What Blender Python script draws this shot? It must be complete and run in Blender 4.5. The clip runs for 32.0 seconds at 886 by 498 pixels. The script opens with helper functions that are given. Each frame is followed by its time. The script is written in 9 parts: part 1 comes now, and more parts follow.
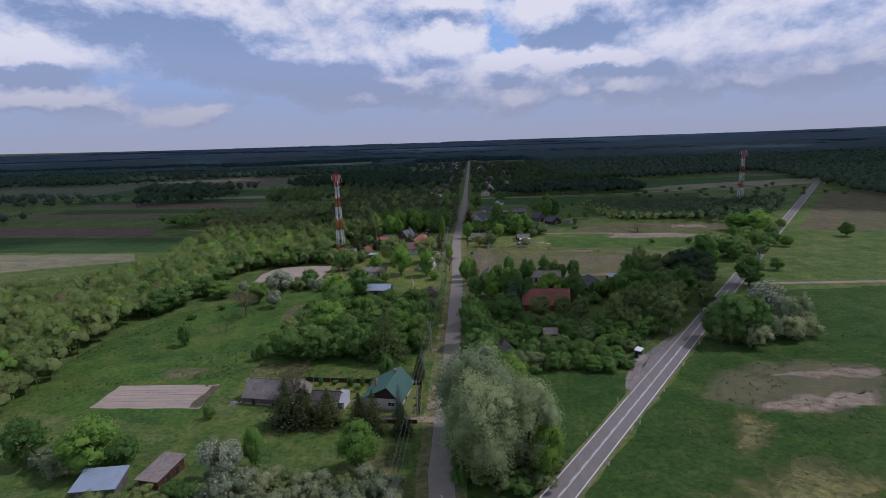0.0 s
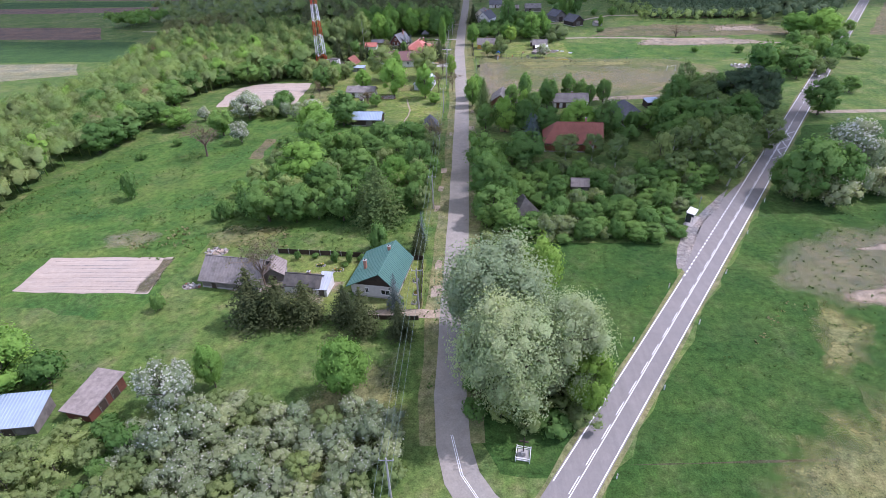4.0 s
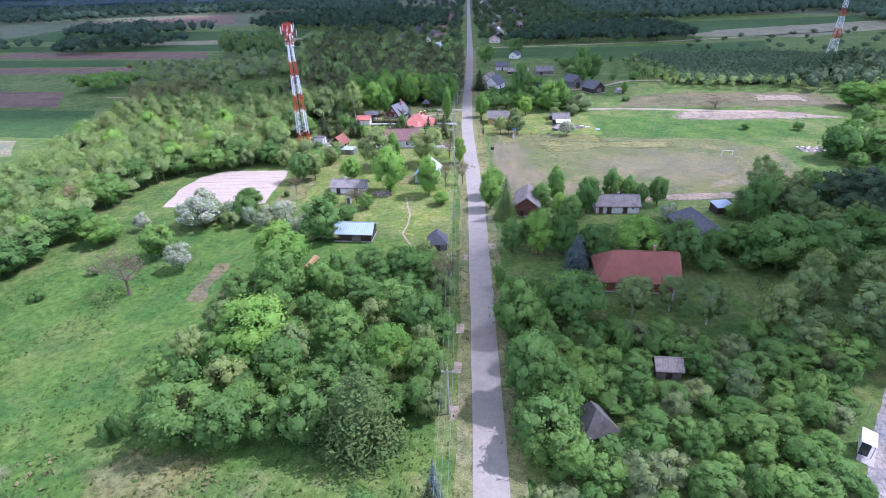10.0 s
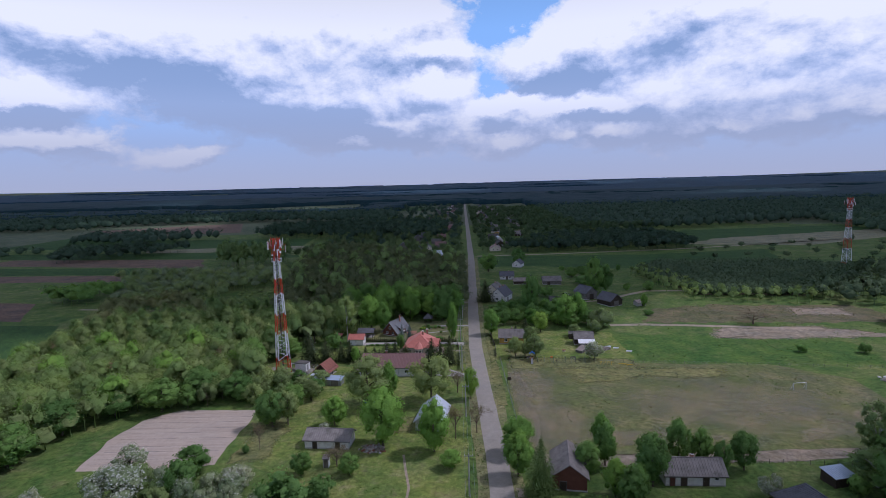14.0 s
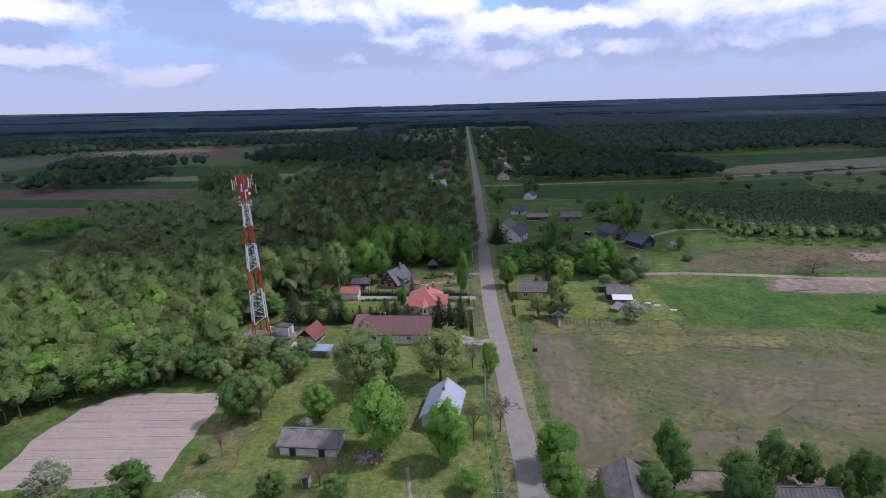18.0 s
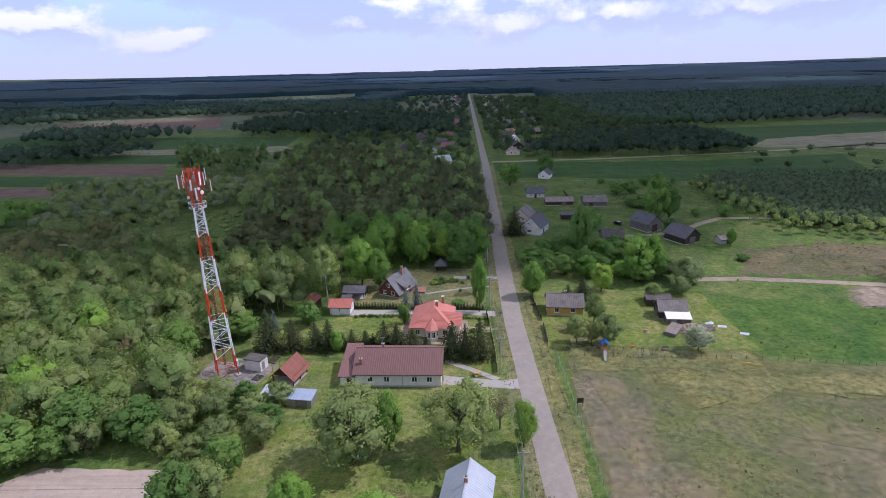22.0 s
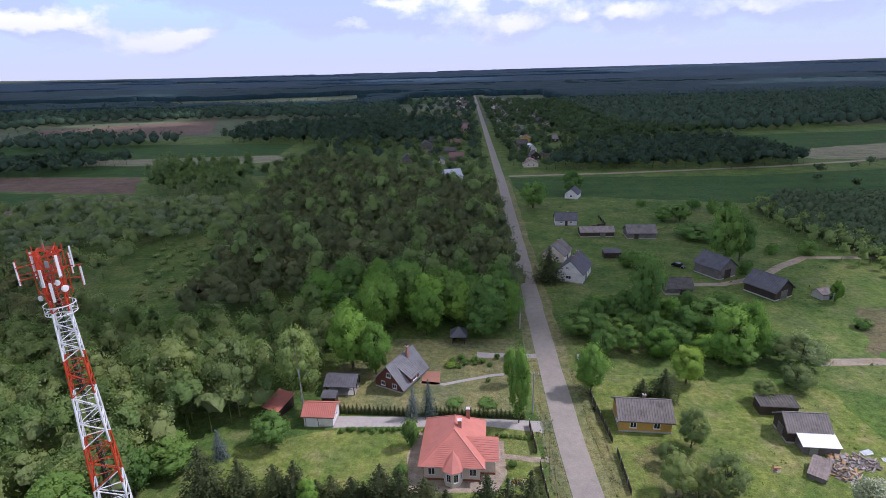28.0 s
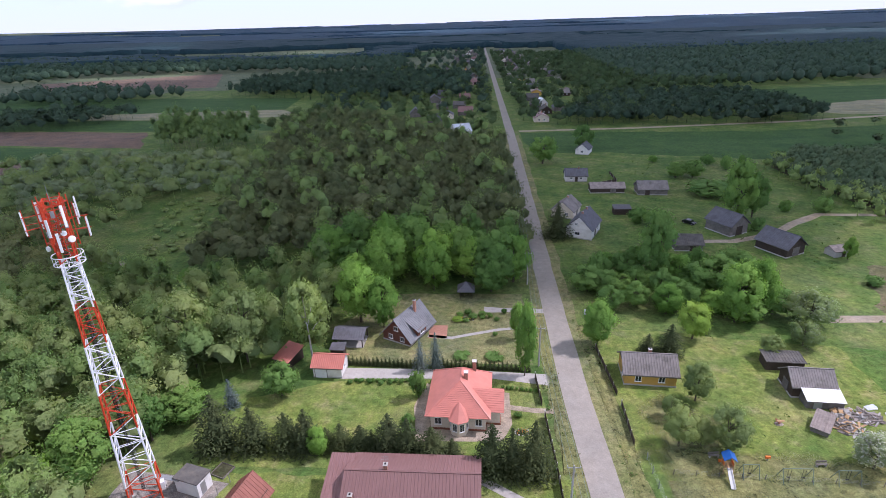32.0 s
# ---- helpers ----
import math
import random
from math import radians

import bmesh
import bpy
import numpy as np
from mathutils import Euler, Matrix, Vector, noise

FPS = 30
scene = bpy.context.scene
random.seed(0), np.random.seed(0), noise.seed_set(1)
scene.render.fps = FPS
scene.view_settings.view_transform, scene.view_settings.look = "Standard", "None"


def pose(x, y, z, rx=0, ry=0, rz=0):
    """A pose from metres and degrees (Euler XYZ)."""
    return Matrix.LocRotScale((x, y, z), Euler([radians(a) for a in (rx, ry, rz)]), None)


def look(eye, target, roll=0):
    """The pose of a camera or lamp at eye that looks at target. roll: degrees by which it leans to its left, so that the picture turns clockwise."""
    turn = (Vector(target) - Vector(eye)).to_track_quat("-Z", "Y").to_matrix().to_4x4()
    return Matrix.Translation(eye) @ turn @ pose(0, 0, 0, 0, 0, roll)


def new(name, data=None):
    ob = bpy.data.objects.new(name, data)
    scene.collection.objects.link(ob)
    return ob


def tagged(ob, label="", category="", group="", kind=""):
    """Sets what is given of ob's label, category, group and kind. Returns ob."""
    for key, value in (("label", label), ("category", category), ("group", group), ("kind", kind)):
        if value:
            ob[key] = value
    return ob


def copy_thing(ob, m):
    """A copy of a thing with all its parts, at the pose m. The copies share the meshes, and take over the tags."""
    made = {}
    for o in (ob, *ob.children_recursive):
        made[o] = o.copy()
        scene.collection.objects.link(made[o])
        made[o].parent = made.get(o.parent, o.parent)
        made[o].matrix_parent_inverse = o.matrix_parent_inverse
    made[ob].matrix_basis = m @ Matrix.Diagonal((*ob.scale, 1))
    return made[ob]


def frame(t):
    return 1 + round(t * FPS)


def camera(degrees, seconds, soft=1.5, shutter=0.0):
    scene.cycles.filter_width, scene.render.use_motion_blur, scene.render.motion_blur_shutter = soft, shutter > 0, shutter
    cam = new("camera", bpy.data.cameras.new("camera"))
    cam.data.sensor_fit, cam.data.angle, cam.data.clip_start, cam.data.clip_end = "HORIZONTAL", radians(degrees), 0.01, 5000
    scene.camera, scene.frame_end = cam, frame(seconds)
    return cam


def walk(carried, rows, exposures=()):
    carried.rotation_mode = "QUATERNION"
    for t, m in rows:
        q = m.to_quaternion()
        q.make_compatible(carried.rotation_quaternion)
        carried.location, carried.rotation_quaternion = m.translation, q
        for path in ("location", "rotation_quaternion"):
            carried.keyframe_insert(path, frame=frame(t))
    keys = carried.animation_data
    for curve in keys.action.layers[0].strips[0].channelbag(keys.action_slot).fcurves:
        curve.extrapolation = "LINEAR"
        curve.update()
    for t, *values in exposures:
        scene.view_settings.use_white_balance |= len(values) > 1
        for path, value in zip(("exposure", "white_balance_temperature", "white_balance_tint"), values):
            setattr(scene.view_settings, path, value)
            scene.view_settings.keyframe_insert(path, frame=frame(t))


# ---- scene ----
cam = camera(79.3, 32.0, 0.6)
METRES, EYE, TILT, LEAN, TURN = 240.96, 60.0, 0.0, 0.0, 3.05
ROWS = [
    (0.0, 0.0, 0.0181, 0.0, -0.37, -11.51, 1.84),
    (0.5, -0.0013, 0.036, -0.0004, -0.42, -12.28, 1.74),
    (1.0, -0.0021, 0.0539, -0.0002, -0.45, -16.55, 1.71),
    (1.5, -0.0029, 0.0718, 0.0005, -0.51, -18.76, 1.66),
    (2.0, -0.0037, 0.0897, 0.0008, -0.54, -18.78, 1.67),
    (2.5, -0.0047, 0.1076, 0.0004, -0.59, -19.58, 1.66),
    (3.0, -0.0052, 0.1255, 0.0002, -0.61, -22.63, 1.7),
    (3.5, -0.0061, 0.1434, -0.0004, -0.61, -29.61, 1.69),
    (5.5, -0.01, 0.215, 0.001, -0.79, -34.61, 1.58),
    (6.0, -0.0108, 0.2329, 0.0009, -0.83, -34.58, 1.58),
    (6.5, -0.0116, 0.2508, 0.0011, -0.88, -34.58, 1.62),
    (7.0, -0.0127, 0.2687, 0.0009, -0.91, -34.58, 1.6),
    (7.5, -0.0138, 0.2866, 0.0014, -0.94, -34.61, 1.58),
    (8.0, -0.0148, 0.3045, 0.0016, -0.97, -34.42, 1.59),
    (8.5, -0.0163, 0.3224, 0.0021, -1.01, -31.69, 1.5),
    (9.0, -0.0176, 0.3403, 0.0026, -1.05, -28.87, 1.53),
    (9.5, -0.0189, 0.3582, 0.0025, -1.07, -28.0, 1.49),
    (10.0, -0.0198, 0.3761, 0.0022, -1.08, -27.98, 1.52),
    (10.5, -0.0205, 0.394, 0.003, -1.12, -26.61, 1.51),
    (11.0, -0.0213, 0.4119, 0.0038, -1.22, -19.29, 1.55),
    (11.5, -0.0227, 0.4298, 0.0026, -1.29, -12.84, 1.54),
    (12.0, -0.0237, 0.4477, 0.002, -1.3, -12.86, 1.55),
    (12.5, -0.0241, 0.4657, 0.002, -1.3, -12.82, 1.51),
    (13.0, -0.0256, 0.484, 0.0017, -1.34, -9.66, 1.51),
    (13.5, -0.0269, 0.5017, 0.0011, -1.36, -7.16, 1.54),
    (14.0, -0.0282, 0.5197, 0.0008, -1.36, -7.15, 1.55),
    (14.5, -0.0293, 0.5376, 0.0004, -1.36, -7.27, 1.57),
    (15.0, -0.0297, 0.5563, 0.0011, -1.34, -13.83, 1.65),
    (15.5, -0.0306, 0.5733, 0.0008, -1.33, -13.85, 1.64),
    (17.5, -0.0345, 0.6448, 0.0015, -1.35, -13.95, 1.59),
    (18.0, -0.0358, 0.6611, 0.001, -1.33, -15.3, 1.53),
    (18.5, -0.0372, 0.6804, 0.0017, -1.32, -18.8, 1.53),
    (19.0, -0.0388, 0.6969, 0.0017, -1.4, -18.89, 1.46),
    (19.5, -0.0398, 0.7148, 0.0016, -1.41, -18.87, 1.48),
    (20.0, -0.041, 0.7325, 0.0018, -1.4, -18.84, 1.52),
    (20.5, -0.0424, 0.75, 0.0023, -1.4, -18.78, 1.46),
    (21.0, -0.0435, 0.767, 0.0028, -1.4, -18.77, 1.47),
    (21.5, -0.0445, 0.785, 0.0021, -1.42, -18.69, 1.53),
    (22.0, -0.0459, 0.803, 0.0026, -1.38, -18.69, 1.47),
    (22.5, -0.0469, 0.8212, 0.0031, -1.31, -18.67, 1.4),
    (23.0, -0.0485, 0.8391, 0.0039, -1.26, -18.67, 1.38),
    (23.5, -0.0499, 0.8569, 0.0042, -1.21, -18.66, 1.38),
    (24.0, -0.051, 0.8748, 0.0045, -1.15, -18.63, 1.37),
    (24.5, -0.0521, 0.8928, 0.0043, -1.09, -18.63, 1.33),
    (25.0, -0.0529, 0.9108, 0.0043, -1.05, -18.61, 1.38),
    (25.5, -0.0541, 0.929, 0.0042, -1.0, -18.62, 1.36),
    (26.0, -0.0552, 0.9469, 0.0041, -0.97, -18.63, 1.38),
    (26.5, -0.0565, 0.9649, 0.0042, -0.95, -18.61, 1.36),
    (28.5, -0.0569, 0.9918, 0.0056, -1.04, -18.62, 1.57),
    (29.0, -0.0565, 0.9907, 0.0049, -0.9, -19.07, 1.59),
    (29.5, -0.056, 0.99, 0.0043, -0.65, -19.48, 1.6),
    (30.0, -0.056, 0.9903, 0.0039, -0.37, -19.92, 1.61),
    (30.5, -0.0562, 0.9912, 0.0033, -0.28, -20.15, 1.57),
    (31.0, -0.0563, 0.992, 0.0028, -0.21, -20.24, 1.56),
    (31.5, -0.0562, 0.9925, 0.0023, -0.16, -21.56, 1.55),
    (32.0, -0.0562, 0.9927, 0.0021, -0.11, -23.15, 1.59),
]
EXPOSURES = [(t, e, k, m) for t, e, k, m in (
    (0.0, -1.66, 5820, 27), (1.0, -1.46, 5820, 28), (2.0, -1.04, 5770, 29), (3.0, -0.68, 5720, 29), (3.5, -0.32, 5670, 30), (5.5, -0.08, 5570, 32), (6.0, -0.08, 5570, 32), (8.0, -0.12, 5570, 32), (9.0, 0.12, 5420, 34),
    (10.0, 0.24, 5270, 34), (11.0, 0.22, 5270, 33), (12.0, -0.40, 5320, 30), (13.0, -0.92, 5570, 27), (14.0, -1.40, 5570, 27), (15.0, -1.48, 5670, 27), (17.5, -1.20, 5650, 29), (19.0, -0.82, 5800, 29),
    (21.0, -0.73, 5850, 29), (23.0, -0.66, 5900, 29), (26.0, -0.66, 5950, 29), (29.0, -0.66, 5900, 29), (31.0, -0.56, 5900, 29), (32.0, -0.24, 5900, 29))]
walk(cam, [(t, pose(0, 0, EYE, TILT, LEAN, TURN) @ pose(METRES * x, METRES * y, METRES * z, 90 + pitch, roll, yaw)) for t, x, y, z, yaw, pitch, roll in ROWS], EXPOSURES)

# ---- world and sun ----
SUN_EL, SUN_AZ = 52.0, 76.0   # azimuth clockwise from +y
world = bpy.data.worlds.new("sky")
scene.world = world
world.use_nodes = True


def build_sky():
    nt = world.node_tree
    nd, ln = nt.nodes, nt.links
    nd.clear()
    out = nd.new("ShaderNodeOutputWorld")
    bg = nd.new("ShaderNodeBackground")
    sky = nd.new("ShaderNodeTexSky")
    sky.sky_type = "NISHITA"
    sky.sun_disc = False
    sky.sun_elevation = radians(SUN_EL)
    sky.sun_rotation = radians(SUN_AZ)
    sky.air_density, sky.dust_density = 1.0, 0.6
    tc = nd.new("ShaderNodeTexCoord")
    sep = nd.new("ShaderNodeSeparateXYZ")
    ln.new(tc.outputs["Generated"], sep.inputs[0])

    def op(kind, a, b=None, clamp=False):
        m = nd.new("ShaderNodeMath")
        m.operation = kind
        m.use_clamp = clamp
        for i, v in enumerate((a, b)):
            if v is None:
                continue
            if isinstance(v, (int, float)):
                m.inputs[i].default_value = v
            else:
                ln.new(v, m.inputs[i])
        return m.outputs[0]

    zz = op("MAXIMUM", sep.outputs[2], 0.0)
    # an upright pair of coordinates: azimuth-like and elevation
    side = nd.new("ShaderNodeCombineXYZ")
    ln.new(sep.outputs[0], side.inputs[0])
    ln.new(op("MULTIPLY", sep.outputs[2], 1.45), side.inputs[1])
    ln.new(op("MULTIPLY", sep.outputs[1], 0.5), side.inputs[2])

    def noise_tex(vec, scale, detail, rough, offset=(0, 0, 0), distortion=0.0):
        mp = nd.new("ShaderNodeMapping")
        mp.inputs["Location"].default_value = offset
        ln.new(vec, mp.inputs[0])
        n = nd.new("ShaderNodeTexNoise")
        n.inputs["Scale"].default_value = scale
        n.inputs["Detail"].default_value = detail
        n.inputs["Roughness"].default_value = rough
        n.inputs["Distortion"].default_value = distortion
        ln.new(mp.outputs[0], n.inputs["Vector"])
        return n.outputs["Fac"]

    def ramp(fac, stops):
        r = nd.new("ShaderNodeValToRGB")
        el = r.color_ramp.elements
        while len(el) < len(stops):
            el.new(0.5)
        for e, (p, c) in zip(el, stops):
            e.position, e.color = p, (*c, 1)
        ln.new(fac, r.inputs[0])
        return r.outputs[0]

    # cloud bodies and their grey undersides: across, up, half width, half height, amount
    BODIES = ((0.34, 0.095, 0.30, 0.045, 0.75), (0.04, 0.085, 0.12, 0.035, 0.5), (-0.578, 0.237, 0.099, 0.05, 0.9), (-0.477, 0.231, 0.099, 0.054, 0.7), (-0.365, 0.189, 0.183, 0.077, 1), (-0.269, 0.271, 0.166, 0.059, 0.8), (-0.155, 0.212, 0.112, 0.102, 1), (-0.102, 0.274, 0.091, 0.051, 0.7),
              (-0.039, 0.159, 0.057, 0.042, 1.1), (-0.219, 0.137, 0.133, 0.051, 1.16), (-0.046, 0.227, 0.072, 0.014, 0.5), (-0.628, 0.134, 0.061, 0.028, 1.45), (-0.621, 0.08, 0.074, 0.02, 0.84), (-0.573, 0.067, 0.043, 0.012, 0.52),
              (-0.445, 0.056, 0.047, 0.017, 0.63), (-0.505, 0.042, 0.082, 0.013, 0.42), (0.174, 0.205, 0.081, 0.043, 1.1), (0.218, 0.246, 0.05, 0.036, 1), (0.27, 0.193, 0.06, 0.04, 0.8), (0.299, 0.25, 0.078, 0.058, 1),
              (0.4, 0.244, 0.112, 0.056, 0.9), (0.507, 0.225, 0.114, 0.053, 0.8), (0.559, 0.178, 0.103, 0.043, 0.7), (0.437, 0.174, 0.177, 0.037, 0.7), (0.324, 0.153, 0.118, 0.026, 0.6), (0.112, 0.148, 0.031, 0.01, 0.72),
              (0.072, 0.131, 0.031, 0.015, 0.87), (0.092, 0.11, 0.063, 0.01, 0.42), (0.19, 0.13, 0.113, 0.014, 0.72), (0.442, 0.123, 0.216, 0.028, 0.8), (0.097, 0.065, 0.031, 0.015, 0.63), (0.257, 0.078, 0.036, 0.018, 0.58),
              (0.182, 0.067, 0.016, 0.008, 0.42), (-0.195, 0.073, 0.041, 0.014, 0.47), (-0.093, 0.091, 0.052, 0.013, 0.47), (-0.112, 0.111, 0.094, 0.01, 0.42), (0.439, 0.071, 0.057, 0.011, 0.42), (0.542, 0.087, 0.115, 0.018, 0.42))
    SHADES = ((-0.52, 0.05, 0.22, 0.03, 0.35), (-0.28, 0.05, 0.14, 0.03, 0.5), (-0.361, 0.158, 0.126, 0.039, 1.0), (-0.306, 0.103, 0.15, 0.035, 1.3), (-0.409, 0.098, 0.086, 0.034, 0.9), (-0.192, 0.112, 0.093, 0.023, 0.7), (-0.437, 0.177, 0.056, 0.037, 0.5), (-0.244, 0.174, 0.091, 0.04, 0.5),
              (-0.631, 0.115, 0.065, 0.013, 0.9), (-0.568, 0.206, 0.059, 0.013, 0.3), (0.189, 0.168, 0.077, 0.023, 1.2), (0.365, 0.229, 0.057, 0.033, 1.0), (0.291, 0.246, 0.039, 0.029, 0.5), (0.449, 0.236, 0.055, 0.023, 0.6),
              (0.534, 0.198, 0.052, 0.026, 0.7), (0.082, 0.081, 0.047, 0.023, 0.45), (-0.04, 0.134, 0.042, 0.013, 0.35), (0.271, 0.077, 0.018, 0.014, 0.5))

    wob = nd.new("ShaderNodeTexNoise")
    wob.inputs["Scale"].default_value, wob.inputs["Detail"].default_value, wob.inputs["Roughness"].default_value = 9.0, 7.0, 0.62
    ln.new(side.outputs[0], wob.inputs["Vector"])
    wsep = nd.new("ShaderNodeSeparateColor")
    ln.new(wob.outputs["Color"], wsep.inputs[0])
    puff_x = op("ADD", sep.outputs[0], op("MULTIPLY", op("SUBTRACT", wsep.outputs[0], 0.5), 0.10))
    puff_z = op("ADD", sep.outputs[2], op("MULTIPLY", op("SUBTRACT", wsep.outputs[1], 0.5), 0.075))

    def blob(x, z, rx, rz, amount, up=0.0):
        dx = op("DIVIDE", op("SUBTRACT", puff_x, x), rx)
        dz = op("DIVIDE", op("SUBTRACT", op("ADD", puff_z, up), z), rz)
        d2 = op("ADD", op("MULTIPLY", dx, dx), op("MULTIPLY", dz, dz))
        return op("MULTIPLY", op("EXPONENT", op("MULTIPLY", d2, -1.0)), amount)

    def heap(blobs, up=0.0):
        total = None
        for b in blobs:
            total = blob(*b, up) if total is None else op("ADD", total, blob(*b, up))
        return total

    def cover_at(up):
        sh = nd.new("ShaderNodeVectorMath")
        sh.operation = "ADD"
        ln.new(side.outputs[0], sh.inputs[0])
        sh.inputs[1].default_value = (up * 0.4, up * 1.45, 0)
        fine = noise_tex(sh.outputs[0], 12.0, 10.0, 0.64, (3.1, 0.4, 0.0), 0.15)
        wide = noise_tex(sh.outputs[0], 3.0, 4.0, 0.5, (1.3, 7.4, 0.0))
        # overhead, out of the picture, broken cloud goes on
        high = ramp(sep.outputs[2], ((0.31, (0, 0, 0)), (0.42, (1, 1, 1))))
        veiled = op("ADD", op("MULTIPLY", op("MULTIPLY", wide, high), 1.3), heap(BODIES, up))
        return op("ADD", op("MULTIPLY", veiled, 0.55), op("MULTIPLY", op("SUBTRACT", fine, 0.5), 0.55))

    cover, above = cover_at(0.0), cover_at(0.020)
    mask = ramp(op("ADD", cover, 0.16), ((0.26, (0, 0, 0)), (0.31, (0.6, 0.6, 0.6)), (0.39, (1, 1, 1))))
    lit = op("ADD", op("MULTIPLY", op("SUBTRACT", cover, above), 3.2), 0.66)
    lit = op("ADD", lit, op("MULTIPLY", op("SUBTRACT", noise_tex(side.outputs[0], 24.0, 6.0, 0.6, (1.7, 2.9, 0.0), 0.3), 0.5), 0.9))
    lit = op("SUBTRACT", lit, op("MULTIPLY", heap(SHADES), 0.42))
    tone = ramp(lit, ((0.02, (0.29, 0.43, 0.62)), (0.34, (0.52, 0.64, 0.81)), (0.62, (0.80, 0.87, 0.92)), (0.92, (1.0, 1.04, 1.0))))
    tone_s = nd.new("ShaderNodeVectorMath")
    tone_s.operation = "SCALE"
    ln.new(tone, tone_s.inputs[0])
    tone_s.inputs["Scale"].default_value = 12.6
    blue = nd.new("ShaderNodeMix")
    blue.data_type = "RGBA"
    blue.inputs["Factor"].default_value = 0.85
    ln.new(sky.outputs[0], blue.inputs[6])
    blue.inputs[7].default_value = (4.2, 8.0, 13.0, 1)
    mix = nd.new("ShaderNodeMix")
    mix.data_type = "RGBA"
    ln.new(mask, mix.inputs["Factor"])
    ln.new(blue.outputs[2], mix.inputs[6]), ln.new(tone_s.outputs[0], mix.inputs[7])
    # pale veil low over the horizon
    veil = nd.new("ShaderNodeMix")
    veil.data_type = "RGBA"
    ln.new(ramp(zz, ((0.0, (0.95, 0.95, 0.95)), (0.06, (0.62, 0.62, 0.62)), (0.11, (0.32, 0.32, 0.32)), (0.17, (0.10, 0.10, 0.10)), (0.24, (0, 0, 0)))), veil.inputs["Factor"])
    ln.new(mix.outputs[2], veil.inputs[6])
    veil.inputs[7].default_value = (8.4, 9.2, 10.4, 1)
    # the low sky is brighter than the zenith
    glow = nd.new("ShaderNodeMix")
    glow.data_type, glow.blend_type = "RGBA", "MULTIPLY"
    glow.inputs["Factor"].default_value = 1.0
    ln.new(veil.outputs[2], glow.inputs[6])
    ln.new(ramp(zz, ((0.0, (1.10, 1.10, 1.10)), (0.075, (1.24, 1.24, 1.24)), (0.14, (1.56, 1.56, 1.56)), (0.26, (1.50, 1.50, 1.50)), (0.45, (0.80, 0.80, 0.80)))), glow.inputs[7])
    ln.new(glow.outputs[2], bg.inputs[0])
    bg.inputs[1].default_value = 0.115
    ln.new(bg.outputs[0], out.inputs[0])


build_sky()
sun = new("sun", bpy.data.lights.new("sun", "SUN"))
sun.data.energy = 5.0
sun.data.angle = radians(0.6)
sun.data.color = (1.0, 0.95, 0.87)
_el, _az = radians(SUN_EL), radians(SUN_AZ)
SUN_DIR = Vector((math.sin(_az) * math.cos(_el), math.cos(_az) * math.cos(_el), math.sin(_el)))
sun.matrix_world = look(SUN_DIR * 300, (0, 0, 0))

# ---- materials ----
MATS = {}


def material(name, rough=0.8, metal=0.0, spec=0.3):
    m = bpy.data.materials.new(name)
    m.use_nodes = True
    b = m.node_tree.nodes["Principled BSDF"]
    b.inputs["Roughness"].default_value = rough
    b.inputs["Metallic"].default_value = metal
    b.inputs["Specular IOR Level"].default_value = spec
    MATS[name] = m
    return m, m.node_tree, b


def n_noise(nt, scale, detail=4, rough=0.55, vec=None, stretch=None):
    n = nt.nodes.new("ShaderNodeTexNoise")
    n.inputs["Scale"].default_value, n.inputs["Detail"].default_value, n.inputs["Roughness"].default_value = scale, detail, rough
    if vec is None:
        vec = nt.nodes.new("ShaderNodeNewGeometry").outputs["Position"]
    if stretch:
        mp = nt.nodes.new("ShaderNodeMapping")
        mp.inputs["Rotation"].default_value = (0, 0, radians(stretch[3]) if len(stretch) > 3 else 0)
        mp.inputs["Scale"].default_value = stretch[:3]
        nt.links.new(vec, mp.inputs[0])
        vec = mp.outputs[0]
    nt.links.new(vec, n.inputs["Vector"])
    return n.outputs["Fac"]


def n_ramp(nt, fac, stops):
    r = nt.nodes.new("ShaderNodeValToRGB")
    el = r.color_ramp.elements
    while len(el) < len(stops):
        el.new(0.5)
    for e, (p, c) in zip(el, stops):
        e.position, e.color = p, (c, c, c, 1) if isinstance(c, (int, float)) else (*c, 1)
    nt.links.new(fac, r.inputs[0])
    return r.outputs[0]


def n_mix(nt, fac, a, b, blend="MIX"):
    m = nt.nodes.new("ShaderNodeMix")
    m.data_type, m.blend_type = "RGBA", blend
    for sock, v in ((m.inputs["Factor"], fac), (m.inputs[6], a), (m.inputs[7], b)):
        if isinstance(v, (int, float)):
            sock.default_value = v
        elif isinstance(v, tuple):
            sock.default_value = (*v, 1)
        else:
            nt.links.new(v, sock)
    return m.outputs[2]


def n_bump(nt, b, height, strength, dist):
    bp = nt.nodes.new("ShaderNodeBump")
    bp.inputs["Strength"].default_value, bp.inputs["Distance"].default_value = strength, dist
    nt.links.new(height, bp.inputs["Height"])
    nt.links.new(bp.outputs[0], b.inputs["Normal"])


def muted(c, k=0.11):
    """A colour drawn towards its own grey by the share k."""
    g = 0.35 * c[0] + 0.5 * c[1] + 0.15 * c[2]
    return tuple(v * (1 - k) + g * k * t for v, t in zip(c, (1.0, 1.0, 1.0)))


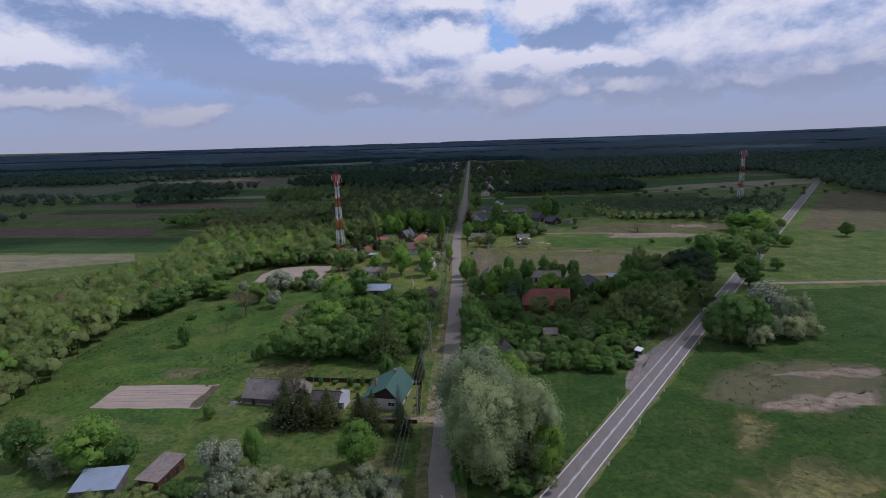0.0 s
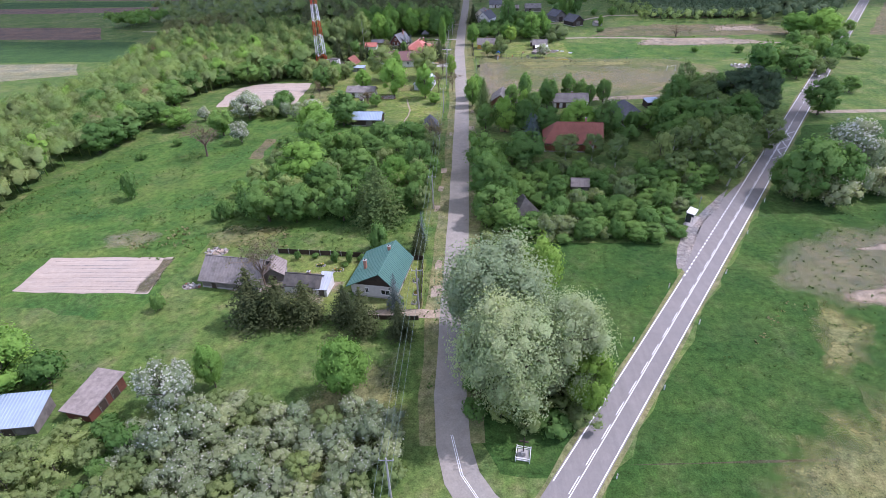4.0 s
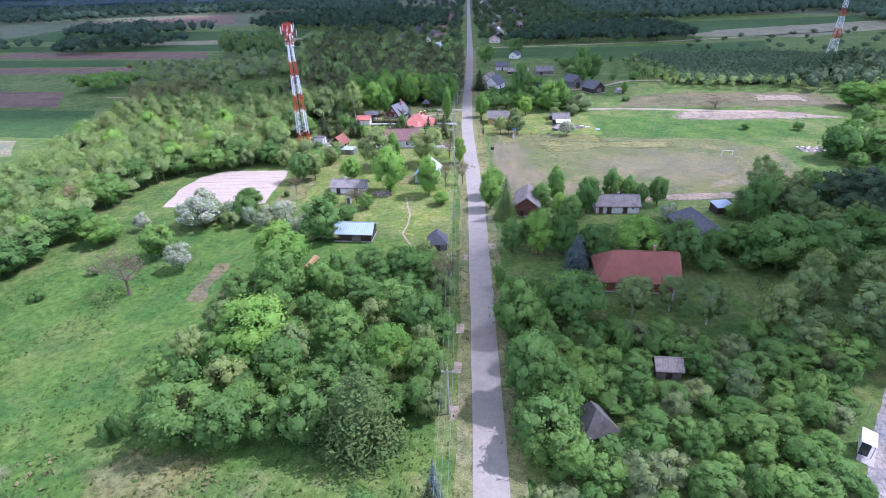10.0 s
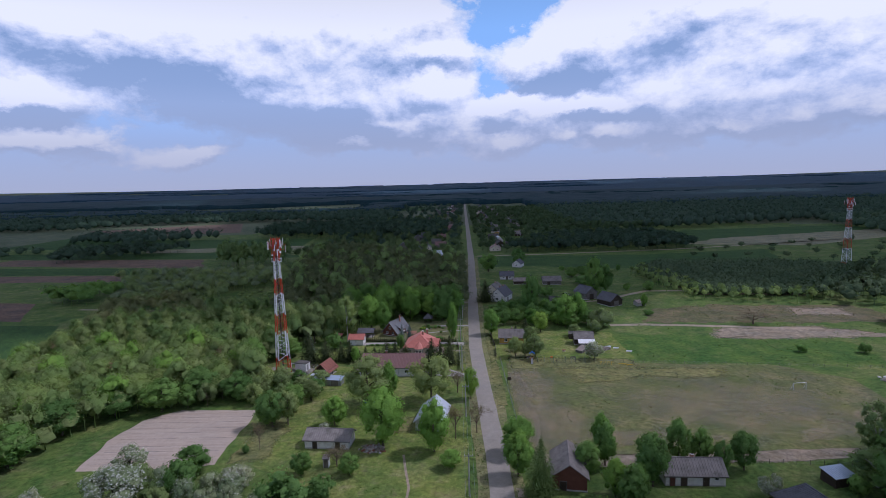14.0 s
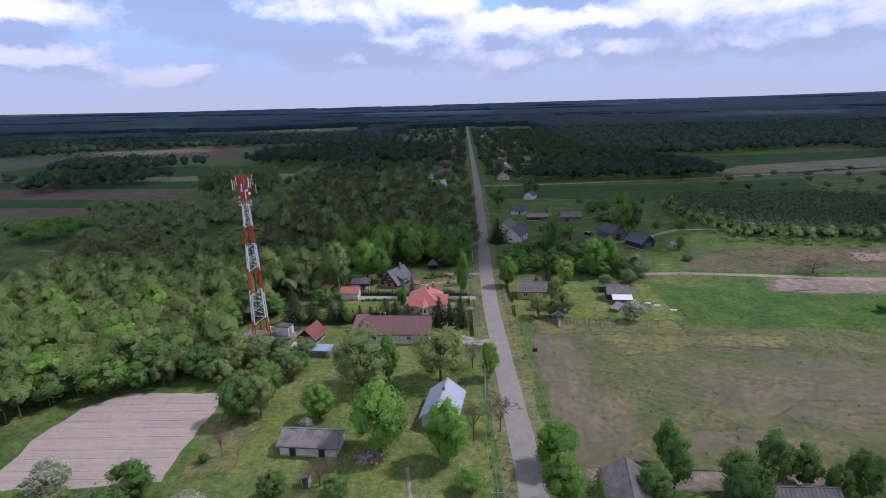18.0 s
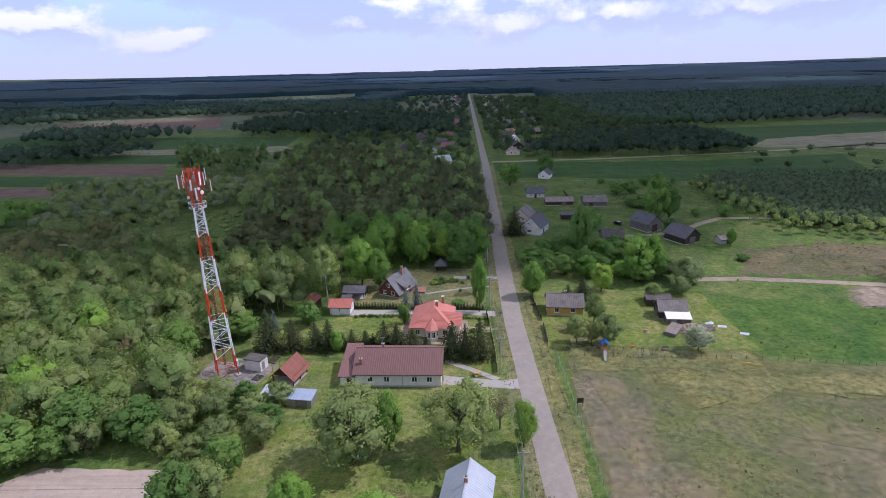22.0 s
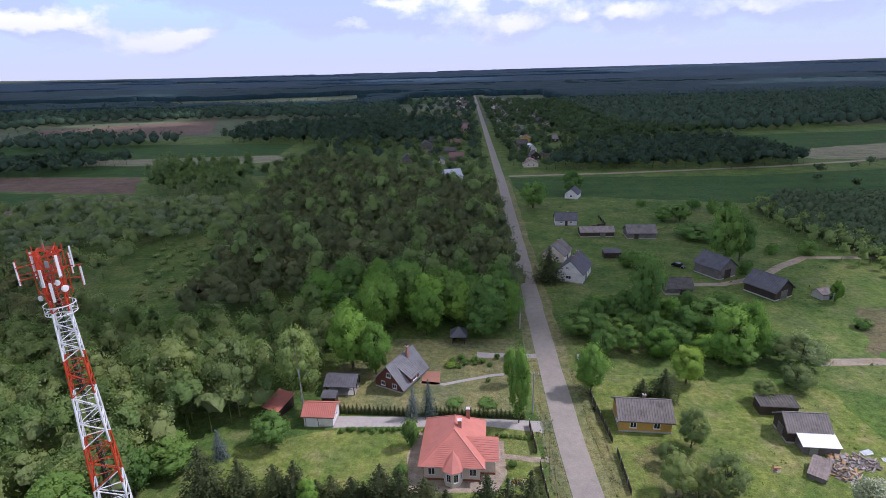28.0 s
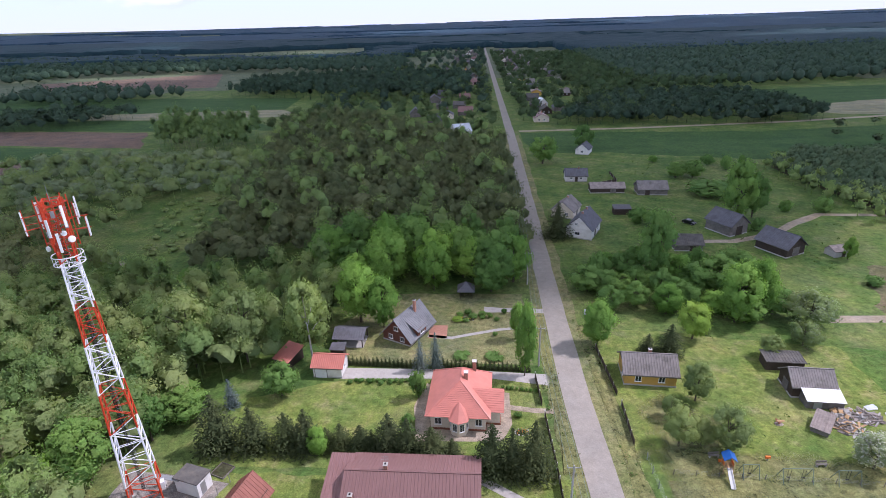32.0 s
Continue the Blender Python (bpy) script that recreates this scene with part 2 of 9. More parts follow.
def soil_like(name, stops_wide, stops_fine, wide=0.03, fine=0.6, rough=0.95, bump=0.6, dist=0.15, stretch=None, amount=0.6, mottle=1.0, worn=0.0, most=1.0):
    """Ground cover: broad drift of colour, finer patches, and grain; worn: thins out into the ground below at its border."""
    m, nt, b = material(name, rough, spec=0.1)
    stops_wide = tuple((p, muted(c)) for p, c in stops_wide)
    stops_fine = tuple((p, muted(c)) for p, c in stops_fine)
    c1 = n_ramp(nt, n_noise(nt, wide, 5, 0.6), stops_wide)
    c2 = n_ramp(nt, n_noise(nt, fine, 6, 0.68, stretch=stretch), stops_fine)
    c = n_mix(nt, amount, c1, c2)
    grain = n_ramp(nt, n_noise(nt, 4.0, 5, 0.75), ((0.25, 1 - 0.58 * mottle), (0.75, 1 + 0.58 * mottle)))
    c = n_mix(nt, 1.0, c, grain, "MULTIPLY")
    clumps = n_ramp(nt, n_noise(nt, 0.85, 4, 0.7), ((0.28, 1 - 0.45 * mottle), (0.5, 1.0), (0.72, 1 + 0.42 * mottle)))
    c = n_mix(nt, 1.0, c, clumps, "MULTIPLY")
    drift = n_ramp(nt, n_noise(nt, 0.11, 5, 0.65), ((0.30, (1 - 0.30 * mottle, 1 - 0.20 * mottle, 1 - 0.10 * mottle)), (0.5, (1, 1, 1)), (0.70, (1 + 0.28 * mottle, 1 + 0.18 * mottle, 1 + 0.10 * mottle))))
    c = n_mix(nt, 1.0, c, drift, "MULTIPLY")
    nt.links.new(c, b.inputs["Base Color"])
    n_bump(nt, b, n_noise(nt, 2.2, 6, 0.75), bump, dist)
    if worn:
        at = nt.nodes.new("ShaderNodeAttribute")
        at.attribute_name = "cover"
        total = n_mix(nt, 1.0, n_mix(nt, 1.0, at.outputs["Fac"], n_ramp(nt, n_noise(nt, worn, 6, 0.7), ((0.2, 0.0), (0.8, 1.0))), "ADD"), (0.5, 0.5, 0.5), "MULTIPLY")
        fac = n_ramp(nt, total, ((0.30, 0.0), (0.52, 0.45 * most), (0.85, most)))
        mx = nt.nodes.new("ShaderNodeMixShader")
        clear = nt.nodes.new("ShaderNodeBsdfTransparent")
        nt.links.new(fac, mx.inputs[0]), nt.links.new(clear.outputs[0], mx.inputs[1]), nt.links.new(b.outputs[0], mx.inputs[2])
        nt.links.new(mx.outputs[0], nt.nodes["Material Output"].inputs["Surface"])
    return m


soil_like("grass", ((0.36, (0.050, 0.118, 0.022)), (0.50, (0.098, 0.158, 0.030)), (0.64, (0.190, 0.198, 0.070))), ((0.36, (0.052, 0.118, 0.020)), (0.52, (0.100, 0.160, 0.030)), (0.68, (0.195, 0.195, 0.075))), 0.045, 0.20)
soil_like("meadow_lush", ((0.36, (0.036, 0.112, 0.024)), (0.52, (0.072, 0.146, 0.022)), (0.68, (0.150, 0.182, 0.044))), ((0.36, (0.042, 0.112, 0.016)), (0.54, (0.080, 0.152, 0.022)), (0.70, (0.165, 0.185, 0.052))), 0.05, 0.16)
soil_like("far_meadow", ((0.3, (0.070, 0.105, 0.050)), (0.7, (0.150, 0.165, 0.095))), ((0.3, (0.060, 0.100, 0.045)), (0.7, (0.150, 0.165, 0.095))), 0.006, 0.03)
soil_like("meadow_deep", ((0.36, (0.026, 0.078, 0.014)), (0.52, (0.042, 0.098, 0.016)), (0.70, (0.090, 0.125, 0.034))), ((0.36, (0.028, 0.078, 0.012)), (0.54, (0.046, 0.100, 0.016)), (0.72, (0.100, 0.130, 0.038))), 0.05, 0.16)
soil_like("lawn", ((0.36, (0.092, 0.162, 0.022)), (0.52, (0.152, 0.198, 0.036)), (0.66, (0.245, 0.232, 0.090))), ((0.36, (0.095, 0.162, 0.024)), (0.52, (0.155, 0.200, 0.038)), (0.68, (0.275, 0.245, 0.110))), 0.085, 0.30)
soil_like("pitch_grass", ((0.38, (0.104, 0.140, 0.036)), (0.52, (0.142, 0.150, 0.056)), (0.64, (0.178, 0.158, 0.088))), ((0.36, (0.096, 0.132, 0.034)), (0.52, (0.142, 0.150, 0.056)), (0.68, (0.180, 0.162, 0.086))), 0.040, 0.13)
soil_like("verge", ((0.3, (0.13, 0.160, 0.046)), (0.6, (0.20, 0.195, 0.082)), (0.8, (0.31, 0.26, 0.165))), ((0.35, (0.12, 0.155, 0.044)), (0.6, (0.22, 0.205, 0.092)), (0.8, (0.37, 0.315, 0.22))), 0.06, 0.35)
soil_like("heath", ((0.3, (0.10, 0.110, 0.042)), (0.55, (0.155, 0.125, 0.075)), (0.75, (0.19, 0.135, 0.090))), ((0.3, (0.075, 0.105, 0.030)), (0.55, (0.15, 0.135, 0.065)), (0.8, (0.25, 0.19, 0.125))), 0.04, 0.12)
soil_like("sand_soil", ((0.3, (0.39, 0.312, 0.250)), (0.6, (0.45, 0.365, 0.300)), (0.8, (0.34, 0.268, 0.212))), ((0.3, (0.33, 0.262, 0.210)), (0.6, (0.47, 0.385, 0.318)), (0.8, (0.32, 0.254, 0.202))), 0.05, 0.9, stretch=(0.05, 1.3, 1, 3), mottle=0.22)
SAND = ((0.3, (0.26, 0.205, 0.140)), (0.6, (0.37, 0.300, 0.230)), (0.8, (0.44, 0.365, 0.290))), ((0.3, (0.22, 0.180, 0.105)), (0.6, (0.37, 0.300, 0.228)), (0.8, (0.45, 0.380, 0.305)))
soil_like("bare_sand", *SAND, 0.08, 0.3, mottle=0.6)
soil_like("worn_sand", *SAND, 0.08, 0.3, mottle=0.6, worn=0.45)
DUST = ((0.3, (0.290, 0.240, 0.155)), (0.6, (0.350, 0.280, 0.200)), (0.8, (0.43, 0.340, 0.258))), ((0.3, (0.220, 0.205, 0.095)), (0.6, (0.350, 0.280, 0.200)), (0.8, (0.45, 0.360, 0.275)))
soil_like("worn_turf", *DUST, 0.06, 0.25, mottle=0.95, worn=0.30, most=0.46)
DRY = ((0.3, (0.165, 0.185, 0.055)), (0.6, (0.215, 0.205, 0.080)), (0.8, (0.27, 0.235, 0.115))), ((0.3, (0.145, 0.175, 0.045)), (0.6, (0.21, 0.205, 0.08)), (0.8, (0.29, 0.25, 0.13)))
soil_like("dry_grass", *DRY, 0.06, 0.3, worn=0.40)
soil_like("ploughed_brown", ((0.3, (0.13, 0.085, 0.060)), (0.7, (0.19, 0.125, 0.090))), ((0.3, (0.12, 0.08, 0.058)), (0.7, (0.20, 0.14, 0.10))), 0.02, 0.2, stretch=(0.1, 1.2, 1, 8))
soil_like("pale_stubble", ((0.3, (0.17, 0.17, 0.085)), (0.7, (0.30, 0.27, 0.17))), ((0.3, (0.13, 0.15, 0.06)), (0.7, (0.31, 0.28, 0.19))), 0.02, 0.15, stretch=(0.1, 1.2, 1, 5))
soil_like("crop_green", ((0.3, (0.030, 0.085, 0.018)), (0.7, (0.055, 0.115, 0.026))), ((0.3, (0.028, 0.08, 0.016)), (0.7, (0.06, 0.12, 0.03))), 0.012, 0.1, stretch=(0.1, 1.0, 1, 5))
soil_like("gravel", ((0.3, (0.20, 0.18, 0.165)), (0.7, (0.29, 0.265, 0.24))), ((0.3, (0.17, 0.155, 0.14)), (0.7, (0.33, 0.30, 0.275))), 0.15, 1.2)
soil_like("forest_floor", ((0.3, (0.045, 0.055, 0.022)), (0.7, (0.085, 0.075, 0.042))), ((0.3, (0.04, 0.06, 0.018)), (0.7, (0.10, 0.08, 0.05))), 0.05, 0.3)
soil_like("weed_cover", ((0.3, (0.10, 0.105, 0.045)), (0.7, (0.17, 0.135, 0.085))), ((0.3, (0.09, 0.10, 0.04)), (0.7, (0.19, 0.15, 0.10))), 0.1, 0.5, worn=0.7)
soil_like("asphalt_old", ((0.3, (0.275, 0.247, 0.212)), (0.7, (0.325, 0.295, 0.258))), ((0.3, (0.255, 0.228, 0.197)), (0.6, (0.315, 0.285, 0.248)), (0.8, (0.365, 0.332, 0.290))), 0.10, 0.5, bump=0.15, dist=0.02, mottle=0.22)
soil_like("asphalt_highway", ((0.3, (0.215, 0.196, 0.186)), (0.7, (0.262, 0.240, 0.228))), ((0.3, (0.198, 0.182, 0.174)), (0.7, (0.275, 0.254, 0.242))), 0.06, 0.4, bump=0.12, dist=0.02, stretch=(2.2, 0.12, 1, 34.8), mottle=0.16)
soil_like("concrete_paving", ((0.3, (0.33, 0.31, 0.29)), (0.7, (0.43, 0.405, 0.38))), ((0.3, (0.30, 0.28, 0.26)), (0.7, (0.45, 0.42, 0.395))), 0.2, 1.5, bump=0.15, dist=0.02, mottle=0.16)
soil_like("rubble", ((0.3, (0.25, 0.19, 0.15)), (0.7, (0.42, 0.36, 0.30))), ((0.3, (0.14, 0.11, 0.09)), (0.7, (0.52, 0.45, 0.39))), 0.4, 1.4, bump=1.0, dist=0.3)


def plain(name, col, rough=0.7, metal=0.0, spec=0.3, var=0.18, scale=0.9, bump=0.0, dirt=None, spread=0.10):
    """Paint, plaster, wood or metal: base colour with drift, fine grain, dirt and a little difference between pieces."""
    m, nt, b = material(name, rough, metal, spec)
    lo, hi = tuple(c * (1 - var) for c in col), tuple(min(0.95, c * (1 + var)) for c in col)
    c = n_ramp(nt, n_noise(nt, scale, 6, 0.65), ((0.3, lo), (0.7, hi)))
    if dirt:
        c = n_mix(nt, n_ramp(nt, n_noise(nt, scale * 0.6, 7, 0.7), ((0.5, 0.0), (0.72, 0.75))), c, dirt)
    oi = nt.nodes.new("ShaderNodeObjectInfo")
    c = n_mix(nt, 1.0, c, n_ramp(nt, oi.outputs["Random"], ((0.0, 1 - spread), (1.0, 1 + spread))), "MULTIPLY")
    nt.links.new(c, b.inputs["Base Color"])
    if bump:
        n_bump(nt, b, n_noise(nt, scale * 6, 5, 0.7), bump, 0.03)
    return m


plain("paint_white", (0.74, 0.74, 0.75), 0.6, var=0.06, dirt=(0.5, 0.48, 0.44))
plain("plaster_white", (0.66, 0.64, 0.62), 0.85, var=0.08, dirt=(0.42, 0.38, 0.33), bump=0.2)
plain("plaster_cream", (0.68, 0.60, 0.50), 0.85, var=0.06, dirt=(0.50, 0.43, 0.34), bump=0.2)
plain("timber_yellow", (0.55, 0.33, 0.08), 0.75, var=0.10, dirt=(0.35, 0.22, 0.07))
plain("timber_dark", (0.055, 0.040, 0.030), 0.8, var=0.3)
plain("timber_grey", (0.16, 0.145, 0.13), 0.9, var=0.3, dirt=(0.07, 0.06, 0.055))
plain("timber_red", (0.125, 0.050, 0.034), 0.75, var=0.2)
plain("brick_red", (0.26, 0.10, 0.06), 0.85, var=0.22, scale=1.6, dirt=(0.15, 0.08, 0.06))
plain("brick_chimney", (0.34, 0.17, 0.12), 0.85, var=0.25, scale=3)
plain("roof_green", (0.070, 0.165, 0.130), 0.42, 0.0, 0.5, var=0.07, scale=0.5)
plain("roof_red_tile", (0.50, 0.175, 0.135), 0.5, 0.0, 0.45, var=0.10, scale=0.7)
plain("roof_rust", (0.255, 0.092, 0.066), 0.6, 0.0, 0.35, var=0.16, scale=0.6, dirt=(0.20, 0.075, 0.05))
plain("roof_brown", (0.20, 0.108, 0.100), 0.5, 0.0, 0.4, var=0.06, scale=0.5)
plain("roof_asbestos", (0.215, 0.195, 0.185), 0.9, var=0.22, scale=0.8, dirt=(0.085, 0.080, 0.066), bump=0.3)
plain("roof_slate", (0.115, 0.115, 0.13), 0.75, var=0.2, scale=0.8, dirt=(0.07, 0.068, 0.07))
plain("roof_grey", (0.17, 0.175, 0.185), 0.6, var=0.12, scale=0.8, dirt=(0.11, 0.11, 0.115))
plain("roof_zinc", (0.56, 0.60, 0.66), 0.38, 0.35, 0.5, var=0.07, scale=0.6)
plain("roof_blue_zinc", (0.36, 0.44, 0.56), 0.38, 0.3, 0.5, var=0.08, scale=0.6)
plain("roof_felt", (0.10, 0.095, 0.09), 0.95, var=0.3, scale=0.9, dirt=(0.17, 0.15, 0.13))
plain("roof_old_board", (0.27, 0.23, 0.21), 0.9, var=0.25, scale=1.2, dirt=(0.13, 0.11, 0.10))
plain("mast_red", (0.52, 0.055, 0.018), 0.5, 0.0, 0.4, var=0.12)
plain("mast_white", (0.78, 0.78, 0.79), 0.5, 0.0, 0.4, var=0.05)
plain("steel_grey", (0.32, 0.33, 0.34), 0.45, 0.5, 0.5, var=0.1)
plain("antenna_white", (0.74, 0.75, 0.76), 0.5, var=0.04)
plain("concrete", (0.38, 0.365, 0.345), 0.9, var=0.12, bump=0.2)
plain("road_paint", (0.80, 0.80, 0.81), 0.7, var=0.10, scale=1.5, dirt=(0.5, 0.48, 0.48))
plain("wire_green", (0.14, 0.19, 0.15), 0.6)
plain("plastic_blue", (0.02, 0.12, 0.42), 0.4, var=0.08)
plain("plastic_yellow", (0.65, 0.42, 0.03), 0.5)
plain("plastic_orange", (0.65, 0.16, 0.03), 0.5)
plain("log_wood", (0.45, 0.29, 0.15), 0.85, var=0.25, scale=2)
plain("car_paint_dark", (0.02, 0.022, 0.026), 0.25, 0.3, 0.5, var=0.05)
plain("rubber", (0.02, 0.02, 0.02), 0.9)
plain("bark", (0.10, 0.080, 0.060), 0.95, var=0.35, scale=2.5, bump=0.5)
plain("bark_pale", (0.50, 0.48, 0.44), 0.85, var=0.25, scale=2.0, dirt=(0.08, 0.07, 0.06))
plain("twig", (0.17, 0.125, 0.095), 0.9, var=0.25)


def glass_mat():
    m, nt, b = material("window_glass", 0.08, 0.0, 0.6)
    b.inputs["Base Color"].default_value = (0.02, 0.025, 0.03, 1)
    return m


glass_mat()


def leaf_mat(name, dark, light, through_amt=0.35, spread=0.22):
    """Foliage: every leaf spray varies, trees differ from each other, and light comes through from behind."""
    m, nt, b = material(name, 0.75, 0.0, 0.06)
    dark, light = muted(tuple(0.8 * d + 0.2 * e for d, e in zip(dark, light))), muted(tuple(0.1 * d + 0.9 * e for d, e in zip(dark, light)))
    geo = nt.nodes.new("ShaderNodeNewGeometry")
    oi = nt.nodes.new("ShaderNodeObjectInfo")
    fleck = n_noise(nt, 2.6, 4, 0.72)
    c = n_mix(nt, 0.25, n_ramp(nt, fleck, ((0.30, dark), (0.70, light))), n_ramp(nt, geo.outputs["Random Per Island"], ((0.0, dark), (1.0, light))))
    c = n_mix(nt, 1.0, c, n_ramp(nt, oi.outputs["Random"], ((0.0, (1 - spread, 1 - spread * 0.7, 1 - spread)), (0.5, (1, 1, 1)), (1.0, (1 + spread * 1.2, 1 + spread, 1 + spread * 0.3)))), "MULTIPLY")
    c = n_mix(nt, 1.0, c, n_ramp(nt, n_noise(nt, 0.45, 3, 0.6), ((0.3, 0.84), (0.7, 1.16))), "MULTIPLY")
    c = n_mix(nt, 1.0, c, n_ramp(nt, n_noise(nt, 0.085, 3, 0.6), ((0.32, (0.86, 0.91, 0.90)), (0.5, (1, 1, 1)), (0.68, (1.15, 1.08, 1.0)))), "MULTIPLY")
    nt.links.new(c, b.inputs["Base Color"])
    n_bump(nt, b, fleck, 0.7, 0.35)
    tr = nt.nodes.new("ShaderNodeBsdfTranslucent")
    nt.links.new(n_mix(nt, 1.0, c, (1.15, 1.25, 0.6), "MULTIPLY"), tr.inputs["Color"])
    mx = nt.nodes.new("ShaderNodeMixShader")
    mx.inputs[0].default_value = through_amt
    nt.links.new(b.outputs[0], mx.inputs[1]), nt.links.new(tr.outputs[0], mx.inputs[2])
    nt.links.new(mx.outputs[0], nt.nodes["Material Output"].inputs["Surface"])
    return m


leaf_mat("leaf_bright", (0.118, 0.262, 0.034), (0.235, 0.420, 0.072))
leaf_mat("leaf_lime", (0.170, 0.310, 0.030), (0.320, 0.490, 0.072))
leaf_mat("forest_mid", (0.044, 0.086, 0.034), (0.098, 0.148, 0.062), 0.2)
leaf_mat("leaf_mid", (0.085, 0.186, 0.038), (0.176, 0.322, 0.076))
leaf_mat("leaf_olive", (0.180, 0.255, 0.082), (0.285, 0.365, 0.136), 0.4)
leaf_mat("leaf_valley", (0.155, 0.255, 0.070), (0.262, 0.372, 0.122), 0.4)
leaf_mat("leaf_grey", (0.180, 0.245, 0.115), (0.350, 0.405, 0.245))
leaf_mat("leaf_willow", (0.270, 0.345, 0.190), (0.400, 0.480, 0.300), 0.4)
leaf_mat("leaf_birch", (0.125, 0.210, 0.062), (0.250, 0.345, 0.120))
leaf_mat("needle_spruce", (0.036, 0.056, 0.022), (0.088, 0.108, 0.044), 0.12)
leaf_mat("needle_larch", (0.075, 0.132, 0.034), (0.150, 0.220, 0.062), 0.2)
leaf_mat("needle_blue", (0.089, 0.126, 0.126), (0.158, 0.205, 0.210), 0.12)
leaf_mat("needle_pine", (0.045, 0.085, 0.042), (0.105, 0.155, 0.078), 0.12)
leaf_mat("blossom", (0.420, 0.440, 0.360), (0.740, 0.730, 0.700), 0.3, 0.10)
leaf_mat("bud_brown", (0.138, 0.115, 0.063), (0.259, 0.213, 0.127), 0.25)
leaf_mat("grass_tuft", (0.052, 0.121, 0.018), (0.144, 0.207, 0.057), 0.3)
leaf_mat("dry_tuft", (0.13, 0.14, 0.055), (0.25, 0.23, 0.12), 0.3)
# far woods: distance haze mixed into the leaf colour as a lean to blue
leaf_mat("forest_far_hazed", (0.030, 0.066, 0.044), (0.078, 0.126, 0.080), 0.2)
# canopy to the horizon: blue base colours stand in for distance haze
leaf_mat("forest_hazed_blue", (0.024, 0.060, 0.110), (0.042, 0.094, 0.155), 0.1)
leaf_mat("forest_hazed_navy", (0.010, 0.034, 0.050), (0.024, 0.058, 0.078), 0.1)
leaf_mat("forest_brown", (0.105, 0.128, 0.052), (0.200, 0.225, 0.100), 0.2)
MAT = MATS

# ---- building helpers ----
RNG = np.random.default_rng(11)


def mesh_of(name, verts, faces, mat, smooth=False):
    me = bpy.data.meshes.new(name)
    me.from_pydata([tuple(map(float, v)) for v in verts], [], [tuple(map(int, f)) for f in faces])
    me.materials.append(MAT[mat])
    if smooth:
        me.shade_smooth()
    return me


def quads_mesh(name, verts, mat):
    """A mesh of separate quads from an (n, 4, 3) array."""
    n = len(verts)
    me = bpy.data.meshes.new(name)
    me.vertices.add(n * 4), me.loops.add(n * 4), me.polygons.add(n)
    me.vertices.foreach_set("co", verts.astype(np.float32).ravel())
    me.loops.foreach_set("vertex_index", np.arange(n * 4, dtype=np.int32))
    me.polygons.foreach_set("loop_start", np.arange(0, n * 4, 4, dtype=np.int32))
    me.update(calc_edges=True)
    me.materials.append(MAT[mat])
    return me


def tris_mesh(name, verts, tris, mat, smooth=False, normals=None):
    me = bpy.data.meshes.new(name)
    n = len(tris)
    me.vertices.add(len(verts)), me.loops.add(n * 3), me.polygons.add(n)
    me.vertices.foreach_set("co", np.asarray(verts, np.float32).ravel())
    me.loops.foreach_set("vertex_index", np.asarray(tris, np.int32).ravel())
    me.polygons.foreach_set("loop_start", np.arange(0, n * 3, 3, dtype=np.int32))
    me.update(calc_edges=True)
    me.materials.append(MAT[mat])
    if smooth or normals is not None:
        me.shade_smooth()
    if normals is not None:
        at = me.attributes.new("custom_normal", "FLOAT_VECTOR", "POINT")
        at.data.foreach_set("vector", np.asarray(normals, np.float32).ravel())
    return me


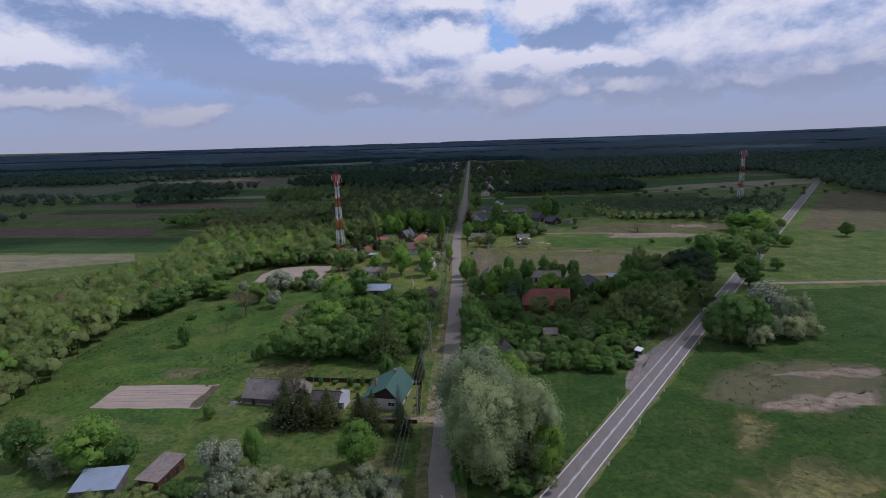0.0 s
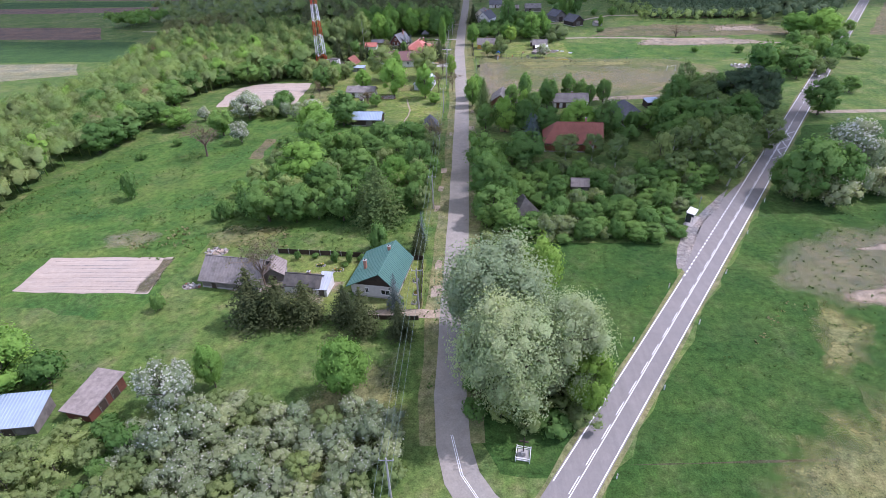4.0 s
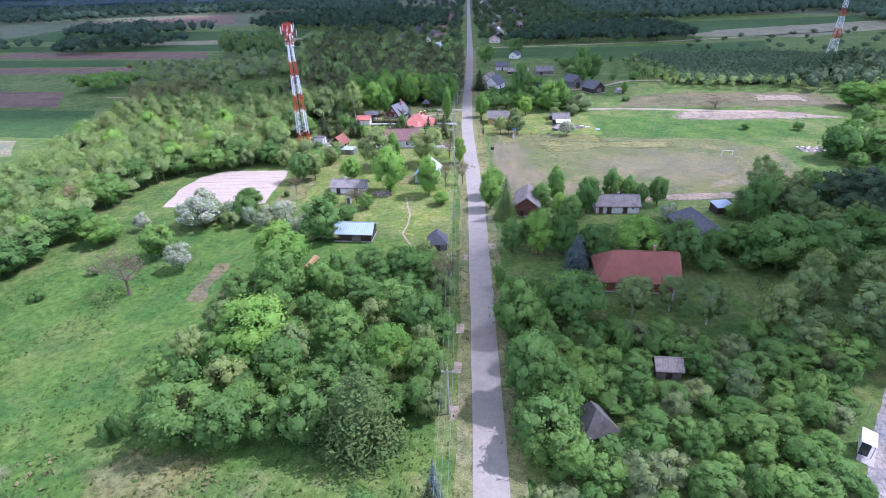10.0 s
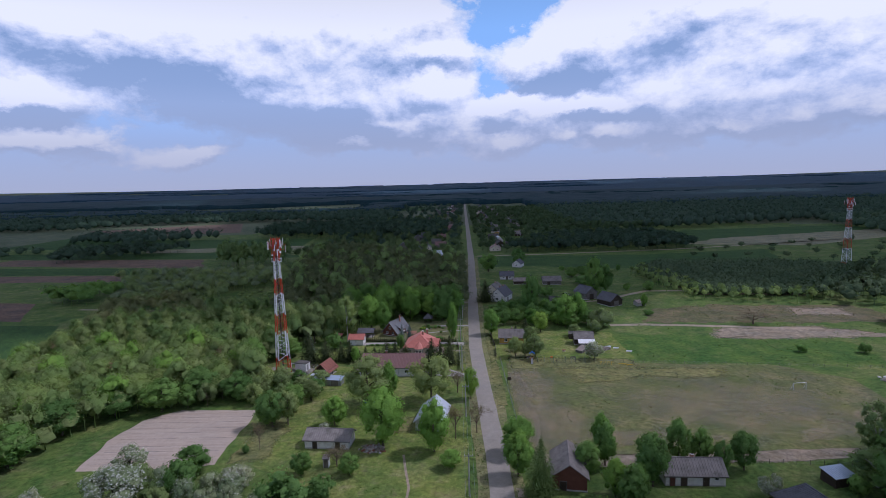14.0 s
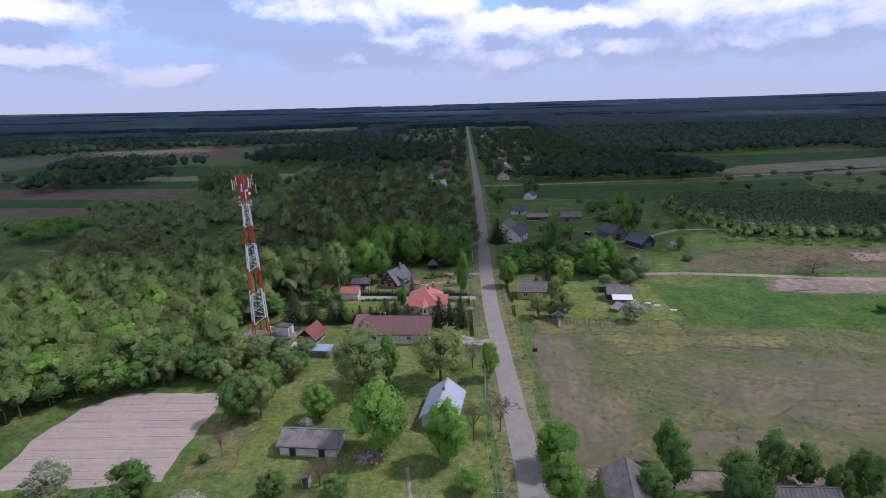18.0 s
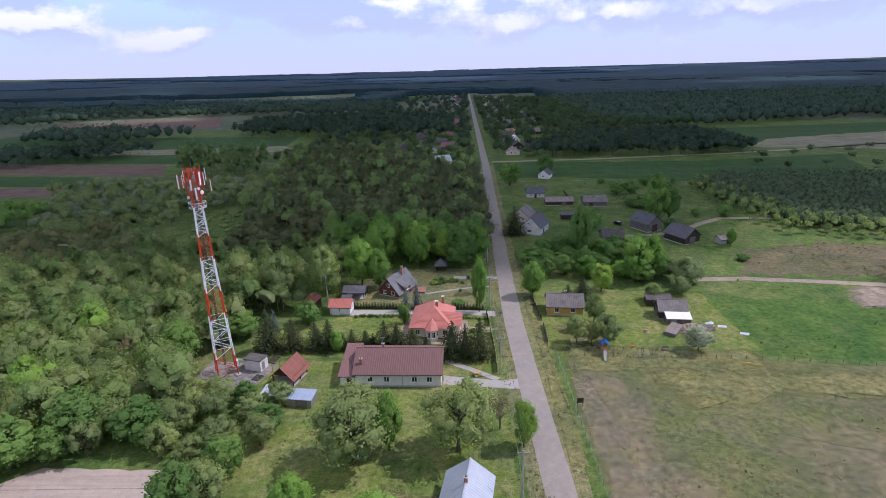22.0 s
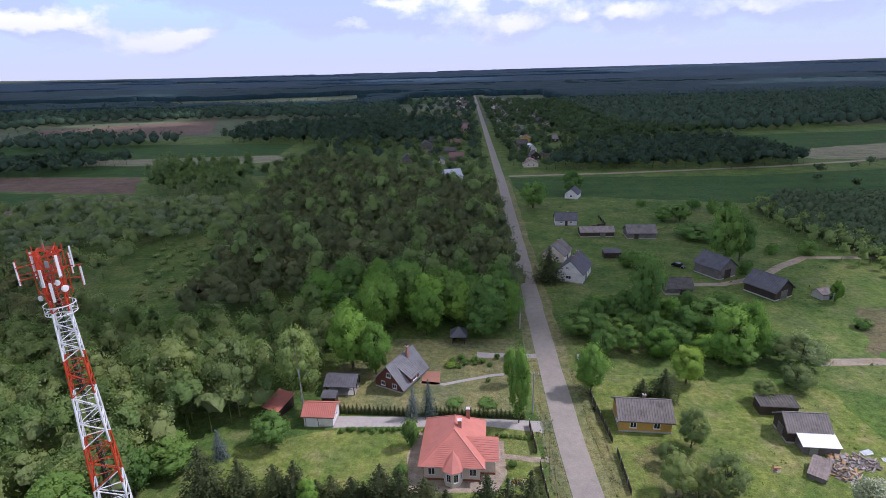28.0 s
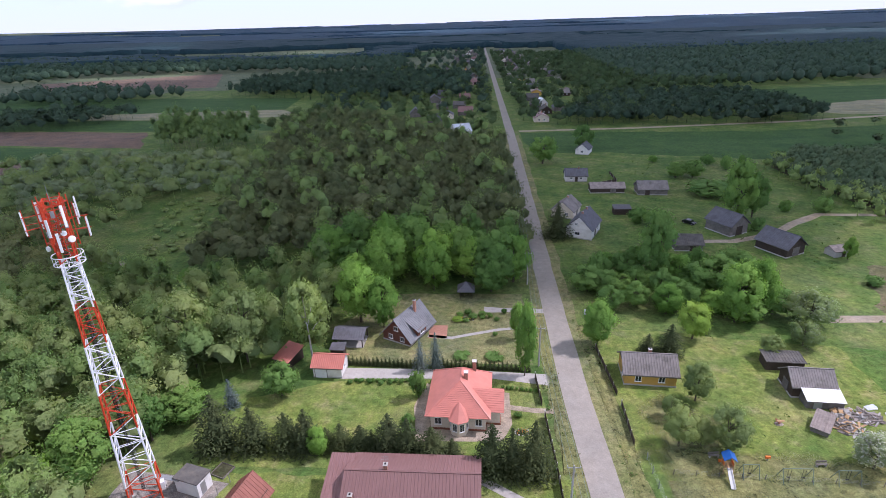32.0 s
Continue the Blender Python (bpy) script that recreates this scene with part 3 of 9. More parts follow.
class Soup:
    """Gathers boxes, tubes and slabs for one mesh."""

    def __init__(self):
        self.v, self.f = [], []

    def add(self, verts, faces):
        k = len(self.v)
        self.v += [tuple(v) for v in verts]
        self.f += [tuple(i + k for i in f) for f in faces]
        return self

    def box(self, c, s, rz=0.0, m=None):
        x, y, z = s[0] / 2, s[1] / 2, s[2] / 2
        vs = [Vector((a * x, b * y, d * z)) for d in (-1, 1) for a, b in ((-1, -1), (1, -1), (1, 1), (-1, 1))]
        r = Matrix.Translation(c) @ Matrix.Rotation(radians(rz), 4, "Z") if m is None else m
        return self.add([r @ v for v in vs], [(3, 2, 1, 0), (4, 5, 6, 7), (0, 1, 5, 4), (1, 2, 6, 5), (2, 3, 7, 6), (3, 0, 4, 7)])

    def beam(self, a, b, w, d=None):
        """A square bar from a to b."""
        a, b = Vector(a), Vector(b)
        m = Matrix.Translation((a + b) / 2) @ (b - a).to_track_quat("Z", "Y").to_matrix().to_4x4()
        return self.box((0, 0, 0), (w, d or w, (b - a).length), m=m)

    def tube(self, pts, radii, n=6):
        k = len(self.v)
        pts = [Vector(p) for p in pts]
        for i, p in enumerate(pts):
            d = (pts[min(i + 1, len(pts) - 1)] - pts[max(i - 1, 0)]).normalized()
            u = d.orthogonal().normalized()
            w = d.cross(u)
            for j in range(n):
                a = 2 * math.pi * j / n
                self.v.append(tuple(p + (u * math.cos(a) + w * math.sin(a)) * radii[i]))
        for i in range(len(pts) - 1):
            for j in range(n):
                a, b = k + i * n + j, k + i * n + (j + 1) % n
                self.f.append((a, b, b + n, a + n))
        self.f.append(tuple(k + j for j in reversed(range(n))))
        self.f.append(tuple(k + (len(pts) - 1) * n + j for j in range(n)))
        return self

    def slab(self, corners, t):
        """A plate of thickness t below the corners, which run round it."""
        c = [Vector(p) for p in corners]
        nrm = (c[1] - c[0]).cross(c[2] - c[0]).normalized()
        if nrm.z < 0:
            c.reverse()
            nrm = -nrm
        n = len(c)
        return self.add(c + [p - nrm * t for p in c], [tuple(range(n)), tuple(range(2 * n - 1, n - 1, -1))] + [(i, i + n, (i + 1) % n + n, (i + 1) % n) for i in range(n)])

    def mesh(self, name, mat, smooth=False):
        return mesh_of(name, self.v, self.f, mat, smooth)


def thing(name, label, category, m=None, group="", kind=""):
    ob = new(name)
    ob.empty_display_size = 0.3
    if m is not None:
        ob.matrix_world = m
    return tagged(ob, label, category, group, kind)


def part(name, soup, mat, parent, label=""):
    """Links one mesh under a thing or a part, in the thing's own coordinates."""
    ob = new(name, soup.mesh(name, mat) if isinstance(soup, Soup) else soup)
    ob.parent = parent
    return tagged(ob, label)


def lone(name, soup, mat, label, category="", kind="", m=None, group=""):
    ob = new(name, soup.mesh(name, mat) if isinstance(soup, Soup) else soup)
    if m is not None:
        ob.matrix_world = m
    return tagged(ob, label, category, group, kind)


# ---- ground ----
def far_rise(r):
    """The land climbs gently into the distance."""
    return 34.0 * max(0.0, (r - 2200.0) / 2700.0) ** 1.3


def build_ground():
    ax = np.concatenate([np.linspace(-4950, -600, 40), np.linspace(-560, 560, 57), np.linspace(600, 4950, 40)])
    ay = np.concatenate([np.linspace(-900, -40, 16), np.linspace(0, 900, 46), np.linspace(960, 4990, 48)])
    vs = [(x, y, far_rise(math.hypot(x, y))) for y in ay for x in ax]
    n = len(ax)
    fs = [(j * n + i, j * n + i + 1, (j + 1) * n + i + 1, (j + 1) * n + i) for j in range(len(ay) - 1) for i in range(n - 1)]
    me = mesh_of("ground", vs, fs, "grass")
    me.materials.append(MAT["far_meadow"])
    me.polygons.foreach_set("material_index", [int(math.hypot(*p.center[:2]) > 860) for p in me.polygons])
    lone("ground", me, "grass", "green meadow ground of uneven colour reaching to the horizon", "ground", "structure")


build_ground()


def outline(pts, step=2.0, wob=0.5, seed=1):
    """The border between corner points, a little uneven."""
    out = []
    for i, a in enumerate(pts):
        b = pts[(i + 1) % len(pts)]
        a, b = Vector((*a, 0)), Vector((*b, 0))
        k = max(1, min(40, int((b - a).length / step)))
        nrm = (b - a).cross(Vector((0, 0, 1))).normalized()
        for j in range(k):
            p = a.lerp(b, j / k)
            p += nrm * wob * noise.noise((p.x * 0.23 + seed, p.y * 0.23, seed * 1.7)) * 2
            out.append((p.x, p.y))
    return out


def sheet(name, label, pts, z, mat, wob=0.5, step=2.0, category="ground"):
    ring = outline(pts, step, wob, len(name) + pts[0][0] * 0.01)
    bm = bmesh.new()
    face = bm.faces.new([bm.verts.new((x, y, z)) for x, y in ring])
    if face.calc_area() and face.normal.z < 0:
        face.normal_flip()
    face.normal_update()
    bmesh.ops.triangulate(bm, faces=bm.faces[:])
    for f in bm.faces:
        if f.normal.z < 0:
            f.normal_flip()
    me = bpy.data.meshes.new(name)
    bm.to_mesh(me)
    bm.free()
    me.materials.append(MAT[mat])
    return lone(name, me, mat, label, category, "structure")


def worn_patch(name, label, pts, z, mat="worn_sand", edge=4.0, wob=1.2, category="bare ground"):
    """A patch that thins out at its border: cover 1 inside, 0 along the rim."""
    ring = [Vector((*p, z)) for p in outline(pts, 2.0, wob, len(label) * 0.37)]
    mid = sum(ring, Vector()) / len(ring)
    n = len(ring)
    vs, fs, cover = [], [], []
    for k, c in ((0.0, 0.0), (0.5, 0.55), (1.0, 1.0)):
        for p in ring:
            d = mid - p
            vs.append(p + d * min(0.95, edge * k / max(d.length, 0.01)))
            cover.append(c)
    vs.append(mid), cover.append(1.0)
    for r in (0, 1):
        for i in range(n):
            j = (i + 1) % n
            fs.append((r * n + i, r * n + j, r * n + n + j, r * n + n + i))
    fs += [(2 * n + i, 2 * n + (i + 1) % n, 3 * n) for i in range(n)]
    me = bpy.data.meshes.new(name)
    me.from_pydata([tuple(v) for v in vs], [], fs)
    at = me.attributes.new("cover", "FLOAT", "POINT")
    at.data.foreach_set("value", cover)
    me.update()
    if me.polygons[0].normal.z < 0:
        me.flip_normals()
    me.materials.append(MAT[mat])
    return lone(name, me, mat, label, category, "structure")


def ribbon(name, label, line, width, z, mat, category="road", jag=0.0, kind="structure"):
    """A strip of even width along a line, with a slight crown and thickness."""
    so = Soup()
    pts = []
    for a, b in zip(line, line[1:]):
        k = max(1, int(math.dist(a, b) / 6.0))
        pts += [(a[0] + (b[0] - a[0]) * i / k, a[1] + (b[1] - a[1]) * i / k) for i in range(k)]
    pts.append(line[-1])
    rows = []
    for i, p in enumerate(pts):
        q0, q1 = Vector((*pts[max(i - 1, 0)], 0)), Vector((*pts[min(i + 1, len(pts) - 1)], 0))
        s = (q1 - q0).normalized().cross(Vector((0, 0, 1)))
        w = [width / 2 + jag * noise.noise((p[0] * 0.3, p[1] * 0.3, e * 5.0)) for e in (0, 1)]
        c = Vector((*p, 0))
        rows.append([(c - s * w[0]) + Vector((0, 0, z - 0.04)), (c - s * w[0]) + Vector((0, 0, z)), c + Vector((0, 0, z)), (c + s * w[1]) + Vector((0, 0, z)), (c + s * w[1]) + Vector((0, 0, z - 0.04))])
    for r in rows:
        so.v += [tuple(v) for v in r]
    for i in range(len(rows) - 1):
        for j in range(4):
            a = i * 5 + j
            so.f.append((a, a + 1, a + 6, a + 5))
    return lone(name, so, mat, label, category, kind)


ROAD = [(3.6, 71.6), (0.4, 73.2), (-2.6, 76.0), (-4.8, 79.6), (-6.0, 84.5), (-6.7, 93), (-6.4, 150), (-6.5, 236), (-7.4, 266), (-8.3, 294), (-8.7, 320), (-8.3, 366), (-7.2, 420), (-5.2, 541), (-0.6, 1430), (0.0, 1570)]


def road_x(y):
    return float(np.interp(y, [p[1] for p in ROAD], [p[0] for p in ROAD]))


HX, HY, HS = 18.4, 92.4, 0.694


def hwy(y, off=0.0):
    """A point of the highway's line, off metres to its right."""
    c = 1 / math.hypot(1, HS)
    return (HX + HS * (y - HY) + off * c, y - off * HS * c)


ribbon("verge", "sandy grass verge along the village road", ROAD[4:14], 9.4, 0.02, "verge", "verge", 0.9)
ribbon("road", "narrow worn grey asphalt village road", ROAD, 4.75, 0.055, "asphalt_old", "road", 0.22)
ribbon("highway_shoulder", "grassy gravel shoulder of the highway", [hwy(-100), hwy(620)], 6.5, 0.02, "verge", "verge", 0.5)
ribbon("highway", "smooth grey asphalt highway with white markings", [hwy(-120), hwy(1300)], 5.35, 0.06, "asphalt_highway", "road", 0.05)


def markings():
    for side, off in (("edge", -2.45), ("edge", 2.45)):
        so = Soup()
        spans = ((-60, 66), (78, 120.5), (163.5, 620)) if off < 0 else ((-60, 620),)
        for y0, y1 in spans:
            for k in range(int((y1 - y0) / 20)):
                a, b = y0 + k * (y1 - y0) / int((y1 - y0) / 20), y0 + (k + 1) * (y1 - y0) / int((y1 - y0) / 20)
                so.slab([(*hwy(a, off - 0.075), 0.075), (*hwy(a, off + 0.075), 0.075), (*hwy(b, off + 0.075), 0.075), (*hwy(b, off - 0.075), 0.075)], 0.008)
        lone("road_marking", so, "road_paint", "solid white edge line on the highway", "road marking", "structure")
    so = Soup()
    y = 121.5
    while y < 163:
        so.slab([(*hwy(y, -2.55), 0.075), (*hwy(y, -2.27), 0.075), (*hwy(y + 0.62, -2.27), 0.075), (*hwy(y + 0.62, -2.55), 0.075)], 0.008)
        y += 1.25
    lone("road_marking", so, "road_paint", "short white dashes along the bus bay", "road marking", "structure")
    so = Soup()
    y, on = -60.0, True
    while y < 620:
        full = 60 < y < 205
        so.slab([(*hwy(y, -0.06 + (0.13 if full else 0)), 0.085), (*hwy(y, 0.06 + (0.13 if full else 0)), 0.085), (*hwy(y + (4 if full else 3.2), 0.06 + (0.13 if full else 0)), 0.085), (*hwy(y + (4 if full else 3.2), -0.06 + (0.13 if full else 0)), 0.085)], 0.008)
        if full:
            so.slab([(*hwy(y, -0.19), 0.085), (*hwy(y, -0.07), 0.085), (*hwy(y + 2.4, -0.07), 0.085), (*hwy(y + 2.4, -0.19), 0.085)], 0.008)
        y += 4.0 if full else 6.4
    lone("road_marking", so, "road_paint", "white centre line on the highway, solid beside dashes", "road marking", "structure")
    so = Soup()
    for k in range(7):
        a, b = 178 + k * 3.1, 178 + (k + 1) * 3.1
        o0, o1 = (0.5, 2.2) if k % 2 == 0 else (2.2, 0.5)
        so.slab([(*hwy(a, o0 - 0.09), 0.08), (*hwy(a, o0 + 0.09), 0.08), (*hwy(b, o1 + 0.09), 0.08), (*hwy(b, o1 - 0.09), 0.08)], 0.008)
    lone("road_marking", so, "road_paint", "white zigzag bus stop line on the highway", "road marking", "structure")


markings()
sheet("bus_bay", "grey asphalt lay-by beside the highway", [hwy(122.5, -2.6), hwy(163.0, -2.6), (61.6, 161.0), (52.4, 150.4), (47.4, 144.7), (43.1, 138.4), (39.5, 131.0), (37.0, 125.6)], 0.05, "asphalt_highway", 0.12, category="lay-by")
worn_patch("gravel_edge", "dusty gravel margin of the lay-by", [(60.5, 161.5), (51.4, 150.8), (46.2, 145.2), (41.8, 138.8), (38.0, 131.2), (36.2, 125.4), (37.6, 125.6), (44, 138.2), (48.4, 144.5), (53.4, 150)], 0.058, "gravel", 0.7, 0.25)

# fields and open ground
sheet("field_sandy_small", "small pale ploughed sandy field", [(-92.3, 117.7), (-64.8, 117.1), (-65.8, 129.8), (-92.2, 129.6)], 0.03, "sand_soil", 0.25, category="field")
sheet("field_sandy_large", "large pale ploughed sandy field with a curved edge", [(-98.2, 231.4), (-84, 231.6), (-68.7, 233.6), (-69.4, 261.6), (-90.5, 262.4), (-97.6, 256), (-100.0, 245)], 0.03, "sand_soil", 0.4, category="field")
for fx0, fx1, fy0, fy1, gapy, lab in ((-91.6, -65.4, 118.4, 129.0, 1.5, "dark furrow drawn along the small sandy field"), (-98.4, -69.8, 234.2, 260.6, 3.1, "faint furrow drawn along the large sandy field")):
    fy = fy0
    k = 0
    while fy < fy1:
        a = fx0 + (1.2 if k % 3 else 0.2) + (3.0 if fy > 255 else 0)
        ribbon("furrow", lab, [(a, fy - 0.2), ((a + fx1) / 2, fy + 0.14 * math.sin(fy * 3)), (fx1, fy + 0.2)], 0.09, 0.045, "gravel", "furrow", 0.08)
        fy += gapy * (0.7 + 0.6 * ((k * 0.618) % 1))
        k += 1
worn_patch("weed_strip", "dark weedy margin of the small sandy field", [(-67.6, 117.2), (-64.6, 117.2), (-65.2, 130.0), (-67.4, 129.8)], 0.07, "weed_cover", 1.4, 0.5, "weeds")
sheet("pitch", "worn brownish green sports pitch with bare patches", [(0.6, 296.0), (-0.1, 262), (0.2, 236.0), (44, 233.5), (96, 238), (100, 278), (85, 290), (39, 295)], 0.025, "pitch_grass", 0.4, category="sports pitch")
worn_patch("bare_strip", "bare sandy path worn along the pitch", [(2, 236.5), (2, 231.0), (30, 230.8), (60, 232.8), (92, 236), (92, 238.6), (50, 237.2), (24, 236)], 0.095, "worn_sand", 2.2, 0.5, "path")
worn_patch("bare_patch", "pinkish dusty turf worn bare on the pitch", [(0.5, 296), (9, 295), (16, 284), (14, 268), (20, 250), (14, 236), (1, 236), (0.5, 266)], 0.045, "worn_turf", 9.0)
worn_patch("bare_patch", "pinkish dusty turf worn bare on the pitch", [(26, 272), (60, 284), (90, 272), (90, 250), (58, 240), (28, 248)], 0.06, "worn_turf", 16.0, 3.0)
worn_patch("bare_patch", "pinkish dusty turf worn bare on the pitch", [(14, 248), (36, 250), (50, 243), (40, 238), (16, 239)], 0.075, "worn_turf", 5.0, 1.0)
worn_patch("bare_patch", "pinkish dusty turf worn bare on the pitch", [(60, 240), (92, 244), (96, 262), (84, 256), (66, 247)], 0.075, "worn_turf", 5.0, 1.0)
worn_patch("bare_patch", "dry yellow turf on the pitch", [(14, 291), (40, 293), (70, 288), (68, 280), (40, 280), (18, 276)], 0.085, "dry_grass", 6.0, 1.0)
worn_patch("dry_patch", "dry yellowed grass in the roadside meadow", [(30, 66), (60, 72), (74, 92), (62, 101), (44, 92), (30, 80)], 0.02, "dry_grass", 9.0, 2.0, "dry grass")
worn_patch("dry_patch", "dry yellowed grass in the roadside meadow", [(48, 96), (58, 99), (64, 110), (58, 116), (50, 108)], 0.02, "dry_grass", 5.0, 1.2, "dry grass")
worn_patch("dry_patch", "dry yellowed grass in the roadside meadow", [(70, 70), (120, 74), (130, 100), (96, 108), (80, 94)], 0.02, "dry_grass", 10.0, 2.0, "dry grass")
worn_patch("dry_patch", "dry reddish grass in the rough meadow", [(-84, 132.5), (-75, 133), (-72, 139), (-80, 142), (-86, 139)], 0.02, "worn_turf", 2.5, 0.8, "dry grass")
worn_patch("dry_patch", "dry yellowed grass in the rough meadow", [(-60, 133), (-46, 134), (-44, 142), (-58, 144), (-64, 139)], 0.021, "dry_grass", 3.5, 0.8, "dry grass")
worn_patch("dry_patch", "dry trampled grass under the orchard trees", [(-30, 77), (-18, 78), (-13, 92), (-15, 101), (-26, 98), (-32, 88)], 0.021, "dry_grass", 4.5, 0.8, "dry grass")
worn_patch("dry_patch", "dry yellowed grass beside the sandy field", [(-66, 232), (-58, 234), (-56, 250), (-62, 262), (-67, 258)], 0.024, "dry_grass", 2.5, 0.8, "dry grass")
worn_patch("dry_patch", "dry yellow grass of the verge by the gardens", [(-13.6, 296), (-9.9, 296), (-9.8, 316), (-9.9, 342), (-13.8, 342), (-13.4, 318)], 0.046, "dry_grass", 1.0, 0.3, "dry grass")
worn_patch("dry_patch", "dry yellow grass of the verge by the farm", [(-4.6, 262), (-1.6, 262), (-1.8, 300), (-2.4, 338), (-4.6, 338)], 0.046, "dry_grass", 1.0, 0.3, "dry grass")
worn_patch("dry_patch", "dry grass of the playground", [(0, 291), (44, 288), (44, 299), (20, 302), (0, 302)], 0.05, "dry_grass", 3.5, 0.6, "dry grass")
worn_patch("dry_patch", "dry spot worn into the lawn", [(-36, 246), (-26, 247), (-24, 257), (-34, 259)], 0.024, "dry_grass", 3.0, 0.8, "dry grass")
worn_patch("dry_patch", "dry spot worn into the farm lawn", [(2, 300), (12, 301), (14, 310), (6, 316), (0, 312)], 0.024, "dry_grass", 3.0, 0.8, "dry grass")
sheet("ditch", "narrow dark grassy drainage furrow", [hwy(84, 3.8), (60, 83.6), (110, 79.8), (110, 80.5), (60, 84.4)], 0.018, "forest_floor", 0.12, category="ditch")
worn_patch("bare_patch", "bare trampled sandy ground at the edge of the pitch", [(0.2, 290), (4.0, 288), (6.4, 272), (5.6, 252), (4.0, 238), (0.2, 238)], 0.10, "worn_turf", 2.6, 0.4)
sheet("meadow", "lush dark green meadow between the roads", [(-3.2, 140), (-3.2, 86), (0, 80), (6, 80), (14.0, 91), (35.5, 122.5), (38.6, 134.5), (20, 135), (2, 135)], 0.012, "meadow_deep", 0.4, category="meadow")
sheet("meadow", "lush green meadow beside the highway", [hwy(60, 3.6), hwy(206, 3.6), (190, 213), (190, 40)], 0.012, "meadow_deep", 0.8, category="meadow")
worn_patch("bare_patch", "brown bare patch in the roadside meadow", [(50, 121), (58, 135), (75, 143), (106, 140), (102, 128), (94, 115), (76, 112), (60, 113)], 0.022, "worn_turf", 6.0, 1.5)
worn_patch("bare_patch", "pale sandy patch in the roadside meadow", [(61, 115.5), (72, 123), (94, 124), (90, 116), (74, 113.5)], 0.027, "worn_sand", 3.0, 1.0)
worn_patch("bare_patch", "pale sandy patch in the roadside meadow", [(72, 132), (88, 137.5), (104, 135), (97, 129.5)], 0.027, "worn_sand", 2.5, 1.0)
sheet("meadow", "rough green meadow behind the farmyard", [(-64, 109), (-118, 118), (-119, 160), (-108, 190), (-72, 222), (-46, 222), (-14, 196), (-14, 140), (-60, 140)], 0.010, "meadow_lush", 0.8, category="meadow")
sheet("lawn", "sunlit mown lawn with worn spots round the gardens", [(-60, 233), (-13.2, 205), (-12.6, 296), (-66, 296), (-63, 262)], 0.014, "lawn", 0.6, category="lawn")
sheet("lawn", "mown lawn of the green-roofed house", [(-44, 111.6), (-12.3, 111.6), (-12.6, 128.6), (-44, 130.8)], 0.014, "lawn", 0.3, category="lawn")
sheet("lawn", "mown garden lawn behind a thuja hedge", [(-68, 297), (-14.2, 297), (-14.6, 319), (-52, 318), (-66, 313)], 0.016, "lawn", 0.3, category="lawn")
sheet("lawn", "dry garden lawn round the timber cabin", [(-53, 323.4), (-15.2, 323.4), (-14.8, 352), (-46, 352), (-55, 338)], 0.016, "verge", 0.4, category="lawn")
sheet("lawn", "sunny farm lawn behind the wire fence", [(-2.4, 297.5), (24, 297.5), (44, 300), (44, 330), (8, 336), (-2.6, 336)], 0.014, "lawn", 0.5, category="lawn")
sheet("farmland", "bright green pasture beyond the pitch", [(40, 297), (86, 291), (120, 290), (125, 318), (70, 324), (44, 330)], 0.012, "meadow_lush", 0.6, category="pasture")
worn_patch("bare_strip", "long pale sandy strip across the pasture", [(84, 333), (125, 336.5), (152, 318), (106, 316), (78, 320)], 0.022, "worn_sand", 5.0, 1.2, "bare ground")
ribbon("track", "long pale sandy track across the pasture", [(47, 340.5), (62, 340.5), (82, 337.5), (104, 333), (126, 330)], 3.0, 0.027, "bare_sand", "track", 0.8)
worn_patch("bare_patch", "pale sandy clearing by the pines", [(126, 350), (153, 348), (156, 362), (131, 366)], 0.022, "worn_sand", 4.0, 1.0)
sheet("heath", "dry heath with sparse brown grass", [(62, 344), (126, 338), (168, 338), (162, 366), (104, 372), (74, 366)], 0.012, "heath", 2.0, category="heath")
ribbon("track", "sandy track curving over the pasture", [(36, 384), (48, 384.0), (56, 387), (64, 391), (72, 398), (84, 406), (104, 404.5), (150, 396)], 2.6, 0.02, "bare_sand", "track", 0.5)
ribbon("track", "pale dirt road along the far woods", [(0, 553), (60, 556), (161, 568), (224, 582), (330, 610)], 4.0, 0.02, "bare_sand", "track", 0.5)
ribbon("track", "pale dirt road off the highway", [hwy(218, 3.2), (163, 216), (260, 204), (420, 195)], 3.0, 0.025, "bare_sand", "track", 0.5)
ribbon("track", "dirt track through the valley bushes", [(-210, 388), (-171, 383), (-157, 378), (-142, 376), (-120, 368)], 2.2, 0.02, "bare_sand", "track", 0.4)
sheet("field", "tan fallow field beyond the highway", [(198, 333), (247, 326), (420, 420), (420, 560), (330, 520)], 0.02, "heath", 1.0, 8, "field")
sheet("field", "pale green fallow before the pine forest", [(180, 598), (275, 574), (420, 640), (420, 690), (232, 640)], 0.02, "pale_stubble", 3.0, 8, "field")
sheet("field", "green field before the pine forest", [(170, 604), (232, 598), (420, 690), (420, 740), (209, 716)], 0.016, "crop_green", 1.0, 8, "field")
sheet("field", "wide green field beyond the barns", [(0, 549), (130, 541), (230, 556), (210, 500), (150, 486), (100, 480), (30, 497), (2, 497)], 0.014, "crop_green", 1.0, 8, "field")
sheet("pasture", "green pasture round the barns", [(10, 496), (100, 478), (94, 400), (60, 346), (42, 346), (8, 400)], 0.012, "grass", 1.0, 6, "pasture")
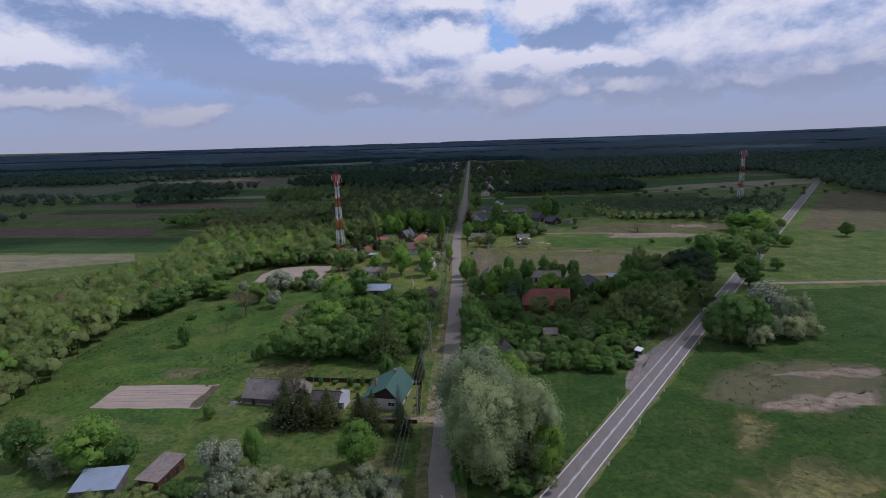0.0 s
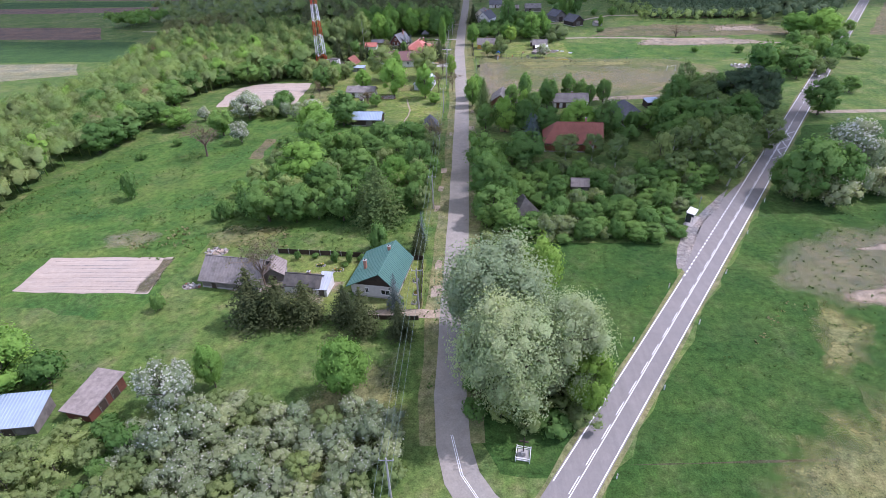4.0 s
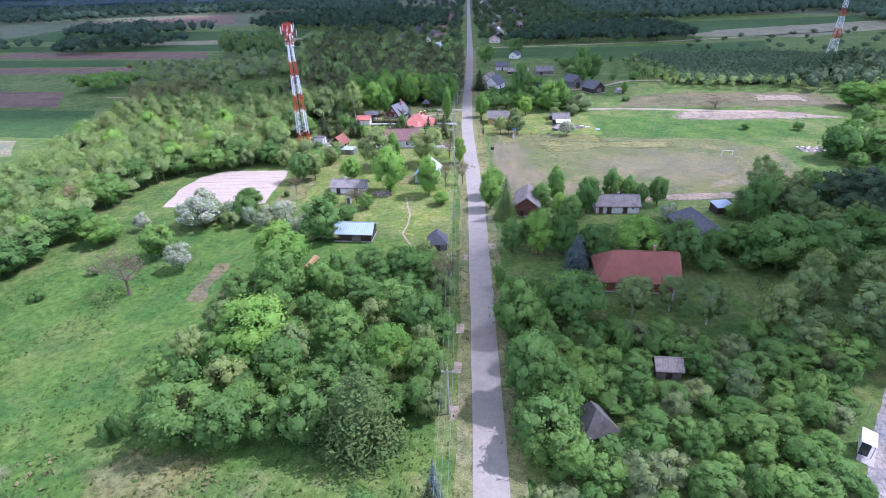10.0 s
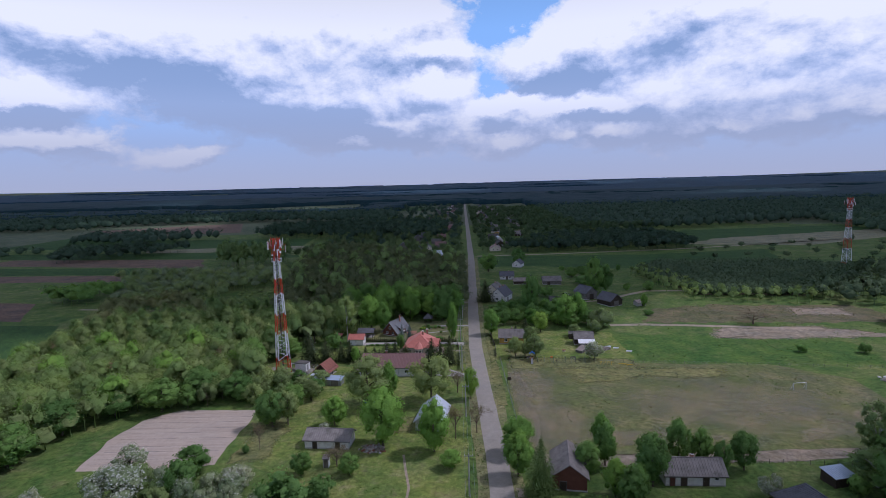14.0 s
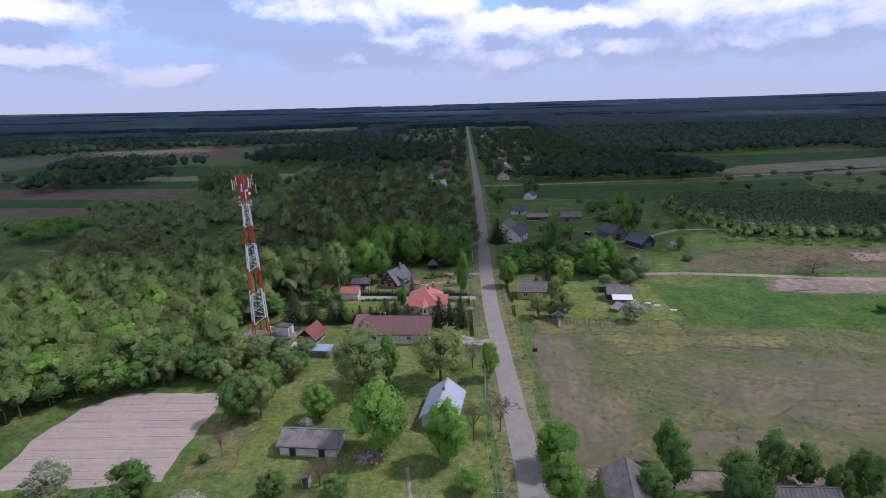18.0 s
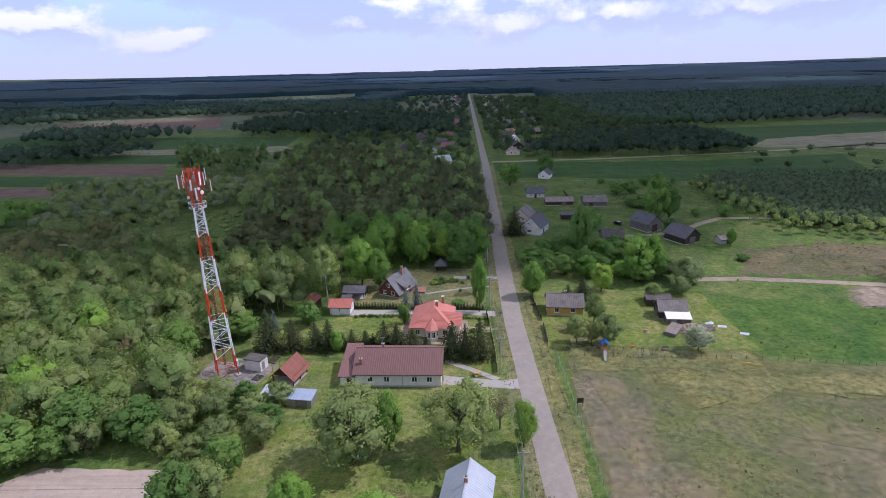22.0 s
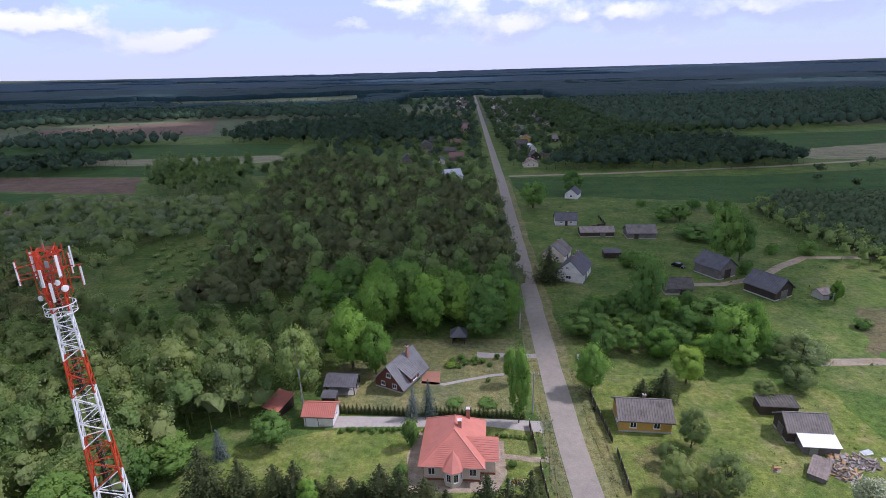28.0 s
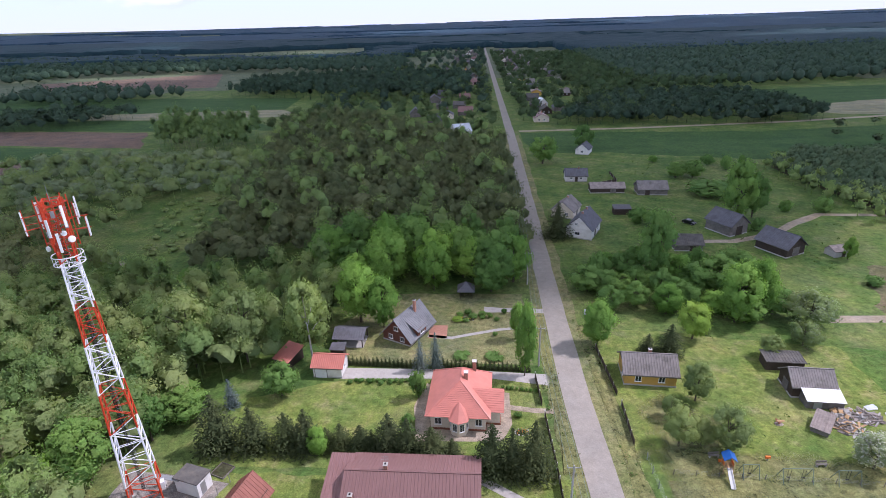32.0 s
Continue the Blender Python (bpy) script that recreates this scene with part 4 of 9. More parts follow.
for lab, mat, pts in (
        ("pale stubble strip in the valley", "pale_stubble", [(-420, 300), (-290, 309), (-197, 304), (-184, 283), (-248, 262), (-420, 240)]),
        ("green crop strip in the valley", "crop_green", [(-420, 306), (-298, 316), (-170, 306), (-196, 355), (-349, 375), (-420, 380)]),
        ("brown ploughed strip in the valley", "ploughed_brown", [(-440, 392), (-336, 378), (-222, 364), (-246, 404), (-361, 421), (-440, 430)]),
        ("brown ploughed strip in the valley", "ploughed_brown", [(-420, 478), (-266, 470), (-226, 469), (-242, 492), (-268, 495), (-420, 506)]),
        ("green crop strip in the valley", "crop_green", [(-420, 510), (-268, 497), (-236, 497), (-262, 528), (-300, 531), (-420, 545)]),
        ("brown ploughed strip in the valley", "ploughed_brown", [(-420, 560), (-263, 530), (-210, 522), (-234, 571), (-316, 579), (-420, 592)]),
        ("green crop strip in the valley", "crop_green", [(-470, 600), (-316, 581), (-234, 573), (-140, 571), (-193, 612), (-312, 621), (-470, 640)]),
        ("pale stubble strip in the valley", "pale_stubble", [(-334, 648), (-174, 656), (-150, 632), (-193, 614), (-312, 623)]),
        ("green crop strip in the valley", "crop_green", [(-520, 690), (-334, 650), (-174, 658), (-180, 728), (-330, 740), (-520, 800)]),
        ("brown ploughed strip in the valley", "ploughed_brown", [(-575, 916), (-377, 1010), (-309, 833), (-400, 815), (-499, 827)]),
        ("green far field between woods", "crop_green", [(-1187, 1500), (-702, 1157), (-621, 997), (-900, 1060), (-1300, 1250)]),
        ("pale sandy strip beyond the village", "bare_sand", [(-204, 973), (-135, 971), (-126, 912), (-189, 909)]),
        ("green far field between woods", "crop_green", [(-187, 1415), (-84, 1463), (-80, 1277), (-162, 1262)])):
    sheet("field", lab, pts, 0.02, mat, 1.5, 12, "field")

# drives, yards and paths
sheet("driveway", "pale dusty driveway of the green-roofed house", [(-22.5, 112.6), (-9.0, 112.8), (-8.9, 110.3), (-22.0, 110.7)], 0.03, "bare_sand", 0.25, 1.5, "driveway")
sheet("driveway", "grey paved driveway to the garage", [(-51.2, 322.0), (-51.0, 318.6), (-35.7, 318.9), (-23.2, 319.0), (-9.8, 316.6), (-9.6, 320.2), (-23.1, 321.2), (-36, 321.8)], 0.03, "concrete_paving", 0.05, 2, "driveway")
sheet("driveway", "grey paved entrance of the long house", [(-25.6, 286.2), (-15.0, 285.0), (-9.6, 284.4), (-9.6, 288.4), (-14.6, 287.6), (-25.6, 289.6)], 0.03, "concrete_paving", 0.08, 2, "driveway")
ribbon("path", "straight pale paved garden path", [(-25.6, 295.6), (-20, 292.0), (-14.4, 288.0)], 1.4, 0.03, "concrete_paving", "path")
sheet("driveway", "sandy gateway between garden and road", [(-24, 345.6), (-9.6, 344.6), (-9.6, 342.9), (-24, 343.2)], 0.03, "concrete_paving", 0.15, 2, "driveway")
sheet("driveway", "small sandy field access", [(-15.5, 388.6), (-9.4, 389.4), (-9.4, 386.4), (-15.5, 386.4)], 0.03, "bare_sand", 0.15, 2, "driveway")
ribbon("path", "curved pale garden path by the cabin", [(-36, 333.4), (-31, 332.6), (-27, 334.0), (-21, 335.9), (-15, 336.9), (-10, 337.2)], 0.9, 0.03, "concrete_paving", "path")
sheet("terrace", "brown paved terrace beside the cabin", [(-35.8, 337.5), (-32, 337.5), (-32, 332.5), (-35.8, 332.5)], 0.03, "brick_chimney", 0.03, 2, "terrace")
ribbon("path", "trodden footpath over the lawn", [(-27.2, 237), (-26.2, 231), (-24.8, 224), (-25.0, 218), (-25.8, 212.5), (-22.3, 204)], 0.55, 0.03, "bare_sand", "path", 0.12)
sheet("yard", "grey gravel yard of the radio mast", [(-78.0, 286.0), (-64.6, 284.6), (-61.6, 294.2), (-77.5, 296.0)], 0.03, "gravel", 0.2, 2, "yard")
sheet("terrace", "rounded reddish paving round the red-roofed house", [(-35.6, 302.8), (-22, 303.2), (-20.2, 307), (-20.2, 315), (-35.0, 317.5), (-36.6, 311)], 0.028, "bare_sand", 0.1, 2, "terrace")
ribbon("path", "reddish paved path to the gate", [(-20.6, 311.2), (-16, 310.4), (-9.4, 310.2)], 1.2, 0.03, "bare_sand", "path")
sheet("bare_patch", "narrow dug garden bed in the meadow", [(-68.4, 181.3), (-64.6, 181.4), (-64.9, 197.5), (-68.2, 197.8)], 0.02, "heath", 0.5, 2, "garden bed")
worn_patch("bare_patch", "dusty ground by the farm sheds", [(-50, 118.5), (-30, 113.5), (-27, 121), (-38, 125), (-47, 123)], 0.022, "worn_sand", 2.5, 0.8)
for cx, cy in ((-11.2, 161), (-11.6, 150.5), (-10.9, 172), (-10.0, 127), (-10.2, 118), (-3.0, 313), (-3.0, 290), (-2.9, 222), (-3.2, 205), (-9.8, 200)):
    sheet("bare_patch", "dry sandy spot on the verge", [(cx - 0.7, cy - 1.6), (cx + 0.7, cy - 1.3), (cx + 0.8, cy + 1.4), (cx - 0.6, cy + 1.7)], 0.035, "bare_sand", 0.4, 0.8, "bare ground")

# ---- trees ----
def ico(sub):
    bm = bmesh.new()
    bmesh.ops.create_icosphere(bm, subdivisions=sub, radius=1.0)
    v = np.array([x.co[:] for x in bm.verts])
    f = np.array([[x.index for x in p.verts] for p in bm.faces])
    bm.free()
    return v, f


ICO1 = ico(1)


def unit(n, rng):
    v = rng.normal(size=(n, 3))
    return v / np.linalg.norm(v, axis=1, keepdims=True)


def sprays(centres, normals, size, rng, lean=0.7, droop=0.0, thin=1.0):
    """A small bent leaf spray at each centre, loosely facing along its normal."""
    n = len(centres)
    nr = normals + rng.normal(scale=lean, size=(n, 3))
    nr[:, 2] -= droop * 0.2
    nr /= np.linalg.norm(nr, axis=1, keepdims=True)
    t = np.cross(nr, rng.normal(size=(n, 3)))
    t /= np.linalg.norm(t, axis=1, keepdims=True)
    if droop:
        t = t * (1 - droop) + np.array([0, 0, -1.0]) * droop
        t /= np.linalg.norm(t, axis=1, keepdims=True)
    b = np.cross(nr, t)
    s = size * rng.uniform(0.6, 1.35, (n, 1))
    w = s * rng.uniform(0.5, 0.85, (n, 1)) * thin
    return np.stack([centres - t * s, centres - b * w + nr * s * 0.15, centres + t * s, centres + b * w - nr * s * 0.1], axis=1)


def limbs(rng, h, r, trunk_r, fork=0.3, n=6, lean=0.0):
    so = Soup()
    top = Vector((rng.normal() * 0.04 * h + lean * h, rng.normal() * 0.04 * h, h * 0.78))
    mid = Vector((top.x * 0.35, top.y * 0.35, h * fork))
    so.tube([(0, 0, -0.15), (0, 0, 0.05), mid, top], [trunk_r * 1.35, trunk_r, trunk_r * 0.75, trunk_r * 0.15], 7)
    for i in range(n):
        a = 2 * math.pi * (i + rng.uniform(0, 0.6)) / n
        z0 = h * rng.uniform(fork * 0.85, 0.55)
        s0 = mid.lerp(top, max(0, (z0 - mid.z) / (top.z - mid.z)))
        e = Vector((math.cos(a) * r * rng.uniform(0.55, 0.8) + lean * h * 0.7, math.sin(a) * r * rng.uniform(0.55, 0.8), z0 + h * rng.uniform(0.18, 0.32)))
        so.tube([s0, s0.lerp(e, 0.5) + Vector((0, 0, h * 0.03)), e], [trunk_r * 0.45, trunk_r * 0.28, trunk_r * 0.06], 5)
    return so


def crown_lumps(rng, h, r, base, n, lump, flat=1.0, lean=0.0):
    """Centres and radii of the leafy masses of a crown."""
    zc, zr = (h + base) / 2, (h - base) / 2
    d = unit(n, rng)
    k = rng.uniform(0.35, 1.0, (n, 1)) ** 0.5
    rad = lump * r * rng.uniform(0.75, 1.25, n)
    c = d * k * np.array([r - lump * r * 0.8, r - lump * r * 0.8, zr - lump * r * 0.7 * flat])
    c[:, 2] += zc
    c[:, 0] += lean * c[:, 2]
    # narrower towards the foot
    f = np.clip((c[:, 2] - base) / (h - base), 0, 1)
    c[:, :2] *= (0.72 + 0.55 * np.sin(np.pi * np.clip(f * 0.9 + 0.1, 0, 1)) * 0.55)[:, None]
    return c, rad


def leaf_crown(name, mat, rng, h, r, base, n_lumps, lump, sprays_n, size, droop=0.0, flat=1.0, core=0.70, lean=0.0, lean_leaf=0.34, second=None, share=0.35, core_mat=1, shell=(0.68, 1.32), rounding=0.55):
    """Leafy masses, each a rough heart closed over by sprays that follow its roundness."""
    c, rad = crown_lumps(rng, h, r, base, n_lumps, lump, flat, lean)
    mid = np.array([0, 0, base + (h - base) * 0.42])
    vs, fs, ns, k = [], [], [], 0
    for ci, ri in zip(c, rad):
        out = ICO1[0] * rounding + 0.8 * (ci - mid) / r + np.array([0, 0, 0.15])
        v = ICO1[0] * (ri * core) * (1 + rng.normal(scale=0.13, size=(len(ICO1[0]), 1)))
        vs.append(v + ci), fs.append(ICO1[1] + k), ns.append(out)
        k += len(v)
    core_v, core_f, core_n = np.concatenate(vs), np.concatenate(fs), np.concatenate(ns)
    w = rad ** 2 / (rad ** 2).sum()
    pick = rng.choice(len(c), size=int(sprays_n * 3.0), p=w)
    d = unit(len(pick), rng)
    p = c[pick] + d * (rad[pick] * rng.uniform(shell[0], shell[1], len(pick)))[:, None]
    dist = np.linalg.norm(p[:, None, :] - c[None], axis=2) / rad[None]
    keep = (dist > shell[0] * 0.94).all(axis=1)
    p, d, pick = p[keep][:sprays_n], d[keep][:sprays_n], pick[keep][:sprays_n]
    face = d * rounding + 0.8 * (c[pick] - mid) / r + np.array([0, 0, 0.15]) + rng.normal(scale=0.38, size=d.shape)
    face /= np.linalg.norm(face, axis=1, keepdims=True)
    q = sprays(p, face, size, rng, lean_leaf, droop)
    nq = len(q)
    verts = np.concatenate([core_v, q.reshape(-1, 3)])
    nrm = np.concatenate([core_n, face.repeat(4, axis=0)])
    nrm /= np.linalg.norm(nrm, axis=1, keepdims=True)
    k = len(core_v)
    ids = np.arange(nq) * 4 + k
    tris = np.concatenate([core_f, np.stack([ids, ids + 1, ids + 2], 1), np.stack([ids, ids + 2, ids + 3], 1)])
    me = tris_mesh(name, verts, tris, mat, normals=nrm)
    if second:
        me.materials.append(MAT[second])
        idx = np.zeros(len(tris), np.int32)
        half = rng.random(nq) < share
        idx[len(core_f):len(core_f) + nq] = half
        idx[len(core_f) + nq:] = half
        idx[:len(core_f)] = core_mat
        me.polygons.foreach_set("material_index", idx)
    return me


def conifer_crown(name, mat, rng, h, r, base, levels, per, size):
    """Whorls of drooping boughs, each a fan of needle sprays."""
    cs, ns = [], []
    for i in range(levels):
        f = i / (levels - 1)
        z = base + (h - base) * f
        rr = r * (1 - f ** 1.7) ** 0.9 + 0.12
        k = max(4, int(per * (1 - f * 0.6)))
        for j in range(k):
            a = 2 * math.pi * (j + rng.uniform(0, 0.9)) / k
            reach = rr * rng.uniform(0.75, 1.12)
            m = max(2, int(reach / (size * 0.9)))
            for s in range(m):
                u = (s + 0.6) / m
                wide = reach * u * rng.normal() * 0.16
                cs.append((math.cos(a) * reach * u - math.sin(a) * wide, math.sin(a) * reach * u + math.cos(a) * wide, z - reach * 0.34 * u + 0.1 + rng.normal() * 0.06))
                ns.append((math.cos(a) * 0.5, math.sin(a) * 0.5, 0.9))
    cs, ns = np.array(cs), np.array(ns)
    q = sprays(cs, ns, size, rng, 0.5, 0.0, 0.55)
    # a dim inner cone behind the boughs
    n = 9
    cone = [(math.cos(2 * math.pi * i / n) * r * 0.5, math.sin(2 * math.pi * i / n) * r * 0.5, base + 0.1) for i in range(n)] + [(0, 0, h * 0.93), (0, 0, base + 0.3)]
    ct = [(i, (i + 1) % n, n) for i in range(n)] + [((i + 1) % n, i, n + 1) for i in range(n)]
    k = len(cone)
    ids = np.arange(len(q)) * 4 + k
    verts = np.concatenate([np.array(cone), q.reshape(-1, 3)])
    tris = np.concatenate([np.array(ct), np.stack([ids, ids + 1, ids + 2], 1), np.stack([ids, ids + 2, ids + 3], 1)])
    return tris_mesh(name, verts, tris, mat)


def twig_crown(name, rng, h, r, mat="twig", leaf="bud_brown"):
    """Bare boughs that split three times, with a thin haze of buds."""
    so = Soup()
    tips = []
    for i in range(9):
        a = 2 * math.pi * (i + rng.uniform(0, 0.7)) / 9
        s = Vector((0, 0, h * rng.uniform(0.25, 0.5)))
        e = Vector((math.cos(a) * r * 0.55, math.sin(a) * r * 0.55, s.z + h * rng.uniform(0.2, 0.4)))
        so.tube([s, s.lerp(e, 0.5) + Vector((0, 0, 0.2)), e], [0.10, 0.07, 0.04], 4)
        for j in range(4):
            e2 = e + Vector((rng.normal() * r * 0.3, rng.normal() * r * 0.3, h * rng.uniform(0.03, 0.2)))
            so.tube([e, e2], [0.04, 0.02], 3)
            for k in range(4):
                e3 = e2 + Vector((rng.normal() * r * 0.22, rng.normal() * r * 0.22, h * rng.uniform(-0.03, 0.12)))
                so.tube([e2, e3], [0.025, 0.012], 3)
                tips += [e2.lerp(e3, u) for u in (0.2, 0.5, 0.8, 1.0)]
    me = so.mesh(name, mat)
    p = np.array([t[:] for t in tips]).repeat(2, axis=0) + rng.normal(scale=0.25, size=(len(tips) * 2, 3))
    q = sprays(p, unit(len(p), rng), 0.14, rng, 0.8)
    return me, quads_mesh(name, q, leaf)


TREES = {}


def grow(kind):
    """Three forms of each kind of tree, all of about the same nominal size."""
    forms = []
    for s in range(3):
        rng = np.random.default_rng(sum(map(ord, kind)) * 7 + s)
        if kind == "B":
            f = (limbs(rng, 10, 4, 0.22).mesh("trunk", "bark"), leaf_crown("crown", "leaf_bright", rng, 10, 4, 0.7, 60, 0.27, 3600, 0.17))
        elif kind == "V":
            f = (limbs(rng, 10, 4, 0.22).mesh("trunk", "bark"), leaf_crown("crown", "leaf_lime", rng, 10, 4, 0.7, 52, 0.27, 3600, 0.17))
        elif kind == "D":
            f = (limbs(rng, 10, 4, 0.24).mesh("trunk", "bark"), leaf_crown("crown", "leaf_mid", rng, 10, 4, 0.7, 58, 0.26, 2300, 0.19))
        elif kind == "Y":
            f = (limbs(rng, 10, 4, 0.2).mesh("trunk", "bark"), leaf_crown("crown", "leaf_olive", rng, 10, 4, 1.0, 46, 0.25, 3800, 0.14, core=0.62, shell=(0.6, 1.35), rounding=0.4))
        elif kind == "W":
            f = (limbs(rng, 18, 7, 0.45, 0.18, 8).mesh("trunk", "bark"), leaf_crown("crown", "leaf_willow", rng, 18, 7, 0.4, 80, 0.27, 26000, 0.14, 0.15, core=0.5, shell=(0.5, 1.25), rounding=0.3))
        elif kind == "Q":
            f = (limbs(rng, 5, 3, 0.12, 0.15).mesh("trunk", "bark"), leaf_crown("crown", "leaf_grey", rng, 5, 3, 0.3, 40, 0.26, 2400, 0.12, second="leaf_olive"))
        elif kind == "G":
            f = (limbs(rng, 4, 2.4, 0.09, 0.1).mesh("trunk", "bark"), leaf_crown("crown", "leaf_grey", rng, 4, 2.4, 0.2, 34, 0.26, 1300, 0.12, second="blossom", share=0.14, core_mat=0))
        elif kind == "E":
            f = (limbs(rng, 5, 3, 0.1, 0.1).mesh("trunk", "bark"), leaf_crown("crown", "leaf_olive", rng, 5, 3, 0.2, 40, 0.22, 1300, 0.14, core=0.7, shell=(0.7, 1.25)))
        elif kind == "U":
            f = (limbs(rng, 3, 2, 0.08, 0.12).mesh("trunk", "bark"), leaf_crown("crown", "leaf_mid", rng, 3, 2, 0.1, 24, 0.32, 620, 0.14))
        elif kind == "F":
            f = (limbs(rng, 7, 3.5, 0.16, 0.2).mesh("trunk", "bark"), leaf_crown("crown", "blossom", rng, 7, 3.5, 0.8, 48, 0.22, 3000, 0.13, core=0.7, second="leaf_grey", shell=(0.75, 1.25)))
        elif kind == "L":
            f = (limbs(rng, 12, 3.6, 0.16, 0.3).mesh("trunk", "bark_pale"), leaf_crown("crown", "leaf_birch", rng, 12, 3.6, 1.8, 60, 0.22, 3600, 0.15, 0.45, core=0.68, shell=(0.7, 1.3)))
        elif kind == "S":
            so = Soup().tube([(0, 0, -0.1), (0, 0, 4), (0, 0, 7.8)], [0.16, 0.1, 0.02], 6)
            f = (so.mesh("trunk", "bark"), conifer_crown("crown", "needle_spruce", rng, 8, 2.2, 0.15, 26, 17, 0.19))
        elif kind == "C":
            so = Soup().tube([(0, 0, -0.1), (0, 0, 3.5), (0, 0, 6.8)], [0.13, 0.09, 0.02], 6)
            f = (so.mesh("trunk", "bark"), conifer_crown("crown", "needle_blue", rng, 7, 1.7, 0.2, 24, 14, 0.18))
        elif kind == "N":
            so = Soup().tube([(0, 0, -0.1), (0, 0, 6), (0, 0, 11.6)], [0.22, 0.15, 0.03], 6)
            f = (so.mesh("trunk", "bark"), conifer_crown("crown", "needle_larch", rng, 12, 4.2, 0.8, 32, 18, 0.25))
        elif kind == "P":
            f = (limbs(rng, 14, 4.5, 0.26, 0.35, 7).mesh("trunk", "bark"), leaf_crown("crown", "needle_pine", rng, 14, 4.5, 2.5, 46, 0.25, 3000, 0.19))
        elif kind == "K":
            t = Soup().tube([(0, 0, -0.1), (0.1, 0, 2.5), (0, 0.1, 6.5)], [0.22, 0.16, 0.05], 6).mesh("trunk", "twig")
            f = (t, *twig_crown("bough", rng, 10, 3.6))
        forms.append(f)
    return forms


NOMINAL = {"B": (10, 4), "V": (10, 4), "D": (10, 4), "Y": (10, 4), "W": (18, 7), "Q": (5, 3), "U": (3, 2), "G": (4, 2.4), "E": (5, 3), "F": (7, 3.5), "L": (12, 3.6), "S": (8, 2.2), "C": (7, 1.7), "N": (12, 4.2), "P": (14, 4.5), "K": (10, 3.6)}
KINDS = {
    "B": ("broadleaf_tree", "broadleaf tree with a fresh bright green crown", "tree"),
    "V": ("maple_tree", "young maple with yellow-green spring leaves", "tree"),
    "D": ("broadleaf_tree", "leafy broadleaf tree with a full mid-green crown", "tree"),
    "Y": ("broadleaf_tree", "thin-leaved tree with an olive green crown", "tree"),
    "W": ("willow_tree", "tall white willow with a silvery grey-green crown", "tree"),
    "Q": ("shrub", "bushy grey-green shrub in the overgrown orchard", "shrub"),
    "U": ("bush", "low green bush growing in the grass", "bush"),
    "G": ("blossoming_shrub", "silvery green orchard shrub with white blossom", "shrub"),
    "E": ("shrub", "feathery olive green shrub in the rough grass", "shrub"),
    "F": ("blossom_tree", "fruit tree covered in white blossom", "tree"),
    "L": ("birch_tree", "birch with a pale trunk and drooping leaves", "tree"),
    "S": ("spruce", "dark green spruce with boughs to the ground", "tree"),
    "C": ("blue_spruce", "blue-grey garden spruce with dense boughs", "tree"),
    "N": ("larch", "tall soft green larch with broad boughs", "tree"),
    "P": ("pine", "dark green pine with a dense crown", "tree"),
    "K": ("bare_tree", "nearly bare brownish tree with thin twigs", "tree"),
}
COUNT = {}


def plant(kind, x, y, h, r, group=""):
    if kind not in TREES:
        TREES[kind] = grow(kind)
    COUNT[kind] = COUNT.get(kind, 0) + 1
    f = TREES[kind][COUNT[kind] % 3]
    nh, nr = NOMINAL[kind]
    if kind == "S" and h > 3:
        r, h = r * 1.35, h * 0.94
    name, label, cat = KINDS[kind]
    turn = (COUNT[kind] * 137.5) % 360
    ob = thing(name, label, cat, pose(x, y, 0, 0, 0, turn) @ Matrix.Diagonal((r / nr, r / nr, h / nh, 1)), group)
    for pn, me in zip(("trunk", "crown") if len(f) == 2 else ("trunk", "bough_crown", "bud_spray"), f):
        part(pn, me, "", ob)
    return ob


FOREGROUND = [
    ("B", -74, 93.7, 10.7, 6), ("U", -68.5, 94.5, 5.7, 3.9), ("F", -46.9, 89.9, 8.7, 4.6), ("G", -40.4, 85.7, 5.3, 3.5),
    ("B", -42.1, 94, 8.9, 2.1), ("B", -22, 93.1, 10.4, 4), ("G", -75.9, 92.3, 3.4, 3.3), ("G", -79.3, 91.6, 4.5, 3.3),
    ("G", -43.8, 82.9, 6.2, 3.4), ("D", -88.3, 95, 10.3, 4.4), ("G", -83.6, 94.3, 4.1, 3.4),
]
GREEN_YARD = [
    ("S", -41.1, 109.5, 11.6, 3.6), ("S", -36.8, 109.8, 9.7, 3), ("S", -32, 109.6, 8.9, 2.9), ("S", -25.2, 109.7, 7.8, 2.5),
    ("S", -21.7, 106.9, 9.6, 2.4), ("S", -15.5, 105.9, 7.4, 2), ("C", -17, 112.9, 7.5, 1.6), ("K", -42.5, 118.9, 10, 3.5),
    ("S", -14.2, 132.5, 7.5, 1.2), ("S", -14.6, 130, 5.6, 1), ("U", -22.5, 132.4, 5.1, 2.6), ("U", -60, 112.4, 3.7, 1.5),
    ("U", -30.9, 127.9, 2.7, 1), ("U", -27.9, 127.6, 3.2, 1.1), ("U", -39, 128.8, 2.2, 0.8),
]
WILLOWS = [
    ("W", 0.2, 102.4, 21.7, 9.9), ("W", 1, 89.8, 20.8, 7.5), ("W", 9.3, 93.2, 18.8, 6.3), ("V", 7.9, 113.3, 15.2, 4.3),
    ("V", 12.3, 90.1, 12.2, 3.2),
]
